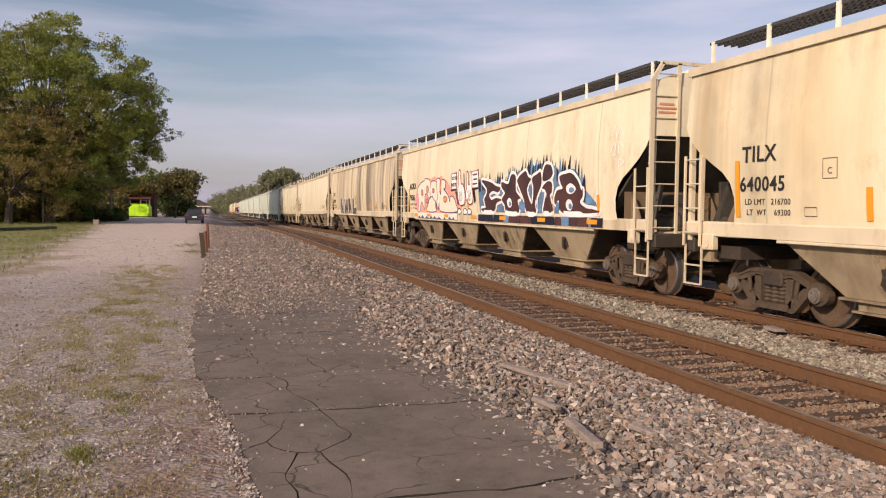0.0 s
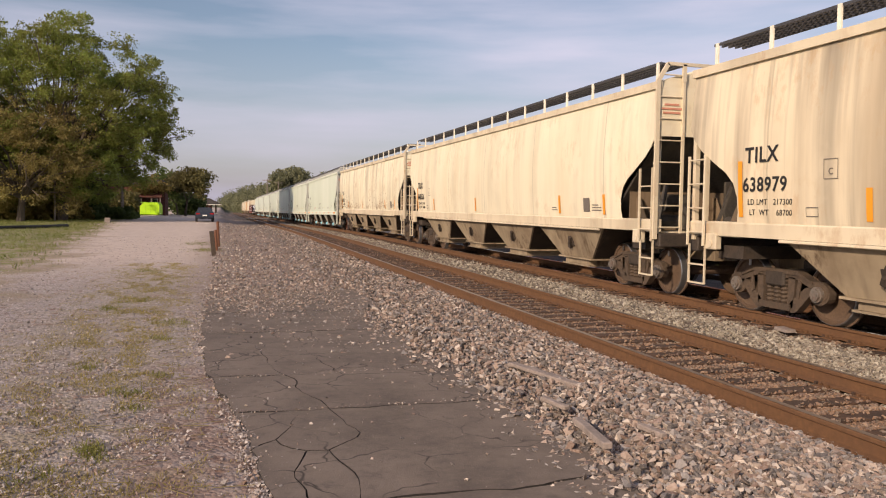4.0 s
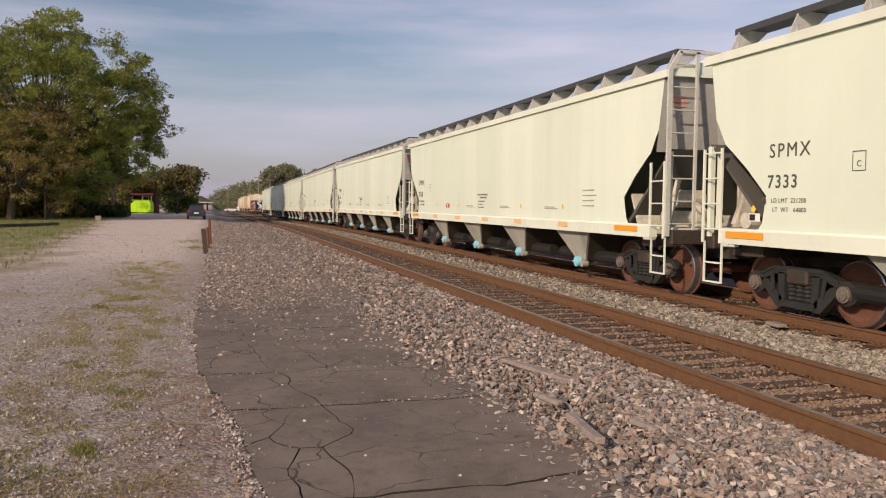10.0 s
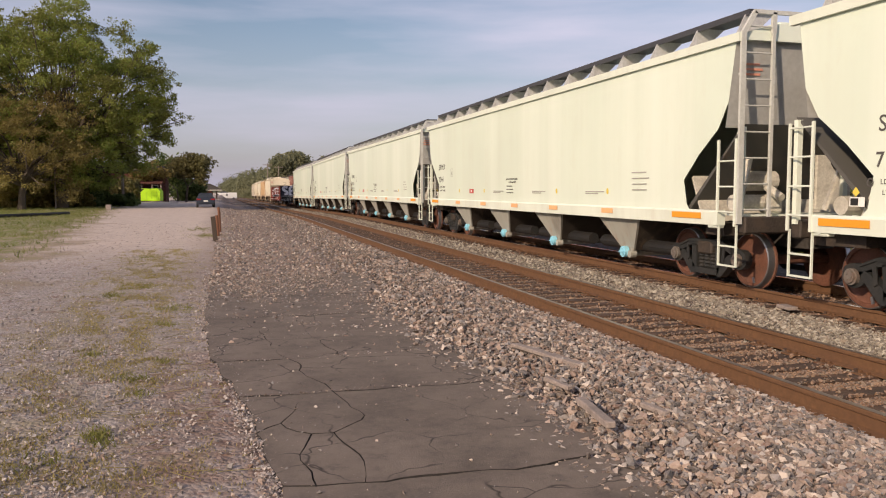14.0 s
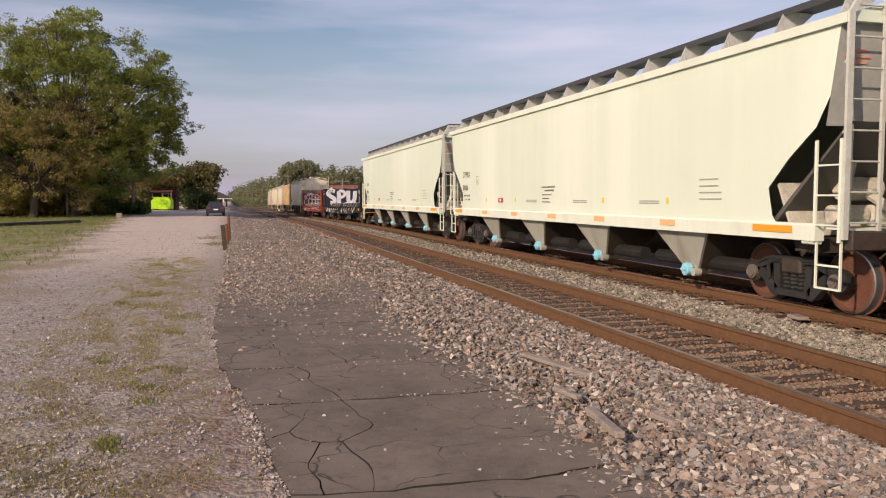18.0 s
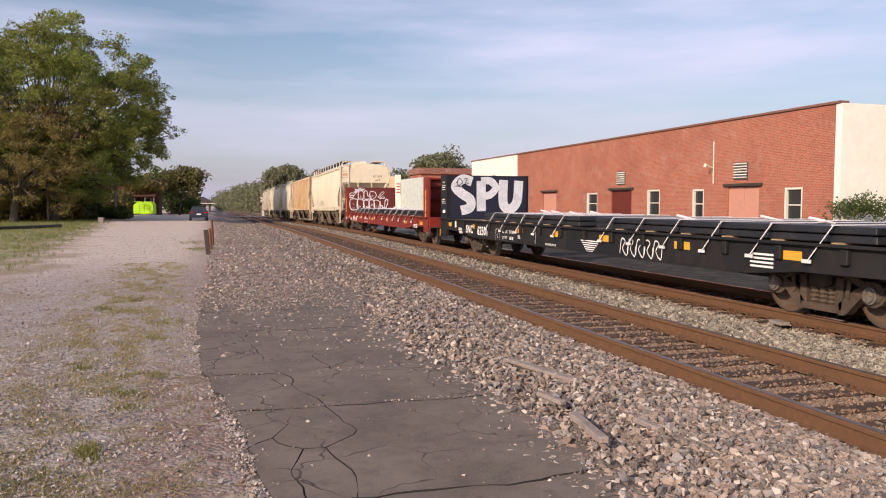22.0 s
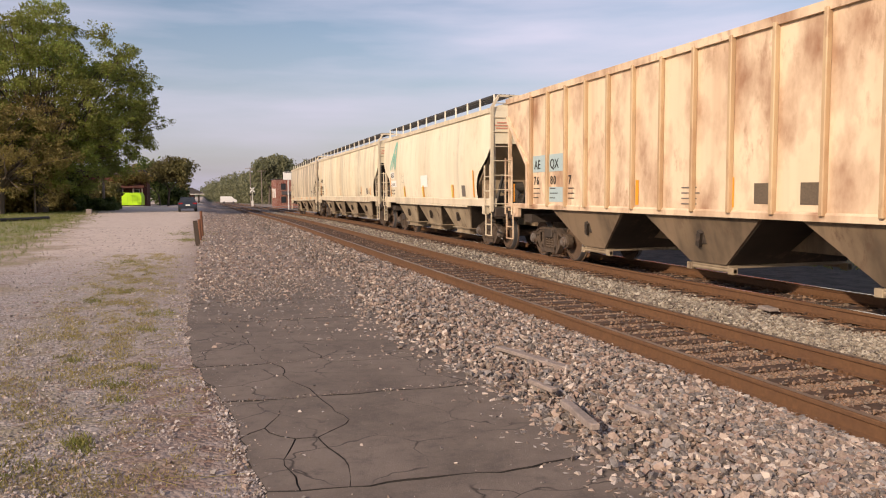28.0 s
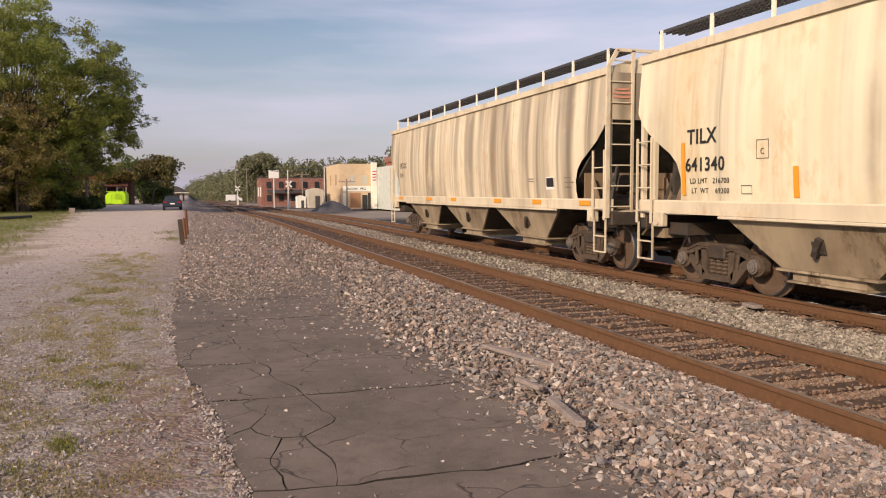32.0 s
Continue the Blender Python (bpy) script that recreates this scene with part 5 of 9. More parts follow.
def cream_marks(k, mark, number, ld, lt, seed, extra=True):
    car, half, st = CARS[k], HALVES[k], "round"
    rng = random.Random(seed)
    y = half - 1.46
    lettering("reporting_mark", mark, 0.325, M["ink"], car, on_side(st, y, 2.37, 0.014), 0.006, 1.10)
    lettering("car_number", number, 0.295, M["ink"], car, on_side(st, y + 0.06, 1.94, 0.014), 0.006, 1.10)
    lettering("load_limit", "LD LMT   " + ld, 0.12, M["ink"], car, on_side(st, y - 0.05, 1.74, 0.014), 0, 1.1)
    lettering("light_weight", "LT  WT    " + lt, 0.12, M["ink"], car, on_side(st, y - 0.08, 1.585, 0.014), 0, 1.1)
    plate_at("reflector", st, y + 0.16, 1.55, 0.10, 0.85, M["orange"], car, 0.012, "orange reflective stripe")
    for yy in (half - 3.75, 0.9, -half + 4.2, -half + 2.0):
        plate_at("reflector", st, yy, 1.53, 0.10, 0.42, M["orange"], car, 0.012, "orange reflective stripe")
    frame_box(car, st, half - 3.05, 2.08, 0.24, 0.26, M["ink_grey"])
    lettering("plate_letter", "C", 0.12, M["ink_grey"], car, on_side(st, half - 3.13, 2.14, 0.014))
    frame_box(car, st, half - 2.72, 1.58, 0.22, 0.12, M["ink_grey"])
    small_print(car, st, -half + 2.5, 1.72, 0.42, 3, seed=seed)
    small_print(car, st, -half + 4.6, 1.66, 0.36, 2, seed=seed + 1)
    if extra:
        plate_at("placard", st, -half + 2.9, 1.58, 0.30, 0.30, M["ink_grey"], car, 0.010, "dark stencilled panel")


cream_marks(0, "TILX", "640045", "216700", "69300", 1)
cream_marks(2, "TILX", "638979", "217300", "68700", 2)
cream_marks(3, "TILX", "648356", "217100", "68900", 3)
cream_marks(4, "TILX", "636325", "218900", "67100", 4)
cream_marks(17, "TILX", "641340", "216700", "69300", 5)
cream_marks(1, "AOKX", "79505", "216500", "69500", 6, False)


def graffiti_big():
    """Sprayed letters with a blue cloud, maroon fill and white outline, and a pink piece beside them."""
    car, st = CARS[1], "round"
    rng = random.Random(8)
    # soft blue cloud, with spikes sprayed upwards in blue and near-black
    f = lambda out: to_side(st, 0.0, 1.24, out)
    edge = [(0.15, 1.15), (0.76, 1.22), (1.9, 1.13), (2.55, 1.18), (3.3, 1.38), (4.0, 1.43), (4.7, 1.50), (5.3, 1.50), (5.7, 1.32), (6.1, 1.28), (6.5, 1.30), (6.75, 1.16), (7.0, 0.85), (7.5, 0.55)]
    height = lambda u: float(np.interp(u, [p[0] for p in edge], [p[1] for p in edge]))
    painted("sprayed_cloud", car, M["spray_blue"], "blue and black sprayed cloud behind the letters", [lambda bm: shape(bm, f(0.010), [(0.25, 0.3)] + edge + [(7.6, 0.3)], 1)])
    for nm, mat, out, k in (("blue_spike", M["spray_sky"], 0.011, 30), ("dark_spike", M["spray_navy"], 0.012, 44)):
        for i in range(k):
            bm = bmesh.new()
            u = 0.2 + 6.9 * (i + rng.random()) / k
            v, w, h = height(u) - 0.12, 0.025 + 0.06 * rng.random(), 0.12 + 0.34 * rng.random()
            lean = rng.uniform(-0.06, 0.10)
            patch(bm, f(out), [(u - w, v - 0.15), (u + w, v - 0.15), (u + w * 0.6 + lean * 0.5, v + h * 0.45), (u + lean, v + h), (u - w * 0.7 + lean * 0.4, v + h * 0.4)])
            part(nm, bm, mat, car, "pointed sprayed flame above the letters")
    letters = [
        [(0.49, 1.23), (1.23, 1.16), (1.68, 1.04), (2.05, 0.98), (1.83, 0.85), (1.44, 0.90), (1.12, 0.79), (1.3, 0.65), (1.69, 0.70), (2.11, 0.64), (1.69, 0.55), (1.46, 0.33), (0.57, 0.31), (0.41, 0.4), (0.79, 0.43), (0.67, 0.65), (0.88, 0.8), (0.93, 0.98)],
        [(2.14, 1.13), (2.62, 1.07), (2.83, 1.3), (3.15, 1.26), (3.17, 0.86), (3.48, 0.68), (3.25, 0.62), (3.3, 0.31), (2.43, 0.30), (2.3, 0.5), (2.11, 0.66), (2.37, 0.83), (2.14, 0.97)],
        [(3.27, 1.17), (3.79, 1.36), (3.98, 1.21), (4.16, 1.15), (3.99, 1.01), (3.89, 0.84), (4.14, 0.52), (4.24, 0.63), (4.3, 0.94), (4.22, 1.16), (4.55, 1.26), (4.75, 1.29), (4.79, 1.0), (4.48, 0.68), (4.39, 0.32), (3.83, 0.31), (3.67, 0.64), (3.4, 0.95)],
        [(4.85, 1.13), (4.99, 1.44), (5.32, 1.43), (5.44, 1.24), (5.27, 1.11), (4.97, 1.07)],
        [(4.82, 0.91), (5.15, 1.06), (5.39, 1.01), (5.37, 0.8), (5.29, 0.62), (5.39, 0.36), (4.85, 0.32), (4.96, 0.62), (5.01, 0.85)],
        [(5.8, 1.15), (6.12, 1.2), (6.43, 1.2), (6.73, 1.02), (6.87, 0.82), (6.94, 0.85), (6.93, 0.68), (6.79, 0.55), (7.09, 0.43), (7.35, 0.41), (7.61, 0.34), (5.89, 0.32), (5.74, 0.61), (5.55, 0.51), (5.49, 0.63), (5.65, 0.83), (5.95, 0.87), (5.86, 0.99)],
    ]
    for p in letters:
        painted("outline_spray", car, M["spray_white"], "white sprayed outline", [lambda bm: stroke(bm, f(0.015), p, 0.15, 4, True), lambda bm: shape(bm, f(0.0145), p, 3)])
        painted("fill_spray", car, M["spray_brown"], "maroon and black sprayed letter", [lambda bm: shape(bm, f(0.019), p, 3)])
    # white counters inside the letters, blue flashes between them
    def spot(u, v, a, b, n=9):
        return [(u + a * math.cos(q * math.tau / n) * (0.8 + 0.35 * rng.random()), v + b * math.sin(q * math.tau / n)) for q in range(n)]
    for u, v, a, b in ((2.68, 0.56, 0.18, 0.13), (5.02, 0.74, 0.07, 0.07), (5.34, 0.71, 0.06, 0.07), (6.36, 0.86, 0.24, 0.12), (6.27, 0.50, 0.17, 0.13), (4.44, 0.50, 0.05, 0.14)):
        painted("white_counter", car, M["spray_white"], "white gap inside a letter", [lambda bm: shape(bm, f(0.023), spot(u, v, a, b), 2)])
        painted("blue_flash", car, M["spray_sky"], "blue sprayed flash", [lambda bm: shape(bm, f(0.026), spot(u + 0.05, v - 0.03, a * 0.55, b * 0.5), 2)])
    for u, v, a, b in ((3.52, 0.47, 0.22, 0.13), (4.63, 0.42, 0.10, 0.12), (5.66, 0.45, 0.12, 0.12), (4.06, 0.86, 0.07, 0.14), (2.08, 0.86, 0.09, 0.07), (7.2, 0.62, 0.16, 0.10)):
        painted("blue_flash", car, M["spray_sky"], "blue sprayed flash between the letters", [lambda bm: shape(bm, f(0.0165), spot(u, v, a, b), 2)])
    # the paint carries on over the sill in slanting pieces
    u = 0.12
    while u < 7.5:
        w = 0.16 + 0.65 * rng.random()
        mat = rng.choice((M["spray_brown"], M["spray_brown"], M["spray_navy"], M["spray_navy"], M["spray_white"], M["spray_sky"]))
        if mat is M["spray_white"] or mat is M["spray_sky"]:
            w *= 0.5
        k = rng.uniform(-0.08, 0.08)
        painted("sprayed_sill_band", car, mat, "spray running over the sill", [lambda bm: shape(bm, f(0.012), [(u, 0.03), (u + w, 0.03), (u + w + k, 0.225), (u + 0.02 * k, 0.225)], 1)])
        u += w + 0.01
    # pink piece
    haze = [(-7.09, 0.25), (-7.04, 0.99), (-6.7, 1.27), (-6.06, 1.43), (-5.31, 1.5), (-5.0, 1.45), (-4.56, 1.53), (-4.15, 1.44), (-3.71, 1.52), (-3.47, 1.44), (-3.06, 1.33), (-2.63, 1.11), (-2.33, 0.98), (-2.0, 0.89), (-1.88, 0.25)]
    painted("sprayed_haze", car, M["spray_pink"], "pink and orange sprayed background", [lambda bm: shape(bm, f(0.011), haze, 3)])
    bubbles = [
        [(-6.88, 1.09), (-6.42, 1.33), (-5.87, 1.42), (-5.77, 1.49), (-5.21, 1.43), (-5.05, 1.25), (-5.01, 1.01), (-5.15, 0.79), (-5.31, 0.76), (-5.57, 0.92), (-5.81, 0.87), (-5.9, 0.61), (-5.99, 0.35), (-6.25, 0.61), (-6.47, 0.54), (-6.65, 0.28), (-6.93, 0.28), (-6.75, 0.67)],
        [(-5.65, 0.28), (-5.39, 0.56), (-5.18, 0.74), (-4.88, 0.81), (-4.58, 0.71), (-4.43, 0.55), (-4.45, 0.28)],
        [(-5.05, 1.15), (-4.87, 1.35), (-4.42, 1.36), (-4.22, 1.24), (-4.18, 0.98), (-4.0, 0.96), (-4.04, 0.72), (-4.11, 0.48), (-4.38, 0.59), (-4.7, 0.73), (-4.79, 0.82), (-5.06, 0.81)],
        [(-4.23, 1.4), (-3.76, 1.38), (-3.84, 0.97), (-3.69, 0.91), (-3.62, 1.35), (-3.15, 1.32), (-3.18, 1.08), (-3.37, 1.06), (-3.09, 0.94), (-2.82, 0.79), (-2.71, 0.62), (-2.61, 0.77), (-2.4, 0.8), (-2.18, 0.71), (-2.04, 0.54), (-1.99, 0.28), (-3.84, 0.28), (-3.93, 0.59), (-4.15, 0.36), (-4.25, 0.64), (-4.12, 0.81)],
    ]
    for i, p in enumerate(bubbles):
        painted("peach_letter", car, M["spray_peach"], "peach bubble letter", [lambda bm: shape(bm, f(0.014 + 0.0035 * i), p, 3)])
        painted("letter_outline", car, M["spray_violet"], "violet letter outline", [lambda bm: stroke(bm, f(0.016 + 0.0035 * i), p, 0.042, 3, True)])
    for u, v, a, b in ((-6.16, 0.98, 0.12, 0.10), (-5.42, 1.08, 0.13, 0.12), (-4.64, 1.02, 0.13, 0.07), (-3.73, 1.13, 0.08, 0.18), (-5.50, 0.66, 0.16, 0.07), (-3.2, 0.70, 0.2, 0.09), (-4.40, 0.52, 0.06, 0.12)):
        painted("orange_counter", car, M["spray_orange"], "orange gap inside a letter", [lambda bm: shape(bm, f(0.029), spot(u, v, a, b), 2)])
        painted("letter_outline", car, M["spray_violet"], "violet letter outline", [lambda bm: stroke(bm, f(0.031), spot(u, v, a * 1.1, b * 1.1), 0.035, 3, True)])
    painted("sprayed_sill_band", car, M["spray_peach"], "peach paint carried over the sill", [lambda bm: shape(bm, f(0.011), [(-6.95, 0.02), (-1.95, 0.02), (-1.95, 0.225), (-6.95, 0.225)], 1)])
    for i in range(9):
        u, w, h = -6.8 + 0.55 * i + 0.2 * rng.random(), 0.16 + 0.14 * rng.random(), 0.07 + 0.08 * rng.random()
        painted("sill_flame", car, M["spray_royal"], "royal blue flame along the sill", [lambda bm: patch(bm, f(0.016), [(u - w, 0.02), (u + w, 0.02), (u + w * 0.4, h * 0.6), (u, h), (u - w * 0.5, h * 0.5)])])
    # two cartoon shapes with raised fingers holding up boards
    paws = [[(-1.72, 1.24), (-1.7, 1.59), (-1.53, 1.59), (-1.47, 1.21), (-1.26, 1.15), (-1.1, 0.89), (-1.16, 0.57), (-1.41, 0.49), (-1.69, 0.53), (-1.84, 0.83)],
            [(-1.02, 0.89), (-0.91, 1.04), (-0.93, 1.5), (-0.78, 1.52), (-0.74, 1.18), (-0.59, 1.17), (-0.55, 1.51), (-0.41, 1.46), (-0.39, 1.02), (-0.33, 0.79), (-0.4, 0.57), (-0.68, 0.52), (-0.95, 0.65)]]
    for p in paws:
        painted("throw_up_fill", car, M["spray_white"], "white cartoon shape", [lambda bm: shape(bm, f(0.014), p, 3)])
        painted("throw_up_outline", car, M["spray_red"], "dark red outline", [lambda bm: stroke(bm, f(0.017), p, 0.045, 4, True)])
        painted("throw_up_lines", car, M["ink"], "", [lambda bm, j=j: stroke(bm, f(0.018), [(p[-1][0] + 0.15 + 0.12 * j, 0.95), (p[-1][0] + 0.2 + 0.12 * j, 0.75), (p[-1][0] + 0.16 + 0.12 * j, 0.62)], 0.02, 3) for j in range(3)])
    for u0, u1, first, second in ((-2.50, -1.95, "DO YOU", "PARTY?"), (-0.38, 0.18, "", "")):
        q = [(u0, 1.53), (u1, 1.54), (u1 + 0.01, 1.03), (u0 + 0.02, 1.02)]
        painted("board_edge", car, M["ink"], "black edge of a painted board", [lambda bm: shape(bm, f(0.013), [(u0 - 0.06, 1.49), (u1 + 0.02, 1.58), (u1 + 0.03, 0.98), (u0 - 0.05, 0.95)], 1)])
        painted("painted_board", car, M["spray_white"], "white painted board with writing", [lambda bm: shape(bm, f(0.016), q, 1)])
        painted("board_rim", car, M["spray_red"], "dark red rim of the board", [lambda bm: stroke(bm, f(0.018), q, 0.035, 1, True)])
        if first:
            lettering("board_words", first, 0.15, M["ink"], car, on_side(st, -u0 - 0.07, 2.57, 0.022), 0.004)
            lettering("board_words", second, 0.15, M["ink"], car, on_side(st, -u0 - 0.04, 2.36, 0.022), 0.004)
        else:
            painted("board_scrawl", car, M["ink"], "", [lambda bm, j=j: stroke(bm, f(0.020), [(u0 + 0.08 + 0.05 * (j % 2), 1.42 - 0.14 * j), (u1 - 0.08, 1.43 - 0.14 * j)], 0.045, 1) for j in range(3)])
    for a, b in (((-2.06, 0.95), (-1.88, 0.54)), ((-1.95, 0.95), (-1.78, 0.50)), ((-0.28, 0.96), (-0.21, 0.56)), ((-0.18, 0.96), (-0.12, 0.6)), ((-1.2, 1.5), (-1.15, 0.97))):
        painted("board_stick", car, M["ink"], "black painted stick", [lambda bm: stroke(bm, f(0.014), [a, b], 0.07, 1)])
    for u in (-1.75, -1.15, -0.75):
        painted("painted_shoe", car, M["spray_white"], "white sprayed oval", [lambda bm: shape(bm, f(0.015), spot(u, 0.30, 0.2, 0.09), 2)])
        painted("shoe_outline", car, M["ink"], "", [lambda bm: stroke(bm, f(0.017), spot(u, 0.30, 0.2, 0.09), 0.03, 3, True)])
    # chalky scrawl high on the end
    fs = to_side(st, -8.15, 2.35, 0.014)
    tags = [[(0, 0.75), (0.1, 0.95), (0.2, 0.72), (0.3, 0.95), (0.42, 0.75)], [(0.0, 0.45), (0.12, 0.62), (0.2, 0.4), (0.05, 0.36)], [(0.3, 0.4), (0.3, 0.62), (0.5, 0.5)], [(0.3, 0.05), (0.32, 0.28), (0.5, 0.22), (0.35, 0.15)]]
    painted("chalk_scrawl", car, M["ink_white"], "thin white scrawl", [lambda bm, p=p: stroke(bm, fs, p, 0.03, 4) for p in tags])
    reflectors(car, st, HALVES[1], (7.4, 5.6, 3.4, 0.55, -1.9, -4.5, -7.1))


graffiti_big()


def graffiti_small():
    st = "round"
    f = to_side(st, 0.0, 1.24, 0.013)
    ls = [[(-5.13, 0.06), (-5.2, 0.95), (-4.86, 0.96), (-4.16, 0.08), (-4.51, 0.06), (-4.6, 0.27), (-4.73, 0.25), (-4.68, 0.06)],
          [(-3.89, 0.06), (-3.84, 0.88), (-3.58, 0.87), (-3.57, 0.48), (-3.35, 0.59), (-3.17, 0.27), (-3.17, 0.89), (-2.84, 0.86), (-2.88, 0.04), (-3.21, 0.04), (-3.36, 0.33), (-3.55, 0.04)],
          [(-2.47, 0.05), (-2.47, 0.91), (-2.01, 0.93), (-1.51, 0.08), (-1.83, 0.07), (-1.91, 0.26), (-2.13, 0.25), (-2.17, 0.06)],
          [(-1.2, 0.05), (-1.05, 0.92), (-0.7, 0.88), (-0.78, 0.36), (-0.03, 0.40), (-0.05, 0.05)]]
    for i, p in enumerate(ls):
        if i < 2:
            painted("white_edge", CARS[2], M["spray_chalk"], "white edge of the letter", [lambda bm: stroke(bm, f, [(u - 0.05, v + 0.02) for u, v in p[:5]], 0.07, 1)])
        painted("grey_letter", CARS[2], M["spray_grey"], "soot-grey sprayed block letter", [lambda bm: shape(bm, to_side(st, 0.0, 1.24, 0.016), p, 1)])
    f2 = to_side(st, 0.42, 1.78, 0.014)
    tag = [[(0, 0.3), (0.1, 0.52), (0.22, 0.32), (0.05, 0.3)], [(0.3, 0.3), (0.3, 0.52), (0.48, 0.45)], [(0.0, 0.0), (0.15, 0.2), (0.3, 0.0), (0.45, 0.22), (0.6, 0.02)]]
    painted("black_tag", CARS[2], M["ink"], "thin black sprayed tag", [lambda bm, p=p: stroke(bm, f2, p, 0.025, 4) for p in tag])
    lettering("warning_stencil", "WARNING", 0.095, M["faded_red"], CARS[2], on_side(st, -3.6, 1.80, 0.014))
    small_print(CARS[2], st, -3.6, 1.75, 0.55, 4, M["faded_red"], 0.05, 3)
    # pale scrawl low on the chalky car
    rng = random.Random(5)
    f3 = to_side(st, 5.4, 1.45, 0.013)
    painted("pale_scrawl", CARS[14], M["spray_chalk"], "faint pale sprayed scrawl", [lambda bm, i=i: stroke(bm, f3, [(i * 0.62 + 0.1 * rng.random(), 0.08), (i * 0.62 + 0.05 + 0.2 * rng.random(), 0.35 + 0.3 * rng.random()), (i * 0.62 + 0.3, 0.30 * rng.random()), (i * 0.62 + 0.35 + 0.2 * rng.random(), 0.25 + 0.3 * rng.random()), (i * 0.62 + 0.25, 0.12)], 0.03, 4) for i in range(7)])
    f4 = to_side(st, 1.8, 1.42, 0.016)
    painted("grey_scrawl", CARS[14], M["ink_grey"], "grey sprayed scrawl", [lambda bm, i=i: stroke(bm, f4, [(i * 0.45, 0.1), (i * 0.45 + 0.2, 0.5), (i * 0.45 + 0.35, 0.1)], 0.035, 4) for i in range(4)])


graffiti_small()


def rust_spatter():
    """Burst rust blisters low on the spattered car."""
    rng = random.Random(17)
    bm = bmesh.new()
    for i in range(330):
        c = rng.choice((6.0, 5.2, 2.6, -1.0, -3.6, -5.0))
        y, z = c + rng.gauss(0, 0.75), 1.56 + abs(rng.gauss(0, 0.34))
        r = 0.006 + 0.038 * rng.random() ** 3
        f = to_side("round", y, z, 0.012)
        n = 7
        patch(bm, f, [(r * (0.6 + 0.6 * rng.random()) * math.cos(a * math.tau / n), r * (0.7 + 0.8 * rng.random()) * math.sin(a * math.tau / n)) for a in range(n)])
        if rng.random() < 0.16:
            k = min(z - 1.49, 0.10 + 0.35 * rng.random())
            stroke(bm, f, [(0, 0), (0.01, -0.5 * k), (0.02 * rng.random(), -k)], 0.012 + 0.012 * rng.random(), 1)
    tagged(part("rust_blisters", bm, M["rust_spot"], CARS[4], "brown rust blisters and runs"), kind="stuff")


M["rust_spot"] = plain("brown_rust", (0.30, 0.16, 0.08), 0.9, 0, 0.4, 6, 0.2)
rust_spatter()


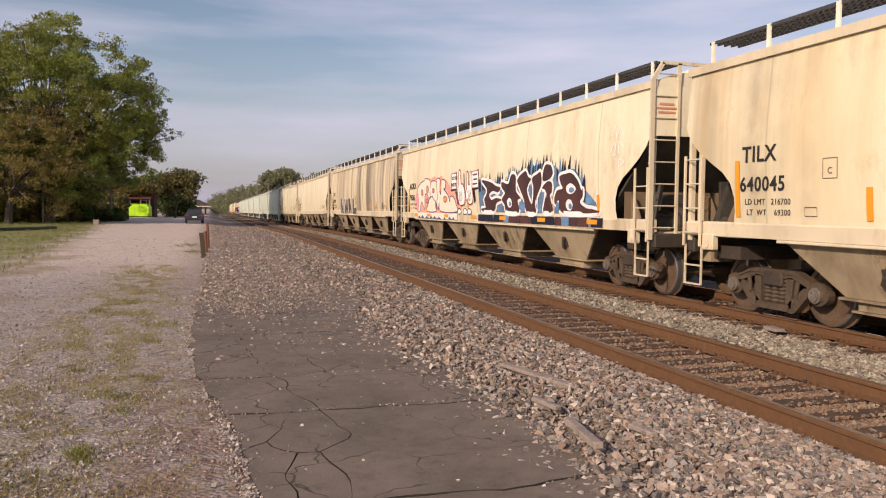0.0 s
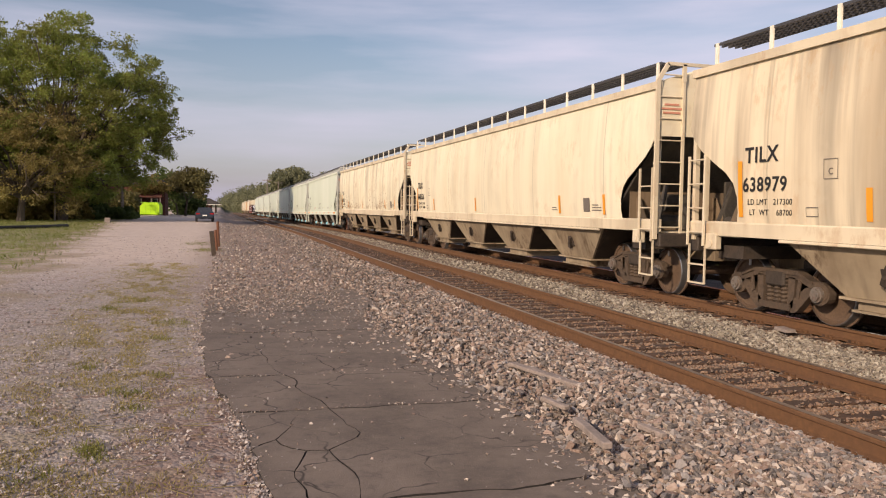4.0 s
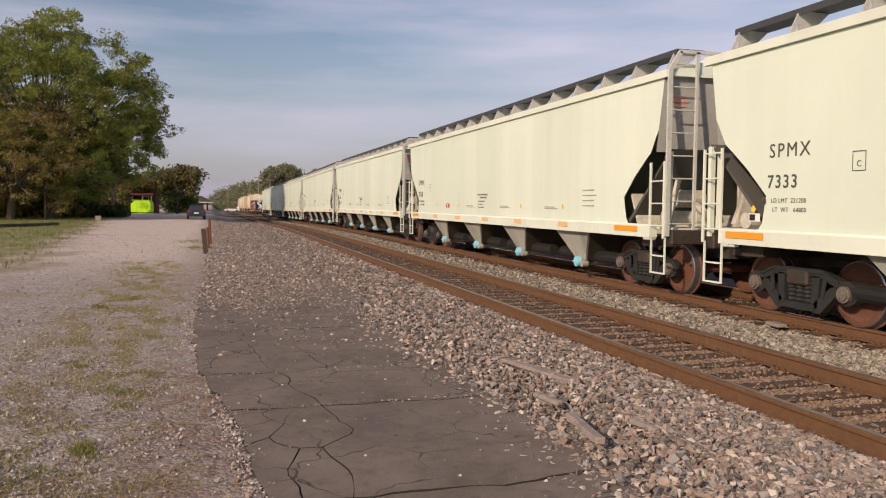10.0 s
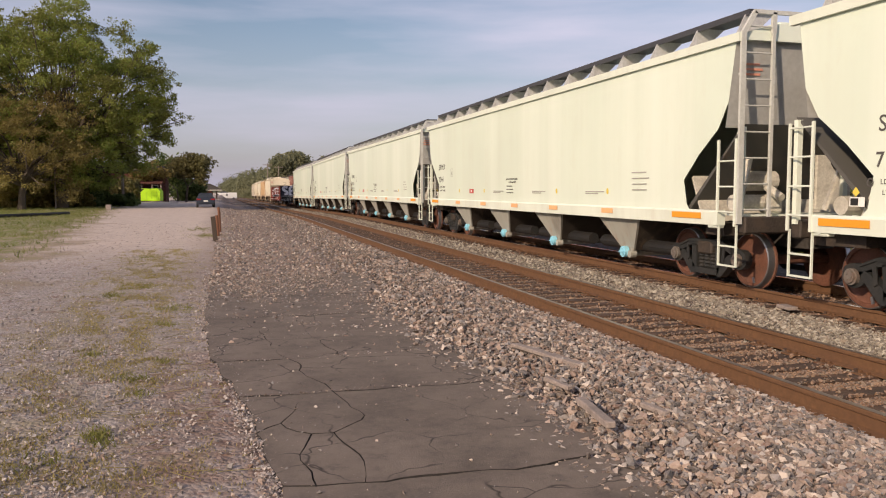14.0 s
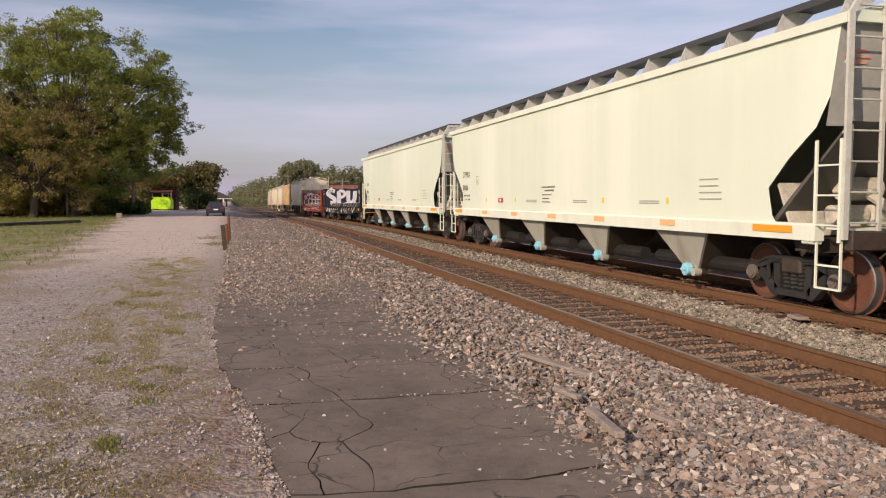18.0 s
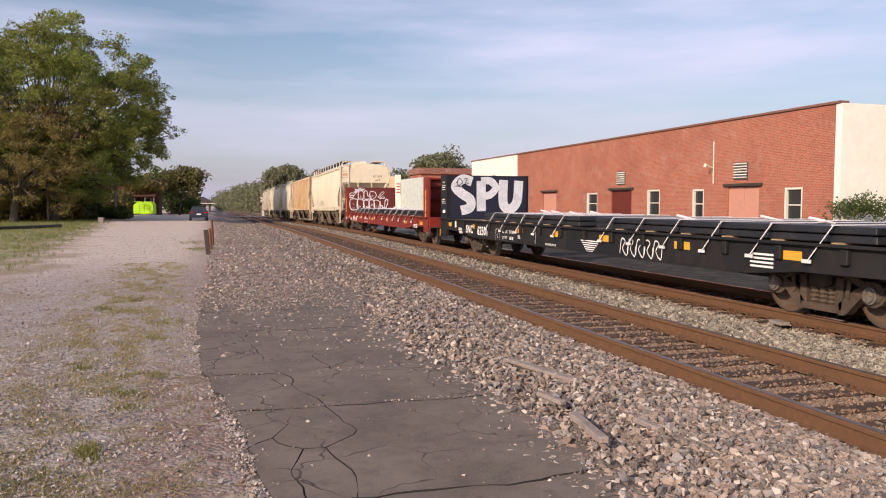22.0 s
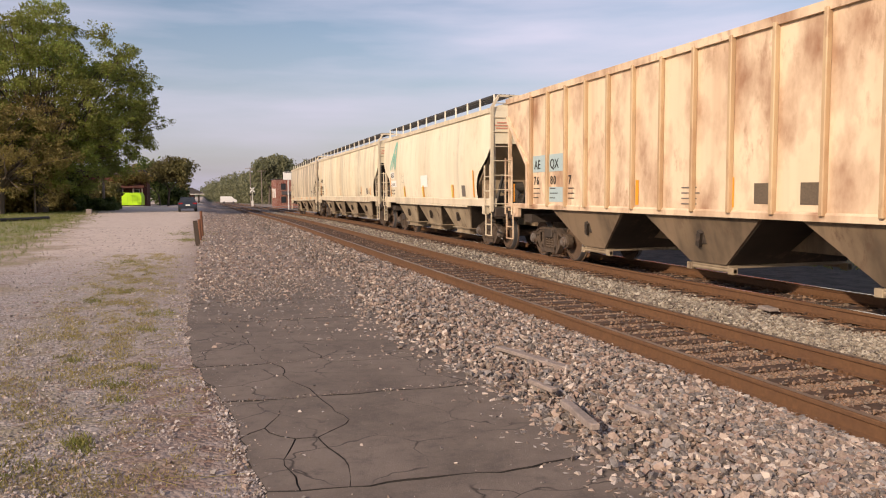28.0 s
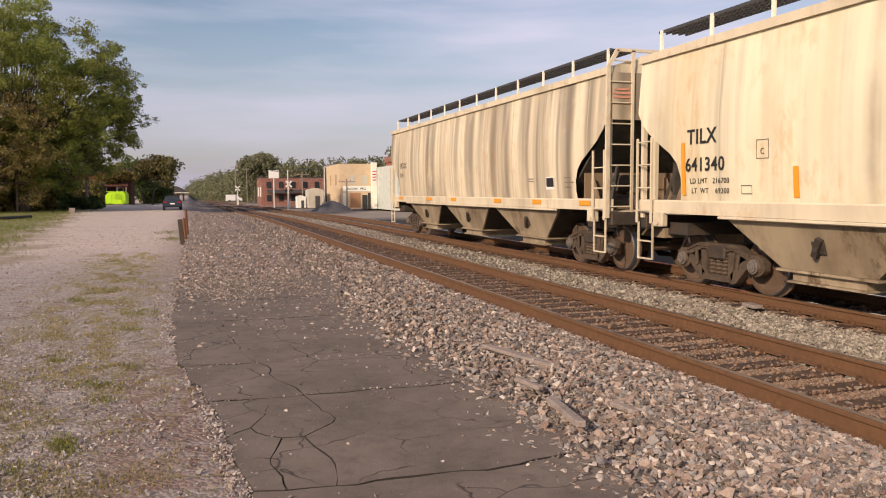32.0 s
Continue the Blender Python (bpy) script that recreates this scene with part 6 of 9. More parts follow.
def white_marks(k, number, ld="221200", lt="64800", cuft="", big=False, seed=0):
    car, half, st = CARS[k], HALVES[k], "white"
    y = half - 1.52
    lettering("reporting_mark", "SPMX", 0.28, M["ink_soft"], car, on_side(st, y, 2.34, 0.008), 0, 1.25)
    lettering("car_number", number, 0.26, M["ink_soft"], car, on_side(st, y + 0.03, 1.91, 0.008), 0.003, 1.2)
    lettering("load_limit", "LD LMT  " + ld, 0.09, M["ink_soft"], car, on_side(st, y - 0.05, 1.70, 0.008), 0, 1.1)
    lettering("light_weight", "LT  WT   " + lt, 0.09, M["ink_soft"], car, on_side(st, y - 0.08, 1.57, 0.008), 0, 1.1)
    if cuft:
        lettering("capacity", "CU FT      " + cuft, 0.09, M["ink_soft"], car, on_side(st, y - 0.10, 1.45, 0.008), 0, 1.1)
    f = lambda u, v: to_side(st, y + 0.10, 1.72, 0.008)(u, v)
    painted("round_decal", car, M["ink_soft"], "small round decal", [lambda bm: stroke(bm, f, [(0.045 * math.cos(a * math.tau / 10), 0.05 * math.sin(a * math.tau / 10)) for a in range(10)], 0.02, 1, True)])
    painted("yellow_decal", car, M["yellow_dot"], "small yellow decal", [lambda bm: patch(bm, f, [(-0.28, -0.12), (-0.22, -0.05), (-0.16, -0.12), (-0.22, -0.18)])])
    plate_at("tag_plate", st, y + 0.42, 1.42, 0.24, 0.12, M["patch_white"], car, 0.008, "small white tag plate")
    plate_at("tag_plate", st, y + 0.40, 1.435, 0.12, 0.09, M["ink"], car, 0.012)
    frame_box(car, st, y + 0.05, 1.13, 0.18, 0.12, M["ink_soft"])
    frame_box(car, st, half - 3.03, 2.10, 0.20, 0.24, M["ink_soft"])
    lettering("plate_letter", "C", 0.11, M["ink_soft"], car, on_side(st, half - 3.09, 2.15, 0.008))
    red = plate_at("placard", st, half - 5.1, 1.52, 0.42, 0.13, M["ink_red"], car, 0.008, "small red placard")
    plate_at("placard_mark", st, half - 5.24, 1.55, 0.12, 0.07, M["patch_white"], car, 0.014)
    for yy in (half - 4.0, half - 6.55, -2.55, -half + 4.2):
        f = to_side(st, yy, 1.60, 0.008)
        painted("yellow_dot", car, M["yellow_dot"], "yellow dot", [lambda bm: patch(bm, f, [(0.05 * math.cos(a * math.tau / 10), 0.065 * math.sin(a * math.tau / 10)) for a in range(10)])])
    rows_ = (("DO NOT CLEAN WITH STEAM", 0), ("OR BOILING WATER", 0.2), ("Int. Hempel", 0.12), ("Ext. Hempel", 0.12), ("07-14", 0.4))
    for i, (s, off) in enumerate(rows_[:2]):
        lettering("notice", s, 0.064, M["ink_soft"], car, on_side(st, 0.85 - off, 1.90 - i * 0.085, 0.008))
    small_print(car, st, 0.80, 1.72, 0.6, 3, M["ink_soft"], 0.09, seed)
    for yy in (1.9, -1.05, -half + 5.2):
        small_print(car, st, yy, 1.58, 0.85, 2, M["ink_pale"], 0.04, seed + 2)
    small_print(car, st, -half + 3.2, 1.95, 0.62, 4, M["ink_pale"], 0.11, seed + 3)
    for yy in (5.6, 2.98, 0.36, -2.2, -4.9):
        plate_at("reflector", st, yy, 1.155, 0.48, 0.10, M["orange_faded"], car, 0.048, "sun-faded orange reflective stripe")
    for yy in (half - 0.62, -half + 1.75):
        plate_at("reflector", st, yy, 1.155, 0.85, 0.10, M["orange"], car, 0.048, "orange reflective stripe")
    for yy in (half - 3.2, 1.7, -3.2, -6.2):
        small_print(car, st, yy, 1.19, 0.75, 2, M["ink_pale"], 0.04, seed + 4)


white_marks(5, "7333", seed=5)
white_marks(6, "7750", seed=6)
white_marks(7, "7550", seed=7)
white_marks(8, "7544", seed=8)
white_marks(9, "7938", seed=9)
white_marks(10, "8086", "221200", "64800", seed=10)
white_marks(11, "9984", "221900", "64100", "6245", seed=11)


def ribs():
    """Upright ribs on the ribbed car."""
    car, half = CARS[15], HALVES[15]
    n, pitch = 15, 0.936
    for s in (-1, 1):
        for i in range(n):
            y = -6.6 + i * pitch
            shared(("rib", s), "side_rib", lambda bm: box(bm, (s * 1.585, 0, 2.65), (0.09, 0.075, 2.68), bevel=0.012), M["rusty_rib"], car, pose(0, y, 0))
        for e in (-1, 1):
            shared(("end_rib", s, e, half), "end_brace", lambda bm: bar(bm, (s * 1.56, e * (half - 1.35), 2.32), (s * 1.56, e * half, 3.6), 0.06, 0.10), M["ribbed"], car)
            shared(("foot_rib", s, e, half), "end_upright", lambda bm: box(bm, (s * 1.56, e * (half - 1.36), 1.8), (0.08, 0.10, 1.1)), M["ribbed"], car)
    st = "flat"
    plate_at("painted_patch", st, half - 1.62, 2.12, pitch - 0.13, 0.40, M["patch_blue"], car, 0.006, "pale blue painted patch")
    plate_at("painted_patch", st, half - 1.62 - pitch, 2.12, pitch - 0.13, 0.40, M["patch_blue"], car, 0.006)
    plate_at("painted_patch", st, half - 1.62 - pitch, 1.42, pitch - 0.13, 0.34, M["patch_blue"], car, 0.006)
    lettering("reporting_mark", "AE", 0.30, M["ink"], car, on_side(st, half - 1.75, 2.2, 0.012), 0.004)
    lettering("reporting_mark", "QX", 0.30, M["ink"], car, on_side(st, half - 1.70 - pitch, 2.2, 0.012), 0.004)
    for i, s in enumerate(("76", "80", "7")):
        lettering("car_number", s, 0.27, M["ink"], car, on_side(st, half - 1.72 - i * pitch, 1.83, 0.012), 0.004, 1.25)
    for i in range(3):
        small_print(car, st, half - 1.7 - i * pitch, 1.72, 0.42, 3, M["ink"], 0.11, i)
    for y in (-1.50, -2.42):
        plate_at("test_panel", st, y, 1.46, 0.36, 0.30, M["patch_dark"], car, 0.008, "dark stencilled panel")
    for y in (1.75, -0.95, -3.9, half - 0.4):
        plate_at("reflector", st, y, 1.40, 0.10, 0.46, M["orange"], car, 0.010, "orange reflective stripe")
    small_print(car, st, 0.3, 1.7, 0.5, 4, M["ink_grey"], 0.09, 9)

    def top_board(bm):
        box(bm, (0, 0, 4.38), (0.9, 2 * half - 1.0, 0.04))
    shared(("top_board", half), "running_board", top_board, M["grate"], car)


ribs()


def emblem_car():
    car, half, st = CARS[16], HALVES[16], "round"
    f = to_side(st, half - 1.25, 2.62, 0.012)
    painted("green_emblem", car, M["spray_green"], "faded green swooping emblem", [
        lambda bm: stroke(bm, f, [(0.06, 0.0), (0.55, 0.55), (0.95, 0.98), (1.14, 1.0), (1.02, 0.5), (0.95, 0.12), (0.82, 0.0)], 0.15, 6),
        lambda bm: stroke(bm, f, [(0.36, 0.0), (0.62, 0.32), (0.84, 0.62), (0.72, 0.1)], 0.10, 6)])
    plate_at("white_patch", st, half - 1.40, 2.24, 0.62, 0.27, M["patch_white"], car, 0.010, "white renumbering patch")
    plate_at("white_patch", st, half - 1.42, 1.88, 0.92, 0.27, M["patch_white"], car, 0.010)
    lettering("reporting_mark", "AEX", 0.28, M["ink"], car, on_side(st, half - 1.43, 2.28, 0.018), 0.002)
    lettering("car_number", "21598", 0.28, M["ink"], car, on_side(st, half - 1.45, 1.92, 0.018), 0.002)
    lettering("load_limit", "LD LMT  229800", 0.10, M["ink_grey"], car, on_side(st, half - 1.32, 1.70, 0.014))
    lettering("light_weight", "LT  WT   56200", 0.10, M["ink_grey"], car, on_side(st, half - 1.32, 1.57, 0.014))
    plate_at("reflector", st, half - 1.28, 1.50, 0.09, 0.80, M["orange"], car, 0.012, "orange reflective stripe")
    plate_at("reflector", st, -half + 1.55, 1.50, 0.10, 0.80, M["orange"], car, 0.012, "orange reflective stripe")
    for y in (3.05, 0.3, -3.2):
        plate_at("reflector", st, y, 1.48, 0.10, 0.42, M["orange"], car, 0.012)
        plate_at("reflector", st, y + 0.14, 1.48, 0.09, 0.42, M["yellow_dot"], car, 0.012)
    frame_box(car, st, half - 3.3, 2.05, 0.24, 0.26, M["ink_grey"])
    plate_at("placard", st, 0.6, 1.85, 0.9, 0.42, M["patch_white"], car, 0.010, "pale notice panel")
    small_print(car, st, 0.5, 2.2, 0.7, 4, M["faded_red"], 0.09, 3)
    plate_at("placard", st, -4.1, 1.52, 0.34, 0.34, M["ink_grey"], car, 0.010, "dark stencilled panel")


emblem_car()


def end_notices():
    """Faded red warning lines on the end sheet, beside the tall ladder."""
    for k, sp in enumerate(SPECS):
        if not sp or sp[0] == "flat":
            continue
        for i in range(3):
            z = 3.58 - i * 0.075
            q = float(np.interp(z, *CUTS[sp[0]])) if sp[0] == "white" else 0.0
            w = (0.30, 0.42, 0.36)[i]
            shared(("end_notice", w), "warning_line", lambda bm: box(bm, (0, 0, 0), (w, 0.006, 0.035)), M["faded_red"], CARS[k], pose(-1.28, -HALVES[k] + q - 0.012, z))


end_notices()


def last_car():
    car, half, st = CARS[18], HALVES[18], "round"
    plate_at("placard", st, -half + 2.65, 1.66, 0.42, 0.28, M["patch_white"], car, 0.010, "white notice panel")
    plate_at("placard_mark", st, -half + 2.62, 1.72, 0.36, 0.20, M["ink"], car, 0.016)
    small_print(car, st, -half + 1.75, 1.9, 0.4, 3, M["ink_grey"], 0.1, 1)
    small_print(car, st, -half + 3.6, 1.9, 0.4, 2, M["ink_grey"], 0.06, 2)
    reflectors(car, st, half, (-half + 1.1, -half + 3.4, -half + 5.8, 1.0, 3.5, half - 1.2))
    stencil(car, st, half - 1.5, [2.7, ("UCOX", 0.3, 0.15), ("0411", 0.27, 0.2)], M["ink_grey"])
    c14, e = CARS[14], -HALVES[14]
    bm = bmesh.new()
    for a, b in (((1.62, e - 0.06, 1.9), (1.62, e - 0.06, 3.85)), ((1.62, e - 0.06, 3.83), (1.30, e - 0.06, 4.34)), ((1.32, e - 0.06, 4.34), (0.45, e - 0.06, 4.36))):
        bar(bm, a, b, 0.09, 0.07)
    part("corner_rail", bm, TRIM_CREAM, c14, "pale bent corner rail")
    for x in (-1.45, 1.45):
        bm = bmesh.new()
        bar(bm, (x, e - 0.02, 2.95), (x * 0.62, e + 0.75, 1.30), 0.10, 0.12)
        part("end_brace", bm, TRIM_CREAM, c14, "pale sloping end brace")
    bm = bmesh.new()
    rod(bm, (0.35, e + 0.62, 1.62), (0.35, e + 0.56, 1.60), 0.26, 16)
    part("access_hole", bm, M["soot_shade"], c14, "round dark opening in the end plate")
    small_print(CARS[14], st, HALVES[14] - 2.0, 1.9, 0.5, 4, M["ink_grey"], 0.1, 2)
    lettering("end_mark", "LCGX", 0.20, M["ink"], CARS[14], Matrix(((1, 0, 0, 0.55), (0, 0, -1, -HALVES[14] - 0.004), (0, 1, 0, 3.35), (0, 0, 0, 1))), 0, 1.2)
    lettering("end_mark", "677", 0.20, M["ink"], CARS[14], Matrix(((1, 0, 0, 0.68), (0, 0, -1, -HALVES[14] - 0.004), (0, 1, 0, 3.10), (0, 0, 0, 1))), 0, 1.2)


last_car()


def load(k, runs, seed):
    """Stacks of dark steel slabs on dunnage, held by white straps, on a flat car."""
    car = CARS[k]
    rng = random.Random(seed)
    for y0, y1 in runs:
        for row, z in enumerate((1.19, 1.31)):
            for x in (-1.02, -0.34, 0.34, 1.02):
                o = rng.uniform(-0.12, 0.12)
                shared(("slab", round(y1 - y0, 2)), "steel_slab", lambda bm: box(bm, (0, 0, 0), (0.64, y1 - y0, 0.10), bevel=0.012), M["slab"], car, pose(x + rng.uniform(-0.015, 0.015), (y0 + y1) / 2 + o, z))
        y = y0 + 0.5
        while y < y1:
            shared("dunnage", "dunnage_block", lambda bm: box(bm, (0, 0, 1.12), (2.84, 0.12, 0.045)), M["timber"], car, pose(0, y, 0))
            y += 1.15
        y = y0 + 0.55
        while y < y1 - 0.2:
            def strap(bm):
                bar(bm, (-1.60, 0.22, 0.90), (-1.40, 0, 1.375), 0.10, 0.012)
                bar(bm, (-1.40, 0, 1.375), (1.40, 0, 1.375), 0.10, 0.012)
                bar(bm, (1.40, 0, 1.375), (1.60, -0.3, 0.90), 0.10, 0.012)
                box(bm, (-1.605, 0.245, 0.88), (0.02, 0.16, 0.05))
            shared("strap", "strap", strap, M["strap"], car, pose(0, y, 0))
            y += 1.17
    for i in range(7):
        y0, y1 = runs[0]
        y = rng.uniform(y0, runs[-1][1])
        shared("scrap_sheet", "loose_wrap", lambda bm: box(bm, (0, 0, 0), (0.25, 0.35, 0.05), pose(0, 0, 0, 8, 12, 0), bevel=0.02), M["strap"], car, pose(rng.uniform(-1.2, 1.0), y, 1.40))


M["timber"] = plain("pale_sawn_timber", (0.40, 0.28, 0.16), 0.85, 0, 0.2, 5, 0.2)
load(12, ((-8.6, -1.2), (-0.4, 6.0)), 1)
load(13, ((-8.2, -1.4), (-0.6, 6.2)), 2)


def flat_marks():
    car, half = CARS[12], HALVES[12]

    def side(y, z, out=0.0):
        return Matrix(((0, 0, -1, -1.548 - out), (-1, 0, 0, y), (0, 1, 0, z), (0, 0, 0, 1)))

    def plate(y, z, w, h, mat, c, label=""):
        shared(("plate", round(w, 3), round(h, 3)), "painted_mark", lambda bm: box(bm, (w / 2, h / 2, 0), (w, h, 0.004)), mat, c, side(y, z), label)
    M["ochre"] = plain("ochre_reflector", (0.72, 0.36, 0.04), 0.45, 0, 0.08)
    lettering("reporting_mark", "SNC", 0.35, M["ink_white"], car, side(7.10, 0.72, 0.004), 0.008, 1.05)
    lettering("car_number", "62501", 0.36, M["ink_white"], car, side(5.98, 0.70, 0.004), 0.008, 1.08)
    lettering("load_limit", "LD LMT   217700", 0.125, M["ink_white"], car, side(3.85, 0.83, 0.004))
    lettering("light_weight", "LT WT     68300", 0.125, M["ink_white"], car, side(3.85, 0.66, 0.004))
    lettering("owner_code", "FBS", 0.125, M["ink_white"], car, side(2.70, 0.72, 0.004))
    lettering("plate_letter", "C", 0.14, M["ink_white"], car, side(4.26, 0.68, 0.004))
    bm = bmesh.new()
    stroke(bm, lambda u, v: (-1.552, 4.36 - u, 0.62 + v), [(0, 0), (0.28, 0), (0.28, 0.30), (0, 0.30)], 0.016, 1, True)
    part("stencil_box", bm, M["ink_white"], car)
    for y in (9.0, 6.42, 2.80, 0.45, -1.84, -4.6, -7.2, -9.2):
        plate(y, 0.87, 0.46, 0.13, M["ochre"], car, "ochre reflective patch")
    plate(8.3, 0.85, 0.16, 0.22, M["patch_white"], car)
    for i in range(4):
        plate(7.9 - i * 0.02, 0.82 - i * 0.05, 0.35, 0.028, M["ink_white"], car)
        plate(-6.6, 0.90 - i * 0.06, 0.5, 0.03, M["ink_white"], car)
    lettering("valve_lettering", "RETAINING VALVE", 0.075, M["ink_white"], car, side(0.9, 0.64, 0.004))
    for i in range(6):
        w = 0.84 - i * 0.11
        plate(-1.0 - 0.055 * i, 0.84 - i * 0.045, w, 0.022, M["ink_white"], car)
    painted("painted_arrow", car, M["ink_white"], "thin white painted arrow", [lambda bm: stroke(bm, lambda u, v: (-1.553, 1.49 - u, 0.64 + v), [(0, 0.30), (0.01, 0.0), (-0.05, 0.07)], 0.014, 1)])
    rng = random.Random(2)
    painted("white_tag", car, M["ink_white"], "white sprayed tag", [lambda bm, i=i: stroke(bm, lambda u, v: (-1.553, -2.72 - u, 0.62 + v), [(i * 0.30, 0.06), (i * 0.30 + 0.06, 0.34), (i * 0.30 + 0.20, 0.30), (i * 0.30 + 0.10, 0.16), (i * 0.30 + 0.26, 0.02), (i * 0.30 + 0.30, 0.22)], 0.022, 5) for i in range(5)])
    # inside face of the far bulkhead: navy field, huge white letters
    yf = half - 0.72 - 0.034
    fe = lambda out: to_end(yf - out, -1.42, 1.16)
    shared("navy_field", "sprayed_field", lambda bm: box(bm, (0.02, yf - 0.003, 1.87), (2.84, 0.006, 1.46)), M["spray_navy"], car, label="navy sprayed field")
    S = [(0.80, 1.25), (0.45, 1.33), (0.20, 1.08), (0.42, 0.84), (0.74, 0.62), (0.72, 0.34), (0.40, 0.24)]
    P1 = [(1.15, 0.22), (1.14, 0.75), (1.14, 1.28)]
    P2 = [(1.14, 1.28), (1.48, 1.28), (1.68, 1.05), (1.48, 0.80), (1.20, 0.74)]
    U = [(1.98, 1.32), (1.96, 0.60), (2.06, 0.34), (2.30, 0.32), (2.50, 0.60), (2.56, 1.30)]
    painted("white_letters", car, M["spray_chalk"], "huge chalk-white sprayed letters", [lambda bm, p=p, i=i: stroke(bm, fe(0.008 + 0.002 * i), p, 0.34 if i != 2 else 0.26, 6) for i, p in enumerate((S, P1, P2, U))])
    painted("letter_number", car, M["ink"], "black scribble on the first letter", [lambda bm: stroke(bm, fe(0.020), [(0.22, 1.2), (0.34, 1.36), (0.44, 1.22), (0.30, 1.12), (0.24, 1.26)], 0.025, 5), lambda bm: stroke(bm, fe(0.022), [(0.5, 1.34), (0.62, 1.36), (0.54, 1.16), (0.68, 1.2)], 0.025, 5)])
    # cheek of the bulkhead: columns of small print and a white patch
    for i in range(9):
        for j in range(4):
            shared(("cheek_print", (i + j) % 3), "print_line", lambda bm: box(bm, (0, 0, 0), (0.004, 0.05 + 0.02 * ((i + j) % 3), 0.026)), M["ink_white"], car, pose(-1.534, half - 0.20 - 0.105 * j, 2.40 - i * 0.065 - (0.22 if i > 4 else 0)))
    shared("cheek_patch", "white_patch", lambda bm: box(bm, (0, 0, 0), (0.004, 0.30, 0.12)), M["patch_white"], car, pose(-1.534, half - 0.40, 1.36))
    f = lambda u, v: (-1.535, -half + 0.36 - u, 2.05 + v)
    painted("white_disc", car, M["patch_white"], "white oval on the end post", [lambda bm: patch(bm, f, [(0.10 * math.cos(a * math.tau / 14), 0.14 * math.sin(a * math.tau / 14)) for a in range(14)])])
    painted("white_tag", car, M["ink_white"], "thin white tag", [lambda bm, i=i: stroke(bm, f, [(-0.2, -0.35 - i * 0.15), (-0.05, -0.25 - i * 0.15), (0.05, -0.4 - i * 0.15), (0.2, -0.3 - i * 0.15)], 0.025, 4) for i in range(3)])

    # the red flat car
    car, half = CARS[13], HALVES[13]
    lettering("reporting_mark", "W", 0.34, M["ink_white"], car, side(6.75, 0.68, 0.004), 0.008)
    lettering("car_number", "62501", 0.34, M["ink_white"], car, side(6.30, 0.68, 0.004), 0.008, 1.1)
    lettering("load_limit", "LD LMT  205100", 0.13, M["ink_white"], car, side(3.15, 0.80, 0.004))
    lettering("light_weight", "LT WT    60900", 0.13, M["ink_white"], car, side(3.15, 0.62, 0.004))
    for y in (8.3, 4.65, 1.2, -2.4, -6.0, -8.6):
        plate(y, 0.80, 0.42, 0.13, M["ochre"], car, "ochre reflective patch")
    for i in range(3):
        plate(9.3, 0.80 - i * 0.05, 0.5, 0.025, M["ink_white"], car)
        plate(7.6, 0.78 - i * 0.05, 0.45, 0.025, M["ink_white"], car)
        plate(-7.6, 0.78 - i * 0.05, 0.6, 0.025, M["ink_white"], car)
    shared("cheek_stripe", "reflector", lambda bm: box(bm, (0, 0, 0), (0.004, 0.10, 0.95)), M["ochre"], car, pose(-1.534, half - 0.62, 1.55), "ochre reflective stripe")
    shared("cheek_stripe2", "reflector", lambda bm: box(bm, (0, 0, 0), (0.004, 0.12, 1.1)), M["ochre"], car, pose(-1.534, -half + 0.40, 1.6))
    yf = half - 0.72 - 0.034
    fe = to_end(yf - 0.006, -1.42, 1.16)
    fo = to_end(yf - 0.010, -1.42, 1.16)
    bub = [
        [(0.62, 0.80), (0.62, 1.20), (0.85, 1.25), (0.95, 1.0), (0.9, 0.78)], [(0.95, 0.78), (0.98, 1.22), (1.15, 1.22), (1.18, 0.95), (1.35, 0.95), (1.36, 0.78)], [(1.35, 0.78), (1.34, 1.2), (1.6, 1.2), (1.72, 1.0), (1.58, 0.8)],
        [(0.14, 0.14), (0.10, 0.70), (0.5, 0.74), (0.55, 0.5), (0.55, 0.14)], [(0.55, 0.14), (0.55, 0.70), (0.85, 0.72), (0.95, 0.45), (0.92, 0.12)], [(0.95, 0.12), (0.92, 0.55), (1.1, 0.70), (1.3, 0.5), (1.25, 0.12)],
        [(1.28, 0.12), (1.28, 0.62), (1.5, 0.7), (1.62, 0.4), (1.55, 0.14)], [(1.6, 0.14), (1.6, 0.66), (1.9, 0.62), (2.0, 0.3), (1.8, 0.1)], [(1.98, 0.62), (1.93, 0.36), (2.12, 0.34), (2.10, 0.14), (1.88, 0.10)], [(2.30, 0.70), (2.26, 0.26), (2.36, 0.26), (2.46, 0.68)], [(2.27, 0.14), (2.31, 0.06), (2.37, 0.10), (2.33, 0.18)]]
    for p in bub:
        painted("bubble_outline", car, M["spray_white"], "white bubble letter outline", [lambda bm: stroke(bm, fe, p, 0.045, 6, True)])
    painted("crosses", car, M["spray_white"], "small white crosses", [lambda bm, x=x, y=y, s=s: stroke(bm, fo, [(x - 0.04, y - 0.04 * s), (x + 0.04, y + 0.04 * s)], 0.016, 1) for x, y in ((0.3, 0.45), (0.3, 0.2), (0.7, 0.3), (1.1, 0.3), (1.45, 0.4), (1.75, 0.3), (0.75, 0.9), (1.5, 0.95)) for s in (-1, 1)])
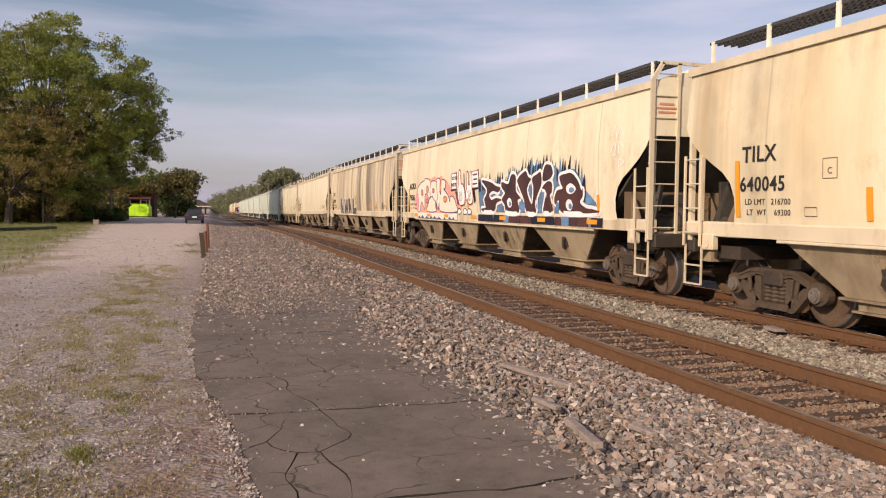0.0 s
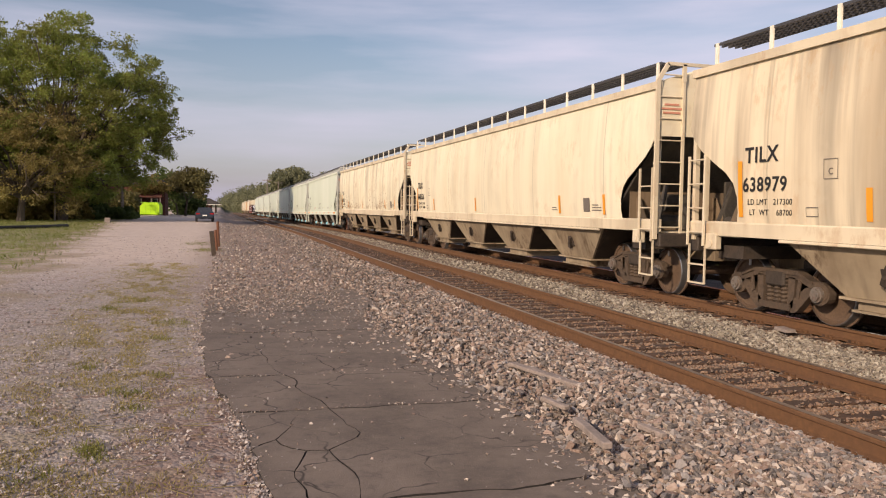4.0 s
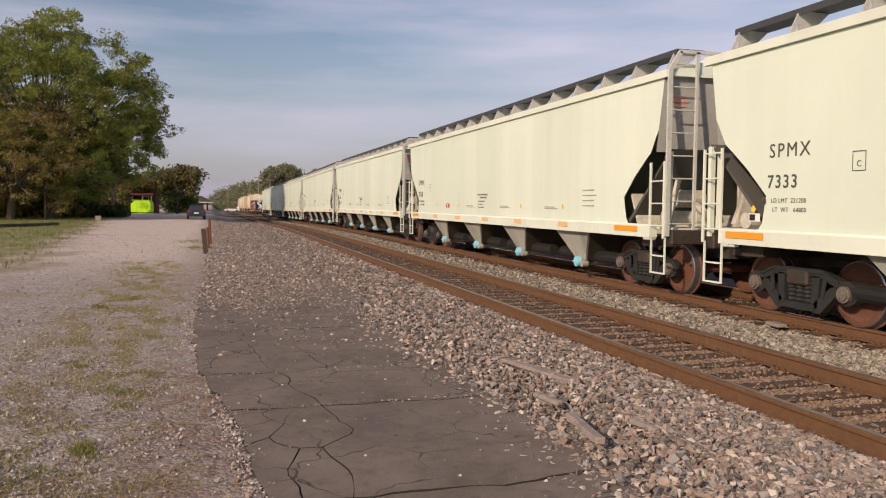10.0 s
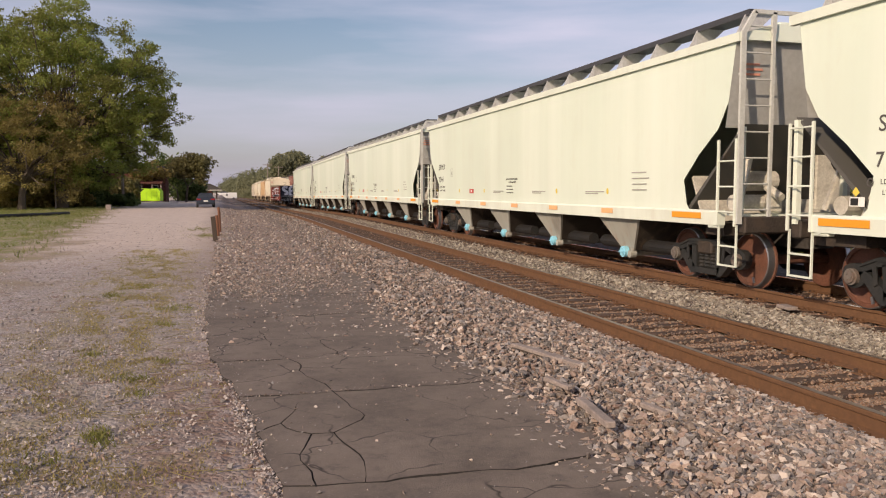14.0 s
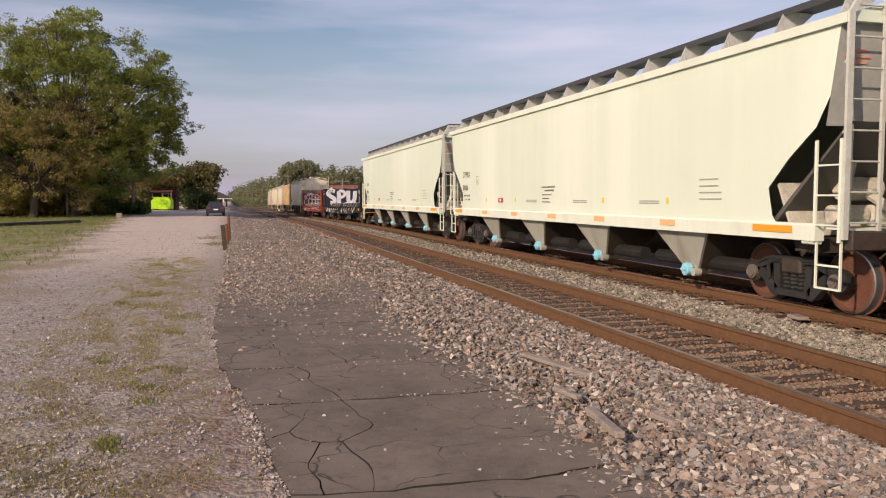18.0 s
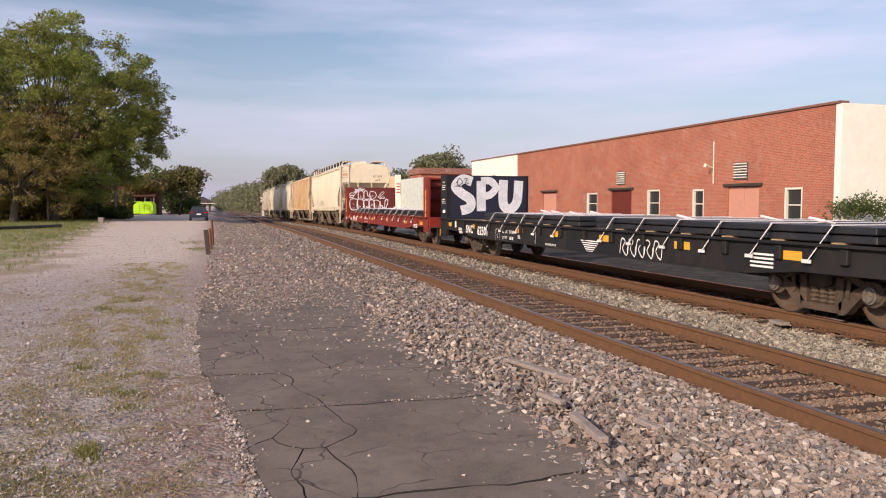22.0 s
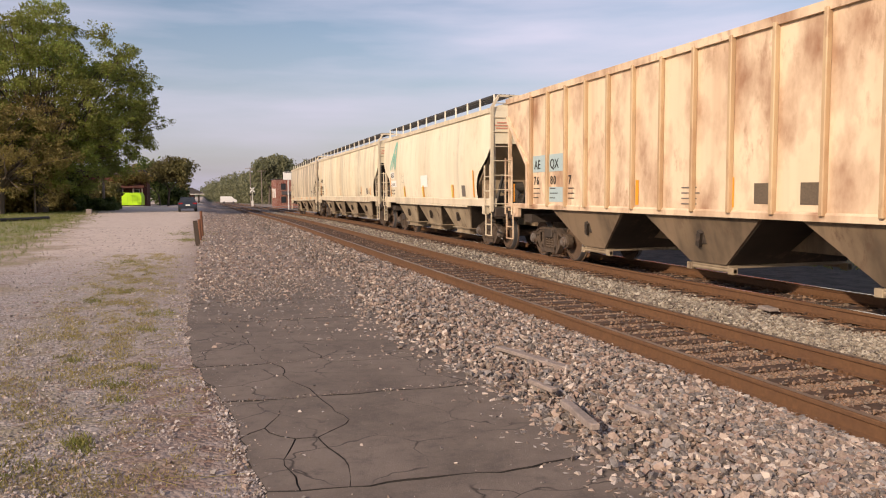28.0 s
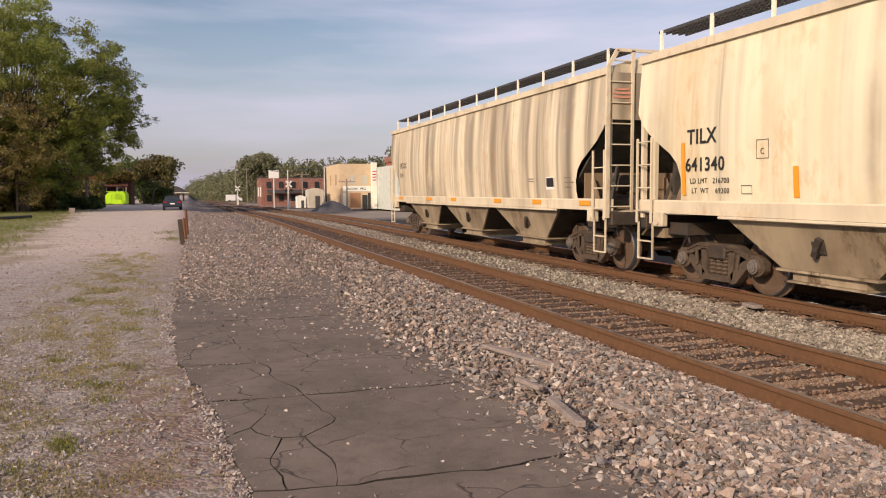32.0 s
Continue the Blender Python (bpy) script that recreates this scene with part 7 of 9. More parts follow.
    drops = [[(0.05, 0.85), (0.2, 1.0), (0.3, 0.88)], [(0.05, 1.0), (0.2, 1.15), (0.36, 0.98)], [(1.85, 0.9), (2.1, 1.2), (2.2, 1.15), (1.95, 0.9)], [(1.92, 0.78), (2.15, 0.9), (2.25, 0.82)]]
    painted("splash_drops", car, M["spray_white"], "white splash outlines", [lambda bm, p=p: stroke(bm, fe, p, 0.035, 5, True) for p in drops])
    painted("crown", car, M["spray_chalk"], "chalk-white sprayed crown", [lambda bm: patch(bm, fo, [(0.42, 1.05), (0.28, 1.2), (0.42, 1.25), (0.36, 1.40), (0.55, 1.36), (0.7, 1.45), (0.85, 1.38), (1.02, 1.40), (0.92, 1.25), (0.6, 1.22)])])


flat_marks()


# ---- buildings beyond the tracks ----
def brick_mat(name, color, mortar=(0.42, 0.33, 0.28), dirt=(0.2, 0.12, 0.1)):
    m, n, l, b = nodes_of(name, 0.88, 0, 0.25)
    v = coords(n, l, "Object", False)
    mp = n.new("ShaderNodeMapping")
    mp.inputs["Rotation"].default_value = (0, radians(90), radians(90))
    tex = n.new("ShaderNodeTexBrick")
    tex.inputs["Scale"].default_value = 1.0
    tex.inputs["Brick Width"].default_value, tex.inputs["Row Height"].default_value, tex.inputs["Mortar Size"].default_value = 0.21, 0.0725, 0.006
    tex.inputs["Color1"].default_value = (*color, 1)
    tex.inputs["Color2"].default_value = (*[c * 0.72 for c in color], 1)
    tex.inputs["Mortar"].default_value = (*mortar, 1)
    sep, comb = n.new("ShaderNodeSeparateXYZ"), n.new("ShaderNodeCombineXYZ")
    l.new(v, sep.inputs[0])
    l.new(times(n, l, sep.outputs["Y"], sep.outputs["X"], "ADD"), comb.inputs["X"])
    l.new(sep.outputs["Z"], comb.inputs["Y"])
    l.new(comb.outputs[0], tex.inputs["Vector"])
    blot = noise_node(n, l, v, 0.5, 6, 0.6)
    fine = noise_node(n, l, v, 9, 5, 0.6)
    c = mixed(n, l, times(n, l, ramp(n, l, blot, 0.45, 0.7), 0.55), tex.outputs["Color"], dirt)
    c = mixed(n, l, times(n, l, ramp(n, l, fine, 0.5, 0.75), 0.3), c, mortar)
    pale = noise_node(n, l, v, 1.1, 7, 0.7)
    c = mixed(n, l, times(n, l, ramp(n, l, pale, 0.54, 0.68), 0.35), c, mortar)
    l.new(c, b.inputs["Base Color"])
    bumped(n, l, b, tex.outputs["Fac"], -0.4, 0.01)
    return m


M["brick"] = brick_mat("red_brick", (0.42, 0.125, 0.072), (0.44, 0.30, 0.24), (0.25, 0.085, 0.06))
M["brick_dark"] = brick_mat("dark_red_brick", (0.26, 0.08, 0.055))
M["wall_white"] = plain("white_painted_masonry", (0.86, 0.84, 0.74), 0.8, 0, 0.05, 0.8, 0.1, (0.66, 0.58, 0.45), 0.25)
M["roof_dark"] = plain("dark_roofing", (0.06, 0.055, 0.055), 0.85, 0, 0.2)
M["pane"] = plain("dark_window_glass", (0.03, 0.035, 0.04), 0.12, 0, 0.1)
M["frame_white"] = plain("white_window_frame", (0.72, 0.70, 0.62), 0.6, 0, 0.06)
M["door_pink"] = plain("faded_pink_door_paint", (0.56, 0.27, 0.20), 0.7, 0, 0.1, 2, 0, (0.45, 0.24, 0.18), 0.4)
M["shed_tin"] = plain("pale_corrugated_metal", (0.56, 0.54, 0.47), 0.6, 0.1, 0.1, 2, 0, (0.4, 0.33, 0.25), 0.5)


def leaf_mat(name, c0, c1, c2):
    m, n, l, b = nodes_of(name, 0.6, 0, 0.3)
    cr = n.new("ShaderNodeValToRGB")
    cr.color_ramp.elements[0].color, cr.color_ramp.elements[1].color = (*c0, 1), (*c2, 1)
    e = cr.color_ramp.elements.new(0.5)
    e.color = (*c1, 1)
    v = position(n)
    broad = noise_node(n, l, v, 0.16, 3)
    l.new(times(n, l, times(n, l, random_island(n), 0.55), times(n, l, ramp(n, l, broad, 0.35, 0.65), 0.45), "ADD"), cr.inputs["Fac"])
    tr = n.new("ShaderNodeBsdfTranslucent")
    mix = n.new("ShaderNodeMixShader")
    mix.inputs[0].default_value = 0.42
    l.new(cr.outputs["Color"], b.inputs["Base Color"])
    l.new(cr.outputs["Color"], tr.inputs["Color"])
    l.new(b.outputs[0], mix.inputs[1])
    l.new(tr.outputs[0], mix.inputs[2])
    l.new(mix.outputs[0], n["Material Output"].inputs["Surface"])
    return m


M["leaf_oak"] = leaf_mat("spring_oak_leaves", (0.15, 0.135, 0.042), (0.22, 0.245, 0.06), (0.27, 0.37, 0.075))
# spring leaf colour, lightened to stand in for haze over distance
M["leaf_far"] = leaf_mat("haze_paled_far_leaves", (0.13, 0.145, 0.08), (0.20, 0.21, 0.12), (0.30, 0.29, 0.17))
M["leaf_green"] = leaf_mat("fresh_green_leaves", (0.045, 0.075, 0.02), (0.09, 0.125, 0.035), (0.14, 0.18, 0.055))
M["leaf_brown"] = leaf_mat("reddish_brown_buds", (0.15, 0.105, 0.04), (0.22, 0.17, 0.055), (0.28, 0.25, 0.075))
M["leaf_olive"] = leaf_mat("olive_new_leaves", (0.19, 0.14, 0.055), (0.26, 0.21, 0.075), (0.32, 0.29, 0.09))
M["leaf_dull"] = leaf_mat("dull_olive_leaves", (0.10, 0.085, 0.04), (0.15, 0.135, 0.055), (0.20, 0.19, 0.075))
M["bark"] = plain("grey_brown_bark", (0.10, 0.08, 0.065), 0.95, 0, 0.3, 6, 0.6)


def leaf_cloud(rng, centers, radii, per, size, squash=0.7):
    """Small leaf blades in clumps round the centres."""
    n = len(centers) * per
    d = rng.normal(size=(n, 3))
    d /= np.linalg.norm(d, axis=1)[:, None]
    r = rng.random(n) ** 0.45
    c = np.repeat(centers, per, 0) + d * (r * np.repeat(radii, per))[:, None] * (1, 1, squash)
    u = rng.normal(size=(n, 3))
    u /= np.linalg.norm(u, axis=1)[:, None]
    w = np.cross(u, rng.normal(size=(n, 3)))
    w /= np.linalg.norm(w, axis=1)[:, None] + 1e-9
    s = size * (0.6 + 0.8 * rng.random(n))[:, None]
    V = np.stack([c - u * s, c + w * s * 0.55, c + u * s, c - w * s * 0.55], 1)
    return V.reshape(-1, 3)


def crown_mesh(name, V):
    F = np.arange(len(V)).reshape(-1, 4)
    return mesh_arrays(name, V, F)


def limb_mesh(rng, base, height, spread, r0, forks, droop=0.0):
    """A tapered trunk that forks into limbs; returns the bmesh and the tips."""
    bm = bmesh.new()
    tips = []

    def grow(p, d, ln, r, depth):
        steps = 3
        for i in range(steps):
            q = p + d * (ln / steps)
            rod(bm, p, q, r * (1 - 0.25 * i / steps), 7 if depth < 2 else 5, r * (1 - 0.25 * (i + 1) / steps))
            p = q
            d = (d + Vector(rng.normal(size=3)) * 0.10 + Vector((0, 0, 0.05 - droop * depth))).normalized()
        r *= 0.74
        if depth >= forks:
            tips.append(p)
            return
        if depth > 1:
            tips.append(p)
        n = 3 if depth < 2 else int(rng.integers(2, 4))
        for i in range(n):
            a = rng.random() * math.tau
            out = Vector((math.cos(a), math.sin(a), 0)) * spread
            nd = (d * 0.8 + out * (0.55 + 0.5 * rng.random()) + Vector((0, 0, 0.18))).normalized()
            grow(p, nd, ln * (0.62 + 0.22 * rng.random()), r * (0.55 + 0.2 * rng.random()), depth + 1)
    grow(Vector(base), Vector((0, 0, 1)), height * 0.30, r0, 0)
    return bm, tips


def make_tree(x, y, height, spread, label, mat, seed, forks=4, per=70, clump=1.5, leaf=0.22, r0=0.4, droop=0.0, squash=0.7, category="tree", z=None, extra=0):
    rng = np.random.default_rng(seed)
    t = thing("tree", pose(x, y, (float(ground_z(x, y)) if z is None else z) - 0.1), label, category)
    bm, tips = limb_mesh(rng, (0, 0, 0), height, spread, r0, forks, droop)
    zmax = max(p.z for p in tips)
    k = height / (zmax + clump * 0.5)
    bmesh.ops.scale(bm, vec=(k, k, k), verts=bm.verts[:])
    tips = np.array([[c * k for c in p] for p in tips])
    part("trunk", bm, M["bark"], t, flat=False)
    if extra:
        more = tips[rng.integers(0, len(tips), extra)] * (1, 1, 0.92) + rng.normal(size=(extra, 3)) * clump * 0.8
        tips = np.concatenate([tips, more])
    rad = clump * (0.6 + 0.7 * rng.random(len(tips)))
    mesh_part("crown", crown_mesh("crown", leaf_cloud(rng, tips, rad, per, leaf, squash)), mat, t)
    return t


def wall_with_holes(bm, y0, y1, z0, z1, x0, x1, holes):
    """A wall along y between x0 and x1, with rectangular openings (ya, yb, za, zb)."""
    ys = sorted({y0, y1, *[h[0] for h in holes], *[h[1] for h in holes]})
    zs = sorted({z0, z1, *[h[2] for h in holes], *[h[3] for h in holes]})
    for a, b in zip(ys, ys[1:]):
        for c, d in zip(zs, zs[1:]):
            my, mz = (a + b) / 2, (c + d) / 2
            if any(h[0] < my < h[1] and h[2] < mz < h[3] for h in holes):
                continue
            box(bm, ((x0 + x1) / 2, my, mz), (x1 - x0, b - a, d - c))
    bmesh.ops.remove_doubles(bm, verts=bm.verts[:], dist=0.0005)


WALL_X = 25.0


def make_window(parent, x, ya, yb, za, zb, bars=1, mat=None):
    f = mat or M["frame_white"]
    w = 0.11
    bm = bmesh.new()
    for y in (ya + w / 2, yb - w / 2):
        box(bm, (x - 0.02, y, (za + zb) / 2), (0.14, w, zb - za))
    for z in (za + w / 2, zb - w / 2):
        box(bm, (x - 0.02, (ya + yb) / 2, z), (0.136, yb - ya - 2 * w, w))
    win = part("window", bm, f, parent, "window in a painted frame")
    for i in range(bars):
        z = za + (zb - za) * (i + 1) / (bars + 1)
        bm = bmesh.new()
        box(bm, (x, (ya + yb) / 2, z), (0.06, yb - ya - 2 * w, 0.05))
        part("glazing_bar", bm, f, win)
    bm = bmesh.new()
    box(bm, (x + 0.05, (ya + yb) / 2, (za + zb) / 2), (0.02, yb - ya - 0.1, zb - za - 0.1))
    part("pane", bm, M["pane"], win, "dark reflecting glass")
    return win


M["coping"] = plain("brown_tile_coping", (0.20, 0.10, 0.075), 0.85, 0, 0.25, 4, 0.2)


def brick_warehouse():
    g = -0.75
    b = thing("brick_warehouse", pose(0, 0, 0), "long red brick warehouse with white painted end", "building")
    holes = [(28.25, 29.4, 0.8, 2.42), (31.1, 33.45, g, 2.52), (35.45, 36.5, 0.85, 2.45), (39.7, 41.1, 0.9, 2.5), (42.9, 45.5, g, 2.5), (47.4, 49.0, 0.9, 2.4), (54.0, 56.5, g, 2.5)]
    bm = bmesh.new()
    wall_with_holes(bm, 26.45, 61.9, g, 5.86, WALL_X, WALL_X + 0.35, holes)
    part("wall", bm, M["brick"], b, "weathered red brick wall")
    for h in holes:
        if h[2] > 0:
            make_window(b, WALL_X + 0.12, *h, bars=1)
    for ya, yb in ((31.1, 33.45), (42.9, 45.5), (54.0, 56.5)):
        mid = (ya + yb) / 2
        for a, c in ((ya, mid - 0.01), (mid + 0.01, yb)):
            bm = bmesh.new()
            box(bm, (WALL_X + 0.12, (a + c) / 2, (g + 2.5) / 2), (0.06, c - a, 2.5 - g))
            for z in (0.3, 1.2, 2.1):
                box(bm, (WALL_X + 0.085, (a + c) / 2, z), (0.02, c - a - 0.2, 0.08))
            part("loading_door", bm, M["dark_red"] if ya == 42.9 else M["door_pink"], b, "dull red loading door leaf" if ya == 42.9 else "faded pink loading door leaf")
        bm = bmesh.new()
        box(bm, (WALL_X - 0.05, mid, 2.6), (0.14, yb - ya + 0.5, 0.14))
        part("lintel", bm, M["steel_dark"], b, "dark rusty lintel")
    for vy in (32.45, 44.2):
        vent_holes = bmesh.new()
        box(vent_holes, (WALL_X - 0.01, vy, 3.28), (0.06, 1.05, 0.86))
        v = part("vent", vent_holes, M["roof_dark"], b, "dark louvred vent")
        for i in range(6):
            bm = bmesh.new()
            box(bm, (0, 0, 0), (0.08, 0.98, 0.05), pose(0, 0, 0, 0, 30, 0))
            part("louvre", bm, M["frame_white"], v, at=pose(WALL_X - 0.05, vy, 2.95 + i * 0.135))
    # white gable end facing down the line, and the white bay at the far end
    bm = bmesh.new()
    box(bm, (WALL_X + 20.2, 26.28, (g + 5.85) / 2), (40.4, 0.34, 5.85 - g))
    part("end_wall", bm, M["wall_white"], b, "white painted masonry end wall")
    bm = bmesh.new()
    h2 = [(63.2, 64.4, g, 2.4), (66.4, 69.2, g, 2.5), (71.2, 72.4, g, 2.4), (67.4, 68.3, 3.2, 4.3)]
    wall_with_holes(bm, 62.0, 74.2, g, 5.86, WALL_X - 0.03, WALL_X + 0.35, h2)
    part("white_bay", bm, M["wall_white"], b, "white painted front bay")
    for h in h2:
        bm = bmesh.new()
        box(bm, (WALL_X + 0.2, (h[0] + h[1]) / 2, (h[2] + h[3]) / 2), (0.05, h[1] - h[0], h[3] - h[2]))
        part("dark_opening", bm, M["pane"], b, "dark doorway")
    bm = bmesh.new()
    box(bm, (WALL_X + 20, 74.05, (g + 5.5) / 2), (39.5, 0.3, 5.5 - g))
    box(bm, (WALL_X + 40.2, 50, (g + 5.5) / 2), (0.3, 48, 5.5 - g))
    part("back_wall", bm, M["brick"], b)
    bm = bmesh.new()
    box(bm, (WALL_X + 20.1, 50.2, 5.5), (40.0, 47.6, 0.2))
    part("roof", bm, M["roof_dark"], b, "flat dark roof")
    bm = bmesh.new()
    box(bm, (WALL_X + 0.17, 50.3, 5.91), (0.5, 48.2, 0.10))
    part("coping", bm, M["coping"], b, "brown tile coping")
    bm = bmesh.new()
    rod(bm, (WALL_X - 0.05, 34.6, 2.7), (WALL_X - 0.05, 34.6, 4.9), 0.03, 6)
    rod(bm, (WALL_X - 0.05, 34.6, 3.5), (WALL_X - 0.5, 34.6, 3.7), 0.03, 6)
    rod(bm, (WALL_X - 0.5, 34.6, 3.72), (WALL_X - 0.6, 34.6, 3.55), 0.07, 8)
    part("wall_lamp", bm, M["frame_white"], b, "small wall lamp on a conduit")
    return b


brick_warehouse()

# ---- old pavement ----


def asphalt_mat():
    m, n, l, b = nodes_of("cracked_old_asphalt", 0.92, 0, 0.25)
    v = position(n)
    broad, mid, fine = noise_node(n, l, v, 1.1, 5, 0.6), noise_node(n, l, v, 6, 6, 0.7), noise_node(n, l, v, 70, 4, 0.7)
    c = mixed(n, l, ramp(n, l, broad, 0.35, 0.65), (0.124, 0.102, 0.086), (0.19, 0.156, 0.131))
    c = mixed(n, l, times(n, l, ramp(n, l, mid, 0.5, 0.7), 0.5), c, (0.20, 0.16, 0.135))
    c = mixed(n, l, times(n, l, ramp(n, l, mid, 0.48, 0.32), 0.5), c, (0.08, 0.068, 0.062))
    c = mixed(n, l, times(n, l, ramp(n, l, fine, 0.55, 0.7), 0.6), c, (0.24, 0.20, 0.175))
    # hairline cracks
    vo = n.new("ShaderNodeTexVoronoi")
    vo.feature = "DISTANCE_TO_EDGE"
    vo.inputs["Scale"].default_value = 1.3
    wv = n.new("ShaderNodeVectorMath")
    sc = n.new("ShaderNodeVectorMath")
    sc.operation = "SCALE"
    sc.inputs["Scale"].default_value = 0.35
    nz = n.new("ShaderNodeTexNoise")
    nz.inputs["Scale"].default_value = 3.0
    l.new(v, nz.inputs["Vector"])
    l.new(nz.outputs["Color"], sc.inputs[0])
    l.new(v, wv.inputs[0])
    l.new(sc.outputs[0], wv.inputs[1])
    l.new(wv.outputs[0], vo.inputs["Vector"])
    hair = times(n, l, ramp(n, l, vo.outputs["Distance"], 0.014, 0.002), ramp(n, l, broad, 0.44, 0.54))
    c = mixed(n, l, times(n, l, hair, 0.8), c, (0.03, 0.026, 0.024))
    l.new(c, b.inputs["Base Color"])
    bumped(n, l, b, times(n, l, times(n, l, fine, 0.5), times(n, l, mid, 0.8), "ADD"), 0.5, 0.012)
    return m


M["asphalt"] = asphalt_mat()
M["asphalt_base"] = plain("dark_crack_filling", (0.03, 0.026, 0.024), 0.95, 0, 0.3, 8, 0.4)


def jag(a, b):
    """Points between a and b, pushed sideways a little, the same for both neighbours."""
    a, b = Vector(a), Vector(b)
    flip = (a.x, a.y) > (b.x, b.y)
    p, q = (b, a) if flip else (a, b)
    n = max(1, int((q - p).length / 0.11))
    side = Vector((-(q - p).y, (q - p).x)).normalized()
    pts = []
    for i in range(n):
        t = i / n
        c = p + (q - p) * t
        if i:
            c += side * (0.075 * noise.noise(Vector((c.x * 2.2, c.y * 2.2, 0.3))) + 0.028 * noise.noise(Vector((c.x * 9, c.y * 9, 0.7))))
        pts.append(c)
    if flip:
        pts = [q] + pts[1:][::-1]
    return pts


def old_pavement():
    top = thing("pavement", pose(0, 0, 0), "patch of cracked grey asphalt half covered by spilt stone", "pavement", kind="structure")
    L = {"a": (-0.25, 14.9), "b": (2.6, 15.9), "c": (-0.28, 12.72), "d": (2.7, 12.8), "e": (-0.27, 10.85), "f": (0.16, 10.78), "g": (0.93, 10.73), "h": (2.7, 10.7),
         "i": (0.39, 9.75), "j": (0.45, 9.07), "k": (0.61, 7.97), "l": (0.96, 9.66), "m": (1.03, 8.73), "n": (1.13, 8.07), "o": (-0.10, 8.0), "p": (2.8, 8.2),
         "q": (0.79, 6.96), "r": (0.88, 6.53), "s": (0.09, 6.59), "t": (2.9, 6.45), "u": (0.70, 6.52), "v": (0.51, 6.05), "w": (0.38, 5.75), "x": (0.19, 5.55),
         "y": (1.0, 5.9), "z": (0.88, 5.57), "A": (0.73, 5.41), "B": (0.57, 5.43), "C": (0.45, 5.02), "D": (0.49, 4.45), "E": (0.83, 4.9), "F": (0.78, 4.42), "G": (0.30, 4.5),
         "H": (1.6, 4.40), "I": (2.9, 4.45), "J": (0.55, -2.6), "K": (2.9, -2.6), "N": (0.03, 7.2), "O": (-0.2, 9.3)}
    for ring in ("abdc", "cdhgfe", "efijkoO", "fglmnkji", "ghpnml", "okqrusN", "knptrq", "suvwx", "uryzABwv", "xwBCDG", "BAEFDC", "rtIHFEAzy", "GDFHIKJ"):
        pts = []
        for a, b in zip(ring, ring[1:] + ring[0]):
            pts += jag(L[a], L[b])
        c = sum(pts, Vector((0, 0))) / len(pts)
        turn = sum(p.x * q.y - q.x * p.y for p, q in zip(pts, pts[1:] + pts[:1]))
        inset = []
        for i, p in enumerate(pts):
            d = (pts[(i + 1) % len(pts)] - pts[i - 1]).normalized()
            nrm = Vector((-d.y, d.x)) * (1 if turn > 0 else -1)
            wide = 0.006 + (0.011 if p.y < 9 else 0.010) * abs(nrm.y) ** 2
            inset.append(p + nrm * wide * max(0.2, 0.7 + 0.9 * noise.noise(Vector((p.x * 2.3, p.y * 2.3, 1.0)))))
        bm = bmesh.new()
        dz = 0.004 * noise.noise(Vector((c.x * 3, c.y * 3, 5)))
        prism(bm, [(p.x, p.y) for p in inset], -0.135, -0.094 + dz, "z")
        for q in bm.faces:
            q.material_index = 0 if len(q.verts) > 4 else 1
        bmesh.ops.triangulate(bm, faces=[f for f in bm.faces if len(f.verts) > 4])
        slab = part("asphalt_slab", bm, M["asphalt"], top)
        slab.data.materials.append(M["asphalt_base"])
    bm = bmesh.new()
    prism(bm, [(-0.2, 14.7), (2.5, 15.6), (2.8, 13.0), (2.8, -2.4), (0.6, -2.4), (0.25, 5.0), (0.05, 7.2), (-0.15, 9.0)], -0.16, -0.111, "z")
    part("crack_bed", bm, M["asphalt_base"], top)
    rng = np.random.default_rng(31)
    p = np.stack([rng.uniform(0.0, 2.6, 900), rng.uniform(3.6, 14, 900)], -1)
    s = 0.004 + 0.015 * rng.random(900) ** 3
    for q in range(260):
        # grit caught in the cross cracks
        p[q] = (rng.uniform(0.1, 2.2), (7.97, 6.56, 10.75)[q % 3] + rng.normal() * 0.03)
        s[q] = 0.006 + 0.008 * rng.random()
    stones("loose_chips", np.c_[p, -0.094 + s * 0.4], s, M["ballast"], "scattered pale stone chips on the asphalt", 32)


old_pavement()

M["old_wood"] = plain("silvered_old_wood", (0.27, 0.225, 0.20), 0.9, 0, 0.25, 6, 0.5, (0.14, 0.115, 0.10), 0.6)
M["dark_wood"] = plain("dark_creosoted_wood", (0.06, 0.045, 0.035), 0.9, 0, 0.3, 5, 0.4)
M["rust_post"] = plain("rusty_post_steel", (0.16, 0.07, 0.04), 0.85, 0.1, 0.3, 5, 0.2)


def plank(a, b, w, h, z, label, tilt=0):
    a, b = Vector((*a, z)), Vector((*b, z + tilt))
    bm = bmesh.new()
    d = b - a
    box(bm, (0, 0, 0), (w, d.length, h), bevel=0.008)
    bmesh.ops.subdivide_edges(bm, edges=[e for e in bm.edges if e.calc_length() > 0.3], cuts=5)
    for v in bm.verts:
        v.co += Vector((noise.noise(v.co * 6), 0, noise.noise(v.co * 5 + Vector((3, 0, 0))))) * 0.008
    m = Matrix.Translation((a + b) / 2) @ d.to_track_quat("Y", "Z").to_matrix().to_4x4()
    return tagged(part("plank", bm, M["old_wood"], None, at=m), label, "plank")


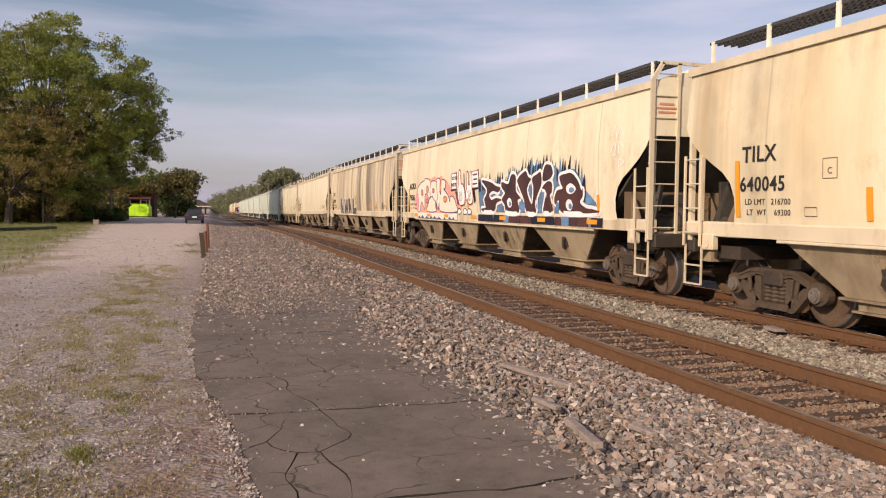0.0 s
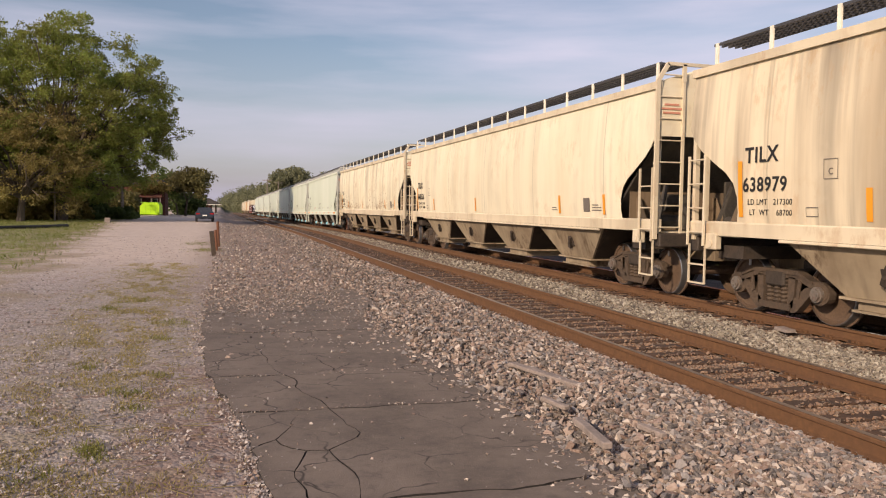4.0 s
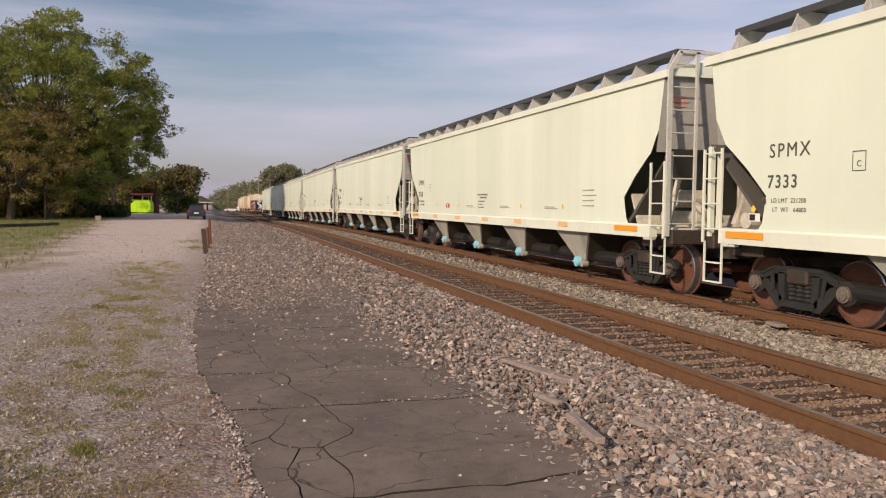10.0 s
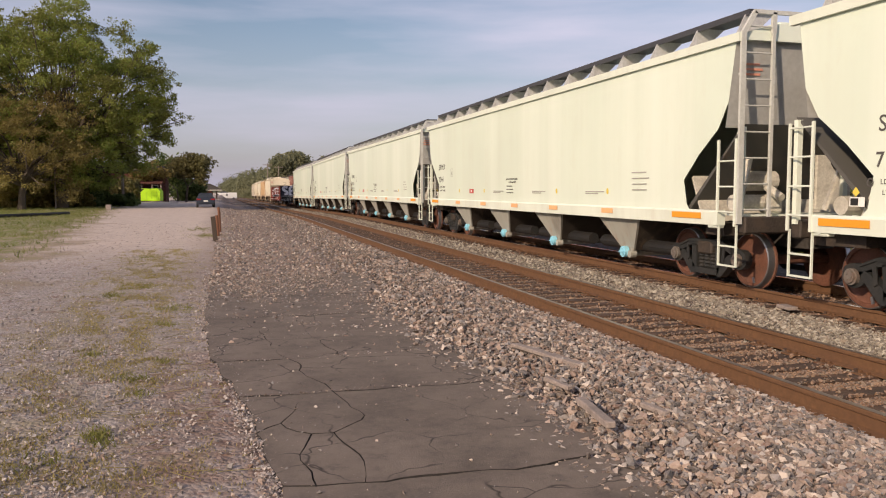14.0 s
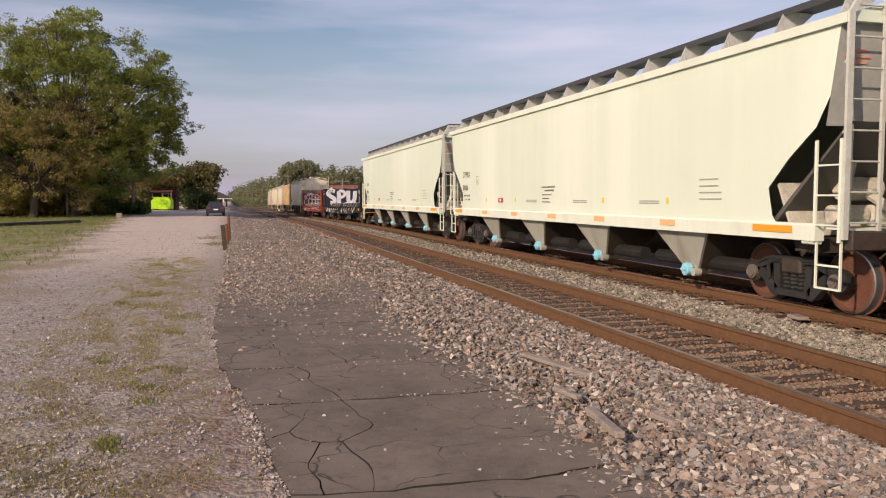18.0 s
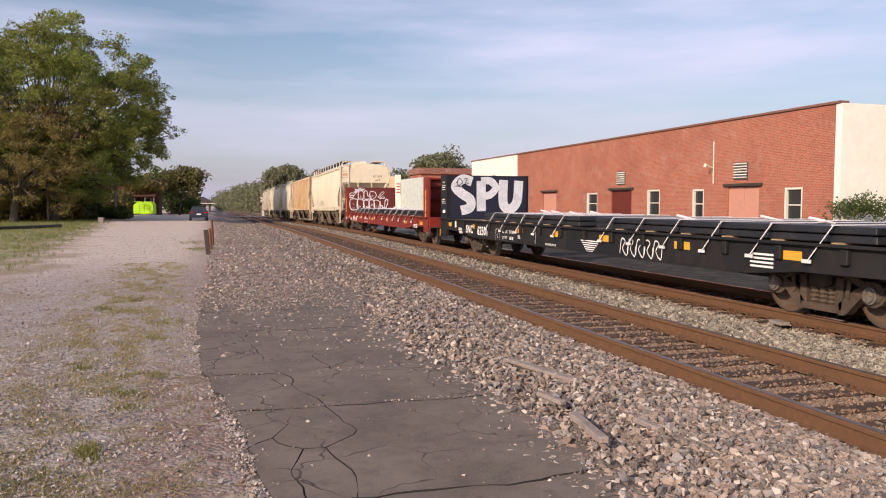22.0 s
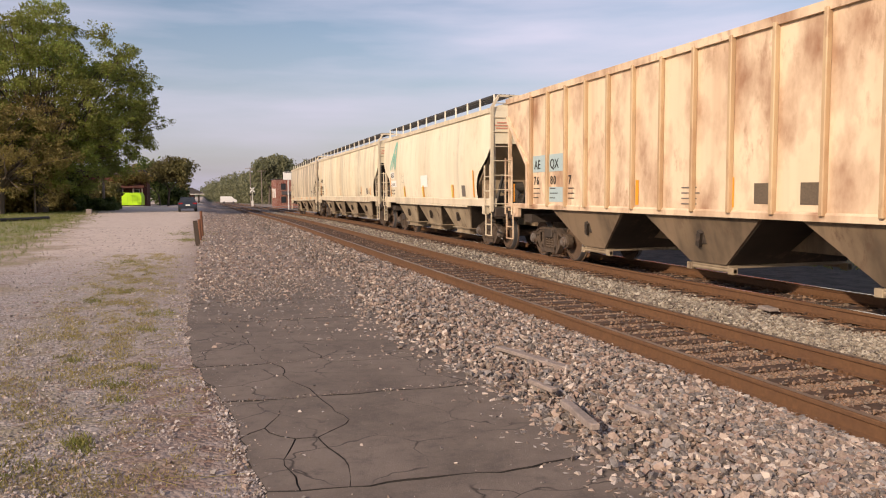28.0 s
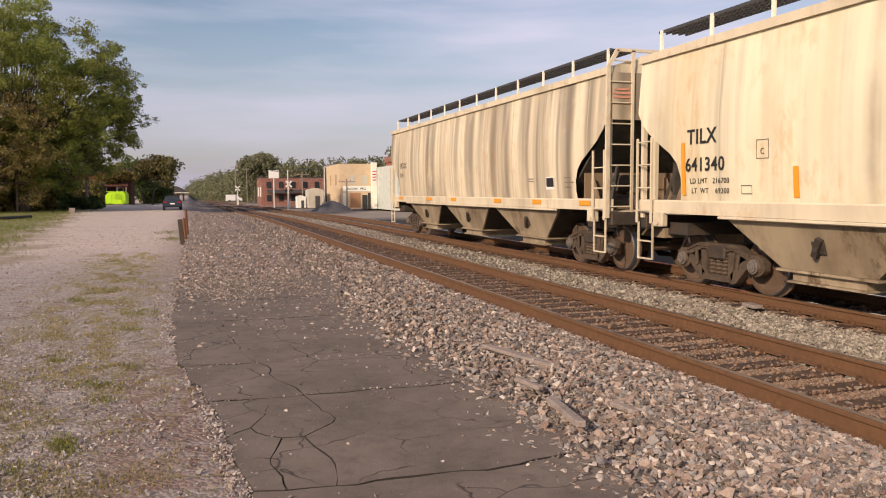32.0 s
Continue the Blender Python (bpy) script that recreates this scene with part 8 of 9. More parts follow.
plank((2.91, 7.45), (3.21, 6.41), 0.10, 0.04, 0.02, "long weathered grey plank lying on the stones", -0.02)
plank((2.63, 5.34), (2.55, 4.68), 0.075, 0.05, 0.02, "short squared grey timber offcut on the stones")
plank((2.64, 6.02), (2.71, 5.67), 0.06, 0.04, 0.02, "short broken grey board among the stones")
plank((3.03, 5.09), (3.08, 4.82), 0.06, 0.04, 0.015, "small brown wood scrap among the stones")
plank((8.05, 9.62), (8.0, 9.3), 0.16, 0.05, -0.11, "dark wood scrap between the tracks")


def leaning_post(x, y, h, r, mat, label, lean, square=False):
    bm = bmesh.new()
    if square:
        box(bm, (0, 0, h / 2 - 0.1), (r * 2, r * 2, h + 0.2), bevel=0.01)
    else:
        rod(bm, (0, 0, -0.2), (0, 0, h), r, 9, r * 0.9)
    return tagged(part("post", bm, mat, None, at=pose(x, y, float(ground_z(x, y)), lean[0], lean[1], 0)), label, "post")


leaning_post(-0.27, 27.4, 0.86, 0.075, M["dark_wood"], "short dark wooden post leaning in the gravel", (0, -5), True)
leaning_post(-0.14, 33.2, 1.06, 0.06, M["rust_post"], "rusty brown steel post beside the wooden one", (0, -2))
leaning_post(-0.20, 30.6, 0.80, 0.06, M["rust_post"], "short rusty post stump", (0, -3))
leaning_post(-9.8, 74.0, 0.45, 0.22, M["old_wood"], "pale concrete block at the edge of the grass", (0, 0), True)


# ---- grass and weeds ----
def blades(name, pts, h, mat, label, seed, per=7):
    rng = np.random.default_rng(seed)
    n = len(pts) * per
    c = np.repeat(pts, per, 0) + np.c_[rng.normal(size=(n, 2)) * 0.04, np.zeros(n)]
    a = rng.random(n) * math.tau
    hh = np.repeat(h, per) * (0.5 + 0.8 * rng.random(n))
    u = np.stack([np.cos(a), np.sin(a), np.zeros(n)], -1)
    lean = rng.normal(size=(n, 3)) * 0.5
    lean[:, 2] = 1
    w = (0.004 + 0.05 * hh)[:, None]
    V = np.stack([c - u * w, c + u * w, c + u * w * 0.3 + lean * hh[:, None], c - u * w * 0.3 + lean * hh[:, None]], 1)
    me = mesh_arrays(name, V.reshape(-1, 3), np.arange(4 * n).reshape(-1, 4))
    return tagged(mesh_part(name, me, mat), label, "grass", kind="stuff")


M["blade"] = leaf_mat("grass_blades", (0.11, 0.145, 0.035), (0.19, 0.215, 0.06), (0.32, 0.29, 0.13))
M["blade_dry"] = leaf_mat("dry_weeds", (0.20, 0.17, 0.06), (0.32, 0.27, 0.10), (0.44, 0.36, 0.18))
M["blade_green"] = leaf_mat("bright_weeds", (0.12, 0.15, 0.035), (0.21, 0.21, 0.06), (0.32, 0.29, 0.11))


def weeds():
    rng = np.random.default_rng(41)
    n = 15000
    y = 4.2 + 20 * rng.random(n) ** 1.25
    x = -1.15 - 0.03 * (y - 5) + rng.normal(size=n) * 0.55
    keep = np.array([noise.noise(Vector((a * 2.6, b * 1.3, 2.0))) + 0.6 * noise.noise(Vector((a * 9, b * 5, 4.0))) > 0.02 for a, b in zip(x, y)])
    p = np.c_[x, y, ground_z(x, y)][keep]
    blades("dry_weeds", p, 0.008 + 0.018 * rng.random(len(p)), M["blade_dry"], "dry low weeds in the gravel", 42, 5)
    spots = [(-0.9, 5.84, 0.09, 70), (-1.22, 5.4, 0.10, 12), (-0.72, 7.0, 0.12, 14), (-0.87, 7.6, 0.12, 26), (-0.62, 8.3, 0.1, 12), (-0.75, 10.6, 0.14, 30), (-1.9, 21.5, 0.5, 80), (-1.5, 15.0, 0.3, 40), (-1.4, 8.9, 0.12, 20), (-1.8, 13.8, 0.2, 30), (-0.7, 12.0, 0.2, 40), (-0.55, 31, 0.6, 160), (-0.75, 36, 0.9, 160)]
    p = np.concatenate([np.c_[rng.normal(size=(c, 2)) * (r * 0.6, r) + (x, y), np.zeros(c)] for x, y, r, c in spots])
    p[:, 2] = ground_z(p[:, 0], p[:, 1])
    blades("green_weeds", p, 0.018 + 0.025 * rng.random(len(p)), M["blade_green"], "fresh green weed tufts", 43)
    n = 160
    y = 4.5 + 9 * rng.random(n)
    x = -0.6 + rng.normal(size=n) * 0.35
    bm = bmesh.new()
    for a, b in zip(x, y):
        d = Vector((rng.normal(), rng.normal() * 0.4, 0)).normalized() * (0.04 + 0.10 * rng.random())
        z = float(ground_z(a, b)) + 0.012
        bar(bm, (a - d.x, b - d.y, z), (a + d.x, b + d.y, z + 0.008), 0.004, 0.003)
    tagged(part("straw", bm, M["blade_dry"]), "loose straw and dead stems on the gravel", "straw", kind="stuff")
    n = 17000
    y = 22 + 75 * rng.random(n) ** 0.9
    x = -3.6 - 0.088 * y + 0.7 * rng.normal(size=n) - 26 * rng.random(n) ** 1.6
    p = np.c_[x, y, ground_z(x, y)]
    keep = np.array([noise.noise(Vector((a * 0.9, b * 0.5, 4.0))) > -0.1 - 0.06 * max(0, -3.6 - 0.088 * b - a) for a, b in zip(x, y)])
    p, n = p[keep], int(keep.sum())
    blades("grass_verge", p, 0.05 + 0.09 * rng.random(n), M["blade"], "patchy green and straw-coloured grass verge", 44, 4)
    n = 5000
    x, y = 17.5 + 6.5 * rng.random(n), 8 + 50 * rng.random(n)
    p = np.c_[x, y, ground_z(x, y)]
    blades("grass_beyond_track", p, 0.12 + 0.15 * rng.random(n), M["blade_green"], "green grass beyond the train", 45, 4)


weeds()


# ---- left of the tracks: tree, hedge, buildings, car ----
def wide_oak(x, y, height, radius, label, mat, seed, per=32, leaf=0.15, clumps=470):
    """A broad oak: short trunk, long limbs fanning out, leaf clumps along them with gaps between."""
    rng = np.random.default_rng(seed)
    t = thing("tree", pose(x, y, float(ground_z(x, y)) - 0.1), label, "tree")
    bm = bmesh.new()
    r0 = height * 0.032
    rod(bm, (0, 0, -0.3), (0.2, 0, height * 0.2), r0, 10, r0 * 0.8)
    base = Vector((0.2, 0, height * 0.19))
    # leaf clumps fill a broad dome, thicker towards its skin, with holes
    C = []
    while len(C) < clumps:
        d = Vector(rng.normal(size=3)).normalized()
        q = 0.35 + 0.65 * rng.random() ** 0.5
        edge = 1 + 0.11 * noise.noise(d * 2.6 + Vector((seed, 0, 0)))
        p = Vector((d.x * radius, d.y * radius * 0.85, height * 0.515 + d.z * height * 0.47)) * 1.0
        p = Vector((p.x * q * edge, p.y * q * edge, height * 0.515 + (p.z - height * 0.515) * q * edge))
        if p.z < height * 0.11 or noise.noise(p * 0.30 + Vector((0, seed, 0))) < -0.22:
            continue
        C.append(p)
    for i, c in enumerate(C):
        if i % 4:
            continue
        # a limb bends from the fork out to this clump
        mid = base.lerp(c, 0.5) + Vector((0, 0, height * 0.05)) + Vector(rng.normal(size=3)) * 0.7
        pts = spline([base, base.lerp(mid, 0.5) + Vector((0, 0, 0.4)), mid, c], 3)
        for k, (a, b) in enumerate(zip(pts, pts[1:])):
            w = 0.16 * (1 - k / len(pts)) ** 1.4 + 0.02
            rod(bm, a, b, w, 5, w * 0.9)
        for _ in range(2):
            tip = c + Vector(rng.normal(size=3)).normalized() * 0.8
            rod(bm, pts[-2], tip, 0.03, 3, 0.01)
    part("trunk", bm, M["bark"], t, flat=False)
    C = np.array([tuple(c) for c in C])
    # each clump breaks up into sprays of small leaves
    S = np.repeat(C, 6, 0) + rng.normal(size=(len(C) * 6, 3)) * (0.55, 0.55, 0.36)
    V = leaf_cloud(rng, S, 0.32 + 0.42 * rng.random(len(S)), per, leaf, 0.7)
    mesh_part("crown", crown_mesh("crown", V), mat, t)
    return t


wide_oak(-15.4, 84, 20.4, 11.2, "large spreading oak in fresh spring leaf", M["leaf_oak"], 3, 46, 0.10, 820)
wide_oak(-17.6, 77.5, 11.5, 6.6, "lower oak with olive brown new leaves", M["leaf_olive"], 23, 40, 0.085, 190)
wide_oak(-29.5, 81, 17.0, 8.0, "broad oak with brownish spring leaves", M["leaf_brown"], 9, 20, 0.17)
# next tree is added, mostly out of view, to shade the brick house
wide_oak(-32.0, 108, 15.0, 9.0, "added dense tree, mostly unseen, that shades the brick house", M["leaf_oak"], 17, 16, 0.2)
make_tree(-5.0, 116, 7.0, 1.0, "small round-headed street tree", M["leaf_dull"], 13, forks=4, per=60, clump=0.95, leaf=0.18, r0=0.16, extra=90)
make_tree(-9.2, 112, 5.4, 0.9, "thin young tree with brownish leaves", M["leaf_brown"], 14, forks=4, per=26, clump=1.0, leaf=0.16, r0=0.10, extra=20)
make_tree(-6.6, 125, 6.0, 0.9, "dark bushy tree behind the street tree", M["leaf_green"], 15, forks=4, per=60, clump=1.1, leaf=0.2, r0=0.14, extra=60)


def hedge(name, x0, x1, y0, y1, h, mat, label, seed, n=160, z=None, size=0.2, per=90, r=0.9):
    rng = np.random.default_rng(seed)
    c = np.stack([rng.uniform(x0, x1, n), rng.uniform(y0, y1, n), np.zeros(n)], -1)
    top = h * (0.55 + 0.45 * rng.random(n))
    c[:, 2] = (ground_z(c[:, 0], c[:, 1]) if z is None else z) + top * rng.random(n) ** 0.8
    V = leaf_cloud(rng, c, r * (0.6 + 0.6 * rng.random(n)), per, size, 0.9)
    return tagged(mesh_part(name, crown_mesh(name, V), mat), label, "bushes", kind="stuff")


hedge("undergrowth", -36, -12.5, 86, 92, 5.2, M["leaf_green"], "dark tangled undergrowth beneath the trees", 21, 380, per=110)
hedge("front_shrubs", -27, -12.6, 84, 88, 3.0, M["leaf_brown"], "brownish low bushes under the oak", 24, 120, per=110)
hedge("house_shrubs", -19, -10.6, 106, 109.5, 3.4, M["leaf_dull"], "dark overgrown shrubs before the brick house", 26, 150, per=80, r=0.8)
hedge("low_shrubs", -13.5, -9.3, 88, 93, 1.3, M["leaf_green"], "low dark shrubs by the street", 22, 50, r=0.5)
hedge("bushes_by_depot", -7.0, -3.0, 128, 134, 3.5, M["leaf_green"], "dark bushes near the depot", 23, 90)

M["lime"] = plain("lime_green_plastic", (0.44, 0.80, 0.02), 0.5, 0, 0.06, 2)
M["lime_dark"] = plain("lime_green_side", (0.36, 0.70, 0.03), 0.5, 0, 0.06, 2)


def lime_bin(x, y):
    z = float(ground_z(x, y))
    b = thing("waste_container", pose(x, y, z, 0, 0, -8), "bright lime green waste container with sloping lid", "container")
    bm = bmesh.new()
    prism(bm, [(-1.2, 0.08), (1.15, 0.08), (1.15, 1.25), (0.95, 1.55), (-0.75, 1.55), (-1.2, 1.15)], -0.9, 0.9, "y")
    part("body", bm, M["lime"], b)
    for dx in (-0.6, 0.55):
        bm = bmesh.new()
        prism(bm, [(dx - 0.5, 1.57), (dx + 0.42, 1.57), (dx + 0.40, 1.63), (dx - 0.46, 1.63)], -0.92, 0.92, "y")
        part("lid", bm, M["lime_dark"], b)
    for dx in (-0.9, 0.9):
        for dy in (-0.7, 0.7):
            bm = bmesh.new()
            rod(bm, (dx, dy - 0.03, 0.06), (dx, dy + 0.03, 0.06), 0.06, 8)
            part("caster", bm, M["black_steel"], b)
    bm = bmesh.new()
    for dx in (-0.5, 0.1, 0.7):
        box(bm, (dx, -0.915, 0.7), (0.06, 0.03, 1.0))
    part("rib", bm, M["lime_dark"], b)
    return b


lime_bin(-8.6, 104)

M["car_dark"] = plain("dark_slate_car_paint", (0.035, 0.045, 0.06), 0.25, 0.3, 0.05, 2)
M["tail_red"] = plain("red_tail_lens", (0.35, 0.01, 0.01), 0.2, 0, 0.05)
M["rubber"] = plain("tyre_rubber", (0.02, 0.02, 0.02), 0.85, 0, 0.2)
M["chrome"] = plain("bright_rim_metal", (0.5, 0.5, 0.52), 0.25, 0.9, 0.05)


def parked_car(x, y, z, turn, paint, label, van=False, name="parked_car"):
    """A saloon seen from behind: hull, glasshouse, bumper, lamps and wheels."""
    c = thing(name, pose(x, y, z, 0, 0, turn), label, "van" if van else "car")
    w = 0.88
    bm = bmesh.new()
    if van:
        side = [(-2.5, 0.35), (-2.5, 2.05), (-2.35, 2.2), (1.0, 2.2), (1.7, 1.35), (2.45, 1.15), (2.5, 0.35)]
    else:
        side = [(-2.28, 0.32), (-2.32, 0.72), (-2.22, 0.98), (-1.2, 1.02), (1.1, 0.98), (2.1, 0.82), (2.28, 0.55), (2.25, 0.30)]
    prism(bm, side, -w, w)
    es = [e for e in bm.edges if abs(e.verts[0].co.x - e.verts[1].co.x) < 0.01]
    bmesh.ops.bevel(bm, geom=es, offset=0.07, segments=2, affect="EDGES")
    body = part("body", bm, paint, c, flat=False, angle=40)
    if not van:
        bm = bmesh.new()
        lo = [(-0.78, -1.75), (0.78, -1.75), (0.78, 1.0), (-0.78, 1.0)]
        hi = [(-0.60, -1.0), (0.60, -1.0), (0.60, 0.25), (-0.60, 0.25)]
        a = [bm.verts.new((u, v, 1.0)) for u, v in lo]
        b = [bm.verts.new((u, v, 1.42)) for u, v in hi]
        bm.faces.new(b)
        for i in range(4):
            bm.faces.new((a[i], a[(i + 1) % 4], b[(i + 1) % 4], b[i]))
        bmesh.ops.recalc_face_normals(bm, faces=bm.faces[:])
        part("glasshouse", bm, M["pane"], c, "dark tinted windows")
        bm = bmesh.new()
        box(bm, (0, -0.375, 1.43), (1.22, 1.3, 0.04), bevel=0.015)
        part("roof", bm, paint, c)
    else:
        bm = bmesh.new()
        box(bm, (0, -2.505, 1.6), (1.4, 0.02, 0.55))
        part("rear_window", bm, M["pane"], c)
    for s in (-1, 1):
        bm = bmesh.new()
        box(bm, (s * 0.66, -2.29 if not van else -2.51, 0.82 if not van else 1.1), (0.36, 0.06, 0.13 if not van else 0.4), bevel=0.01)
        part("tail_lamp", bm, M["tail_red"], c)
    bm = bmesh.new()
    box(bm, (0, -2.33 if not van else -2.53, 0.48), (1.66, 0.12, 0.20), bevel=0.03)
    part("bumper", bm, paint, c)
    bm = bmesh.new()
    box(bm, (0, -2.37, 0.66), (0.42, 0.02, 0.12))
    part("plate", bm, M["patch_white"], c)
    for sx in (-0.78, 0.78):
        for yy in (-1.4, 1.4):
            bm = bmesh.new()
            rod(bm, (-0.11, 0, 0), (0.11, 0, 0), 0.32, 18)
            tyre = part("wheel", bm, M["rubber"], c, at=pose(sx, yy, 0.32))
            bm = bmesh.new()
            rod(bm, (-0.115, 0, 0), (0.115, 0, 0), 0.20, 12)
            part("rim", bm, M["chrome"], tyre)
    return c


parked_car(-1.70, 81.5, -0.13, 2, M["car_dark"], "dark slate saloon car parked on the drive")
M["van_white"] = plain("white_van_paint", (0.75, 0.75, 0.73), 0.35, 0, 0.05, 2)
TRAFFIC = [parked_car(19.7, 250, -1.45, 90, M["van_white"], "small pale car driving across the far street", name="moving_car"),
           parked_car(26.0, 254, -1.45, 90, M["van_white"], "white delivery van driving across the far street", van=True, name="moving_van"),
           parked_car(-69.0, 250, -1.45, -90, M["van_white"], "white van driving across the tracks far off", van=True, name="moving_van")]

M["pole_wood"] = plain("grey_pole_wood", (0.24, 0.20, 0.17), 0.9, 0, 0.2, 3, 0.3)
M["pole_white"] = plain("white_painted_pole", (0.62, 0.60, 0.56), 0.6, 0, 0.1, 3)


def utility_pole(x, y, z, h, label, mat=None, arm=0.0, arm_z=0.0, r=0.13, cross=False):
    p = thing("utility_pole", pose(x, y, z), label, "pole")
    bm = bmesh.new()
    rod(bm, (0, 0, -0.5), (0, 0, h), r, 9, r * 0.75)
    part("shaft", bm, mat or M["pole_wood"], p)
    if arm:
        bm = bmesh.new()
        rod(bm, (0, 0, arm_z), (arm, 0, arm_z + 0.25), 0.05, 6)
        box(bm, (arm, 0, arm_z + 0.22), (0.7, 0.25, 0.12))
        part("lamp_arm", bm, M["grate"], p)
    if cross:
        bm = bmesh.new()
        box(bm, (0, 0, h - 0.4), (2.2, 0.1, 0.12))
        for q in (-1.0, -0.5, 0.5, 1.0):
            rod(bm, (q, 0, h - 0.34), (q, 0, h - 0.15), 0.04, 6)
        part("crossarm", bm, M["pole_wood"], p)
    return p


utility_pole(-11.0, 95, -0.1, 6.6, "grey wooden pole by the street", r=0.16)
utility_pole(-15.2, 80, -0.1, 4.0, "pale thin trunk-like pole under the oak", M["pole_wood"], r=0.09)
utility_pole(-7.6, 118, -0.1, 4.6, "grey pole beside the street tree")


def brick_house():
    # red brick darkened in place of tree shade that misses the house
    M["brick_shade"] = brick_mat("shade_darkened_red_brick", (0.12, 0.04, 0.032), (0.16, 0.10, 0.085), (0.06, 0.03, 0.025))
    b = thing("brick_house", pose(-12.0, 112, -0.1), "low dark red brick house with a porch roof", "building")
    bm = bmesh.new()
    box(bm, (0, 3, 2.1), (9.0, 6.0, 4.2))
    part("wall", bm, M["brick_shade"], b)
    bm = bmesh.new()
    prism(bm, [(-4.9, 4.2), (4.9, 4.2), (4.2, 5.0), (-4.2, 5.0)], -0.4, 6.4, "y")
    part("roof", bm, M["roof_dark"], b)
    bm = bmesh.new()
    prism(bm, [(-1.9, 2.5), (0.05, 3.3), (0.05, 3.42), (-1.95, 2.6)], 0.0, 4.2)
    part("porch_roof", bm, M["brick_shade"], b, "reddish sloping porch roof")
    for x in (0.3, 1.6, 2.9, 4.0):
        bm = bmesh.new()
        box(bm, (x, -1.75, 1.25), (0.14, 0.14, 2.5))
        part("porch_post", bm, M["pole_wood"], b)
    for x in (-3.2, -1.4, 1.0, 3.1):
        bm = bmesh.new()
        box(bm, (x, -0.02, 1.7), (0.9, 0.06, 1.4))
        w = part("window", bm, M["frame_white"], b)
        bm = bmesh.new()
        box(bm, (x, -0.055, 1.7), (0.74, 0.02, 1.24))
        part("pane", bm, M["pane"], w)
    bm = bmesh.new()
    box(bm, (2.6, -0.08, 3.75), (0.5, 0.08, 0.4))
    part("sign_board", bm, M["patch_white"], b, "small white board under the eaves")
    return b


brick_house()


def depot_canopy():
    b = thing("depot_canopy", pose(-2.6, 152, -0.15), "dark open depot canopy with sloping roof", "building")
    bm = bmesh.new()
    prism(bm, [(-2.4, 1.7), (-0.9, 3.0), (0.4, 2.9), (2.6, 1.75), (2.6, 1.60), (-2.4, 1.55)], 0, 26, "y")
    part("roof", bm, M["roof_dark"], b)
    for i in range(6):
        for x in (-1.4, 1.4):
            bm = bmesh.new()
            box(bm, (x, 0.4 + i * 5.0, 0.8), (0.18, 0.18, 1.9))
            part("post", bm, M["dark_wood"], b)
    bm = bmesh.new()
    box(bm, (-0.4, 13, 0.8), (1.8, 24, 2.0))
    part("wall", bm, M["brick_dark"], b)
    bm = bmesh.new()
    bar(bm, (-2.3, -0.05, 1.66), (2.5, -0.05, 1.70), 0.06, 0.12)
    part("fascia", bm, M["frame_white"], b, "pale edge board")
    return b


depot_canopy()


def crossing_signal(x, y, z, h, label):
    s = thing("crossing_signal", pose(x, y, z), label, "signal")
    bm = bmesh.new()
    rod(bm, (0, 0, -0.3), (0, 0, h), 0.07, 8)
    part("mast", bm, M["pole_white"], s)
    for a in (-45, 45):
        bm = bmesh.new()
        box(bm, (0, 0, 0), (1.2, 0.03, 0.20))
        part("crossbuck_board", bm, M["patch_white"], s, at=pose(0, -0.1, h - 0.4, 0, a, 0))
    for q in (-0.38, 0.38):
        bm = bmesh.new()
        rod(bm, (q, -0.05, h - 1.3), (q, -0.14, h - 1.3), 0.20, 12)
        part("lamp_disc", bm, M["black_steel"], s)
    bm = bmesh.new()
    box(bm, (0, 0.1, 0.6), (0.4, 0.35, 1.1))
    part("gate_box", bm, M["pole_white"], s)
    return s


crossing_signal(-3.4, 141, -0.2, 4.3, "white crossing signal mast near the depot")
crossing_signal(13.4, 111, -0.9, 4.0, "white crossing signal mast beyond the tracks")
crossing_signal(8.6, 150, -0.9, 3.6, "crossing signal far down the line")

# a black drain pipe lying along the verge
bm = bmesh.new()
pp = [Vector((-14.5 + i * 0.55, 53 + i * 1.0 + 0.4 * math.sin(i), 0)) for i in range(8)]
rings = []
for c_ in spline(pp, 3):
    z_ = float(ground_z(c_.x, c_.y)) + 0.11
    rings.append([bm.verts.new((c_.x + 0.12 * math.cos(i * math.tau / 8), c_.y, z_ + 0.12 * math.sin(i * math.tau / 8))) for i in range(8)])
for a_, b_ in zip(rings, rings[1:]):
    for i in range(8):
        bm.faces.new((a_[i], a_[(i + 1) % 8], b_[(i + 1) % 8], b_[i]))
bm.faces.new(rings[0])
bm.faces.new(rings[-1])
bmesh.ops.recalc_face_normals(bm, faces=bm.faces[:])
tagged(part("drain_pipe", bm, M["black_steel"]), "black pipe lying along the grass verge", "pipe")

# ---- far side of the crossing ----
M["cream_wall"] = plain("sunlit_cream_stucco", (0.62, 0.48, 0.32), 0.85, 0, 0.08, 1.5, 0.1, (0.48, 0.34, 0.22), 0.5)
M["mural"] = plain("pale_flaking_mural_wall", (0.55, 0.60, 0.56), 0.85, 0, 0.12, 1.2, 0.1, (0.36, 0.42, 0.42), 0.6)
M["tan_board"] = plain("tan_boarding", (0.42, 0.22, 0.12), 0.8, 0, 0.12, 2)


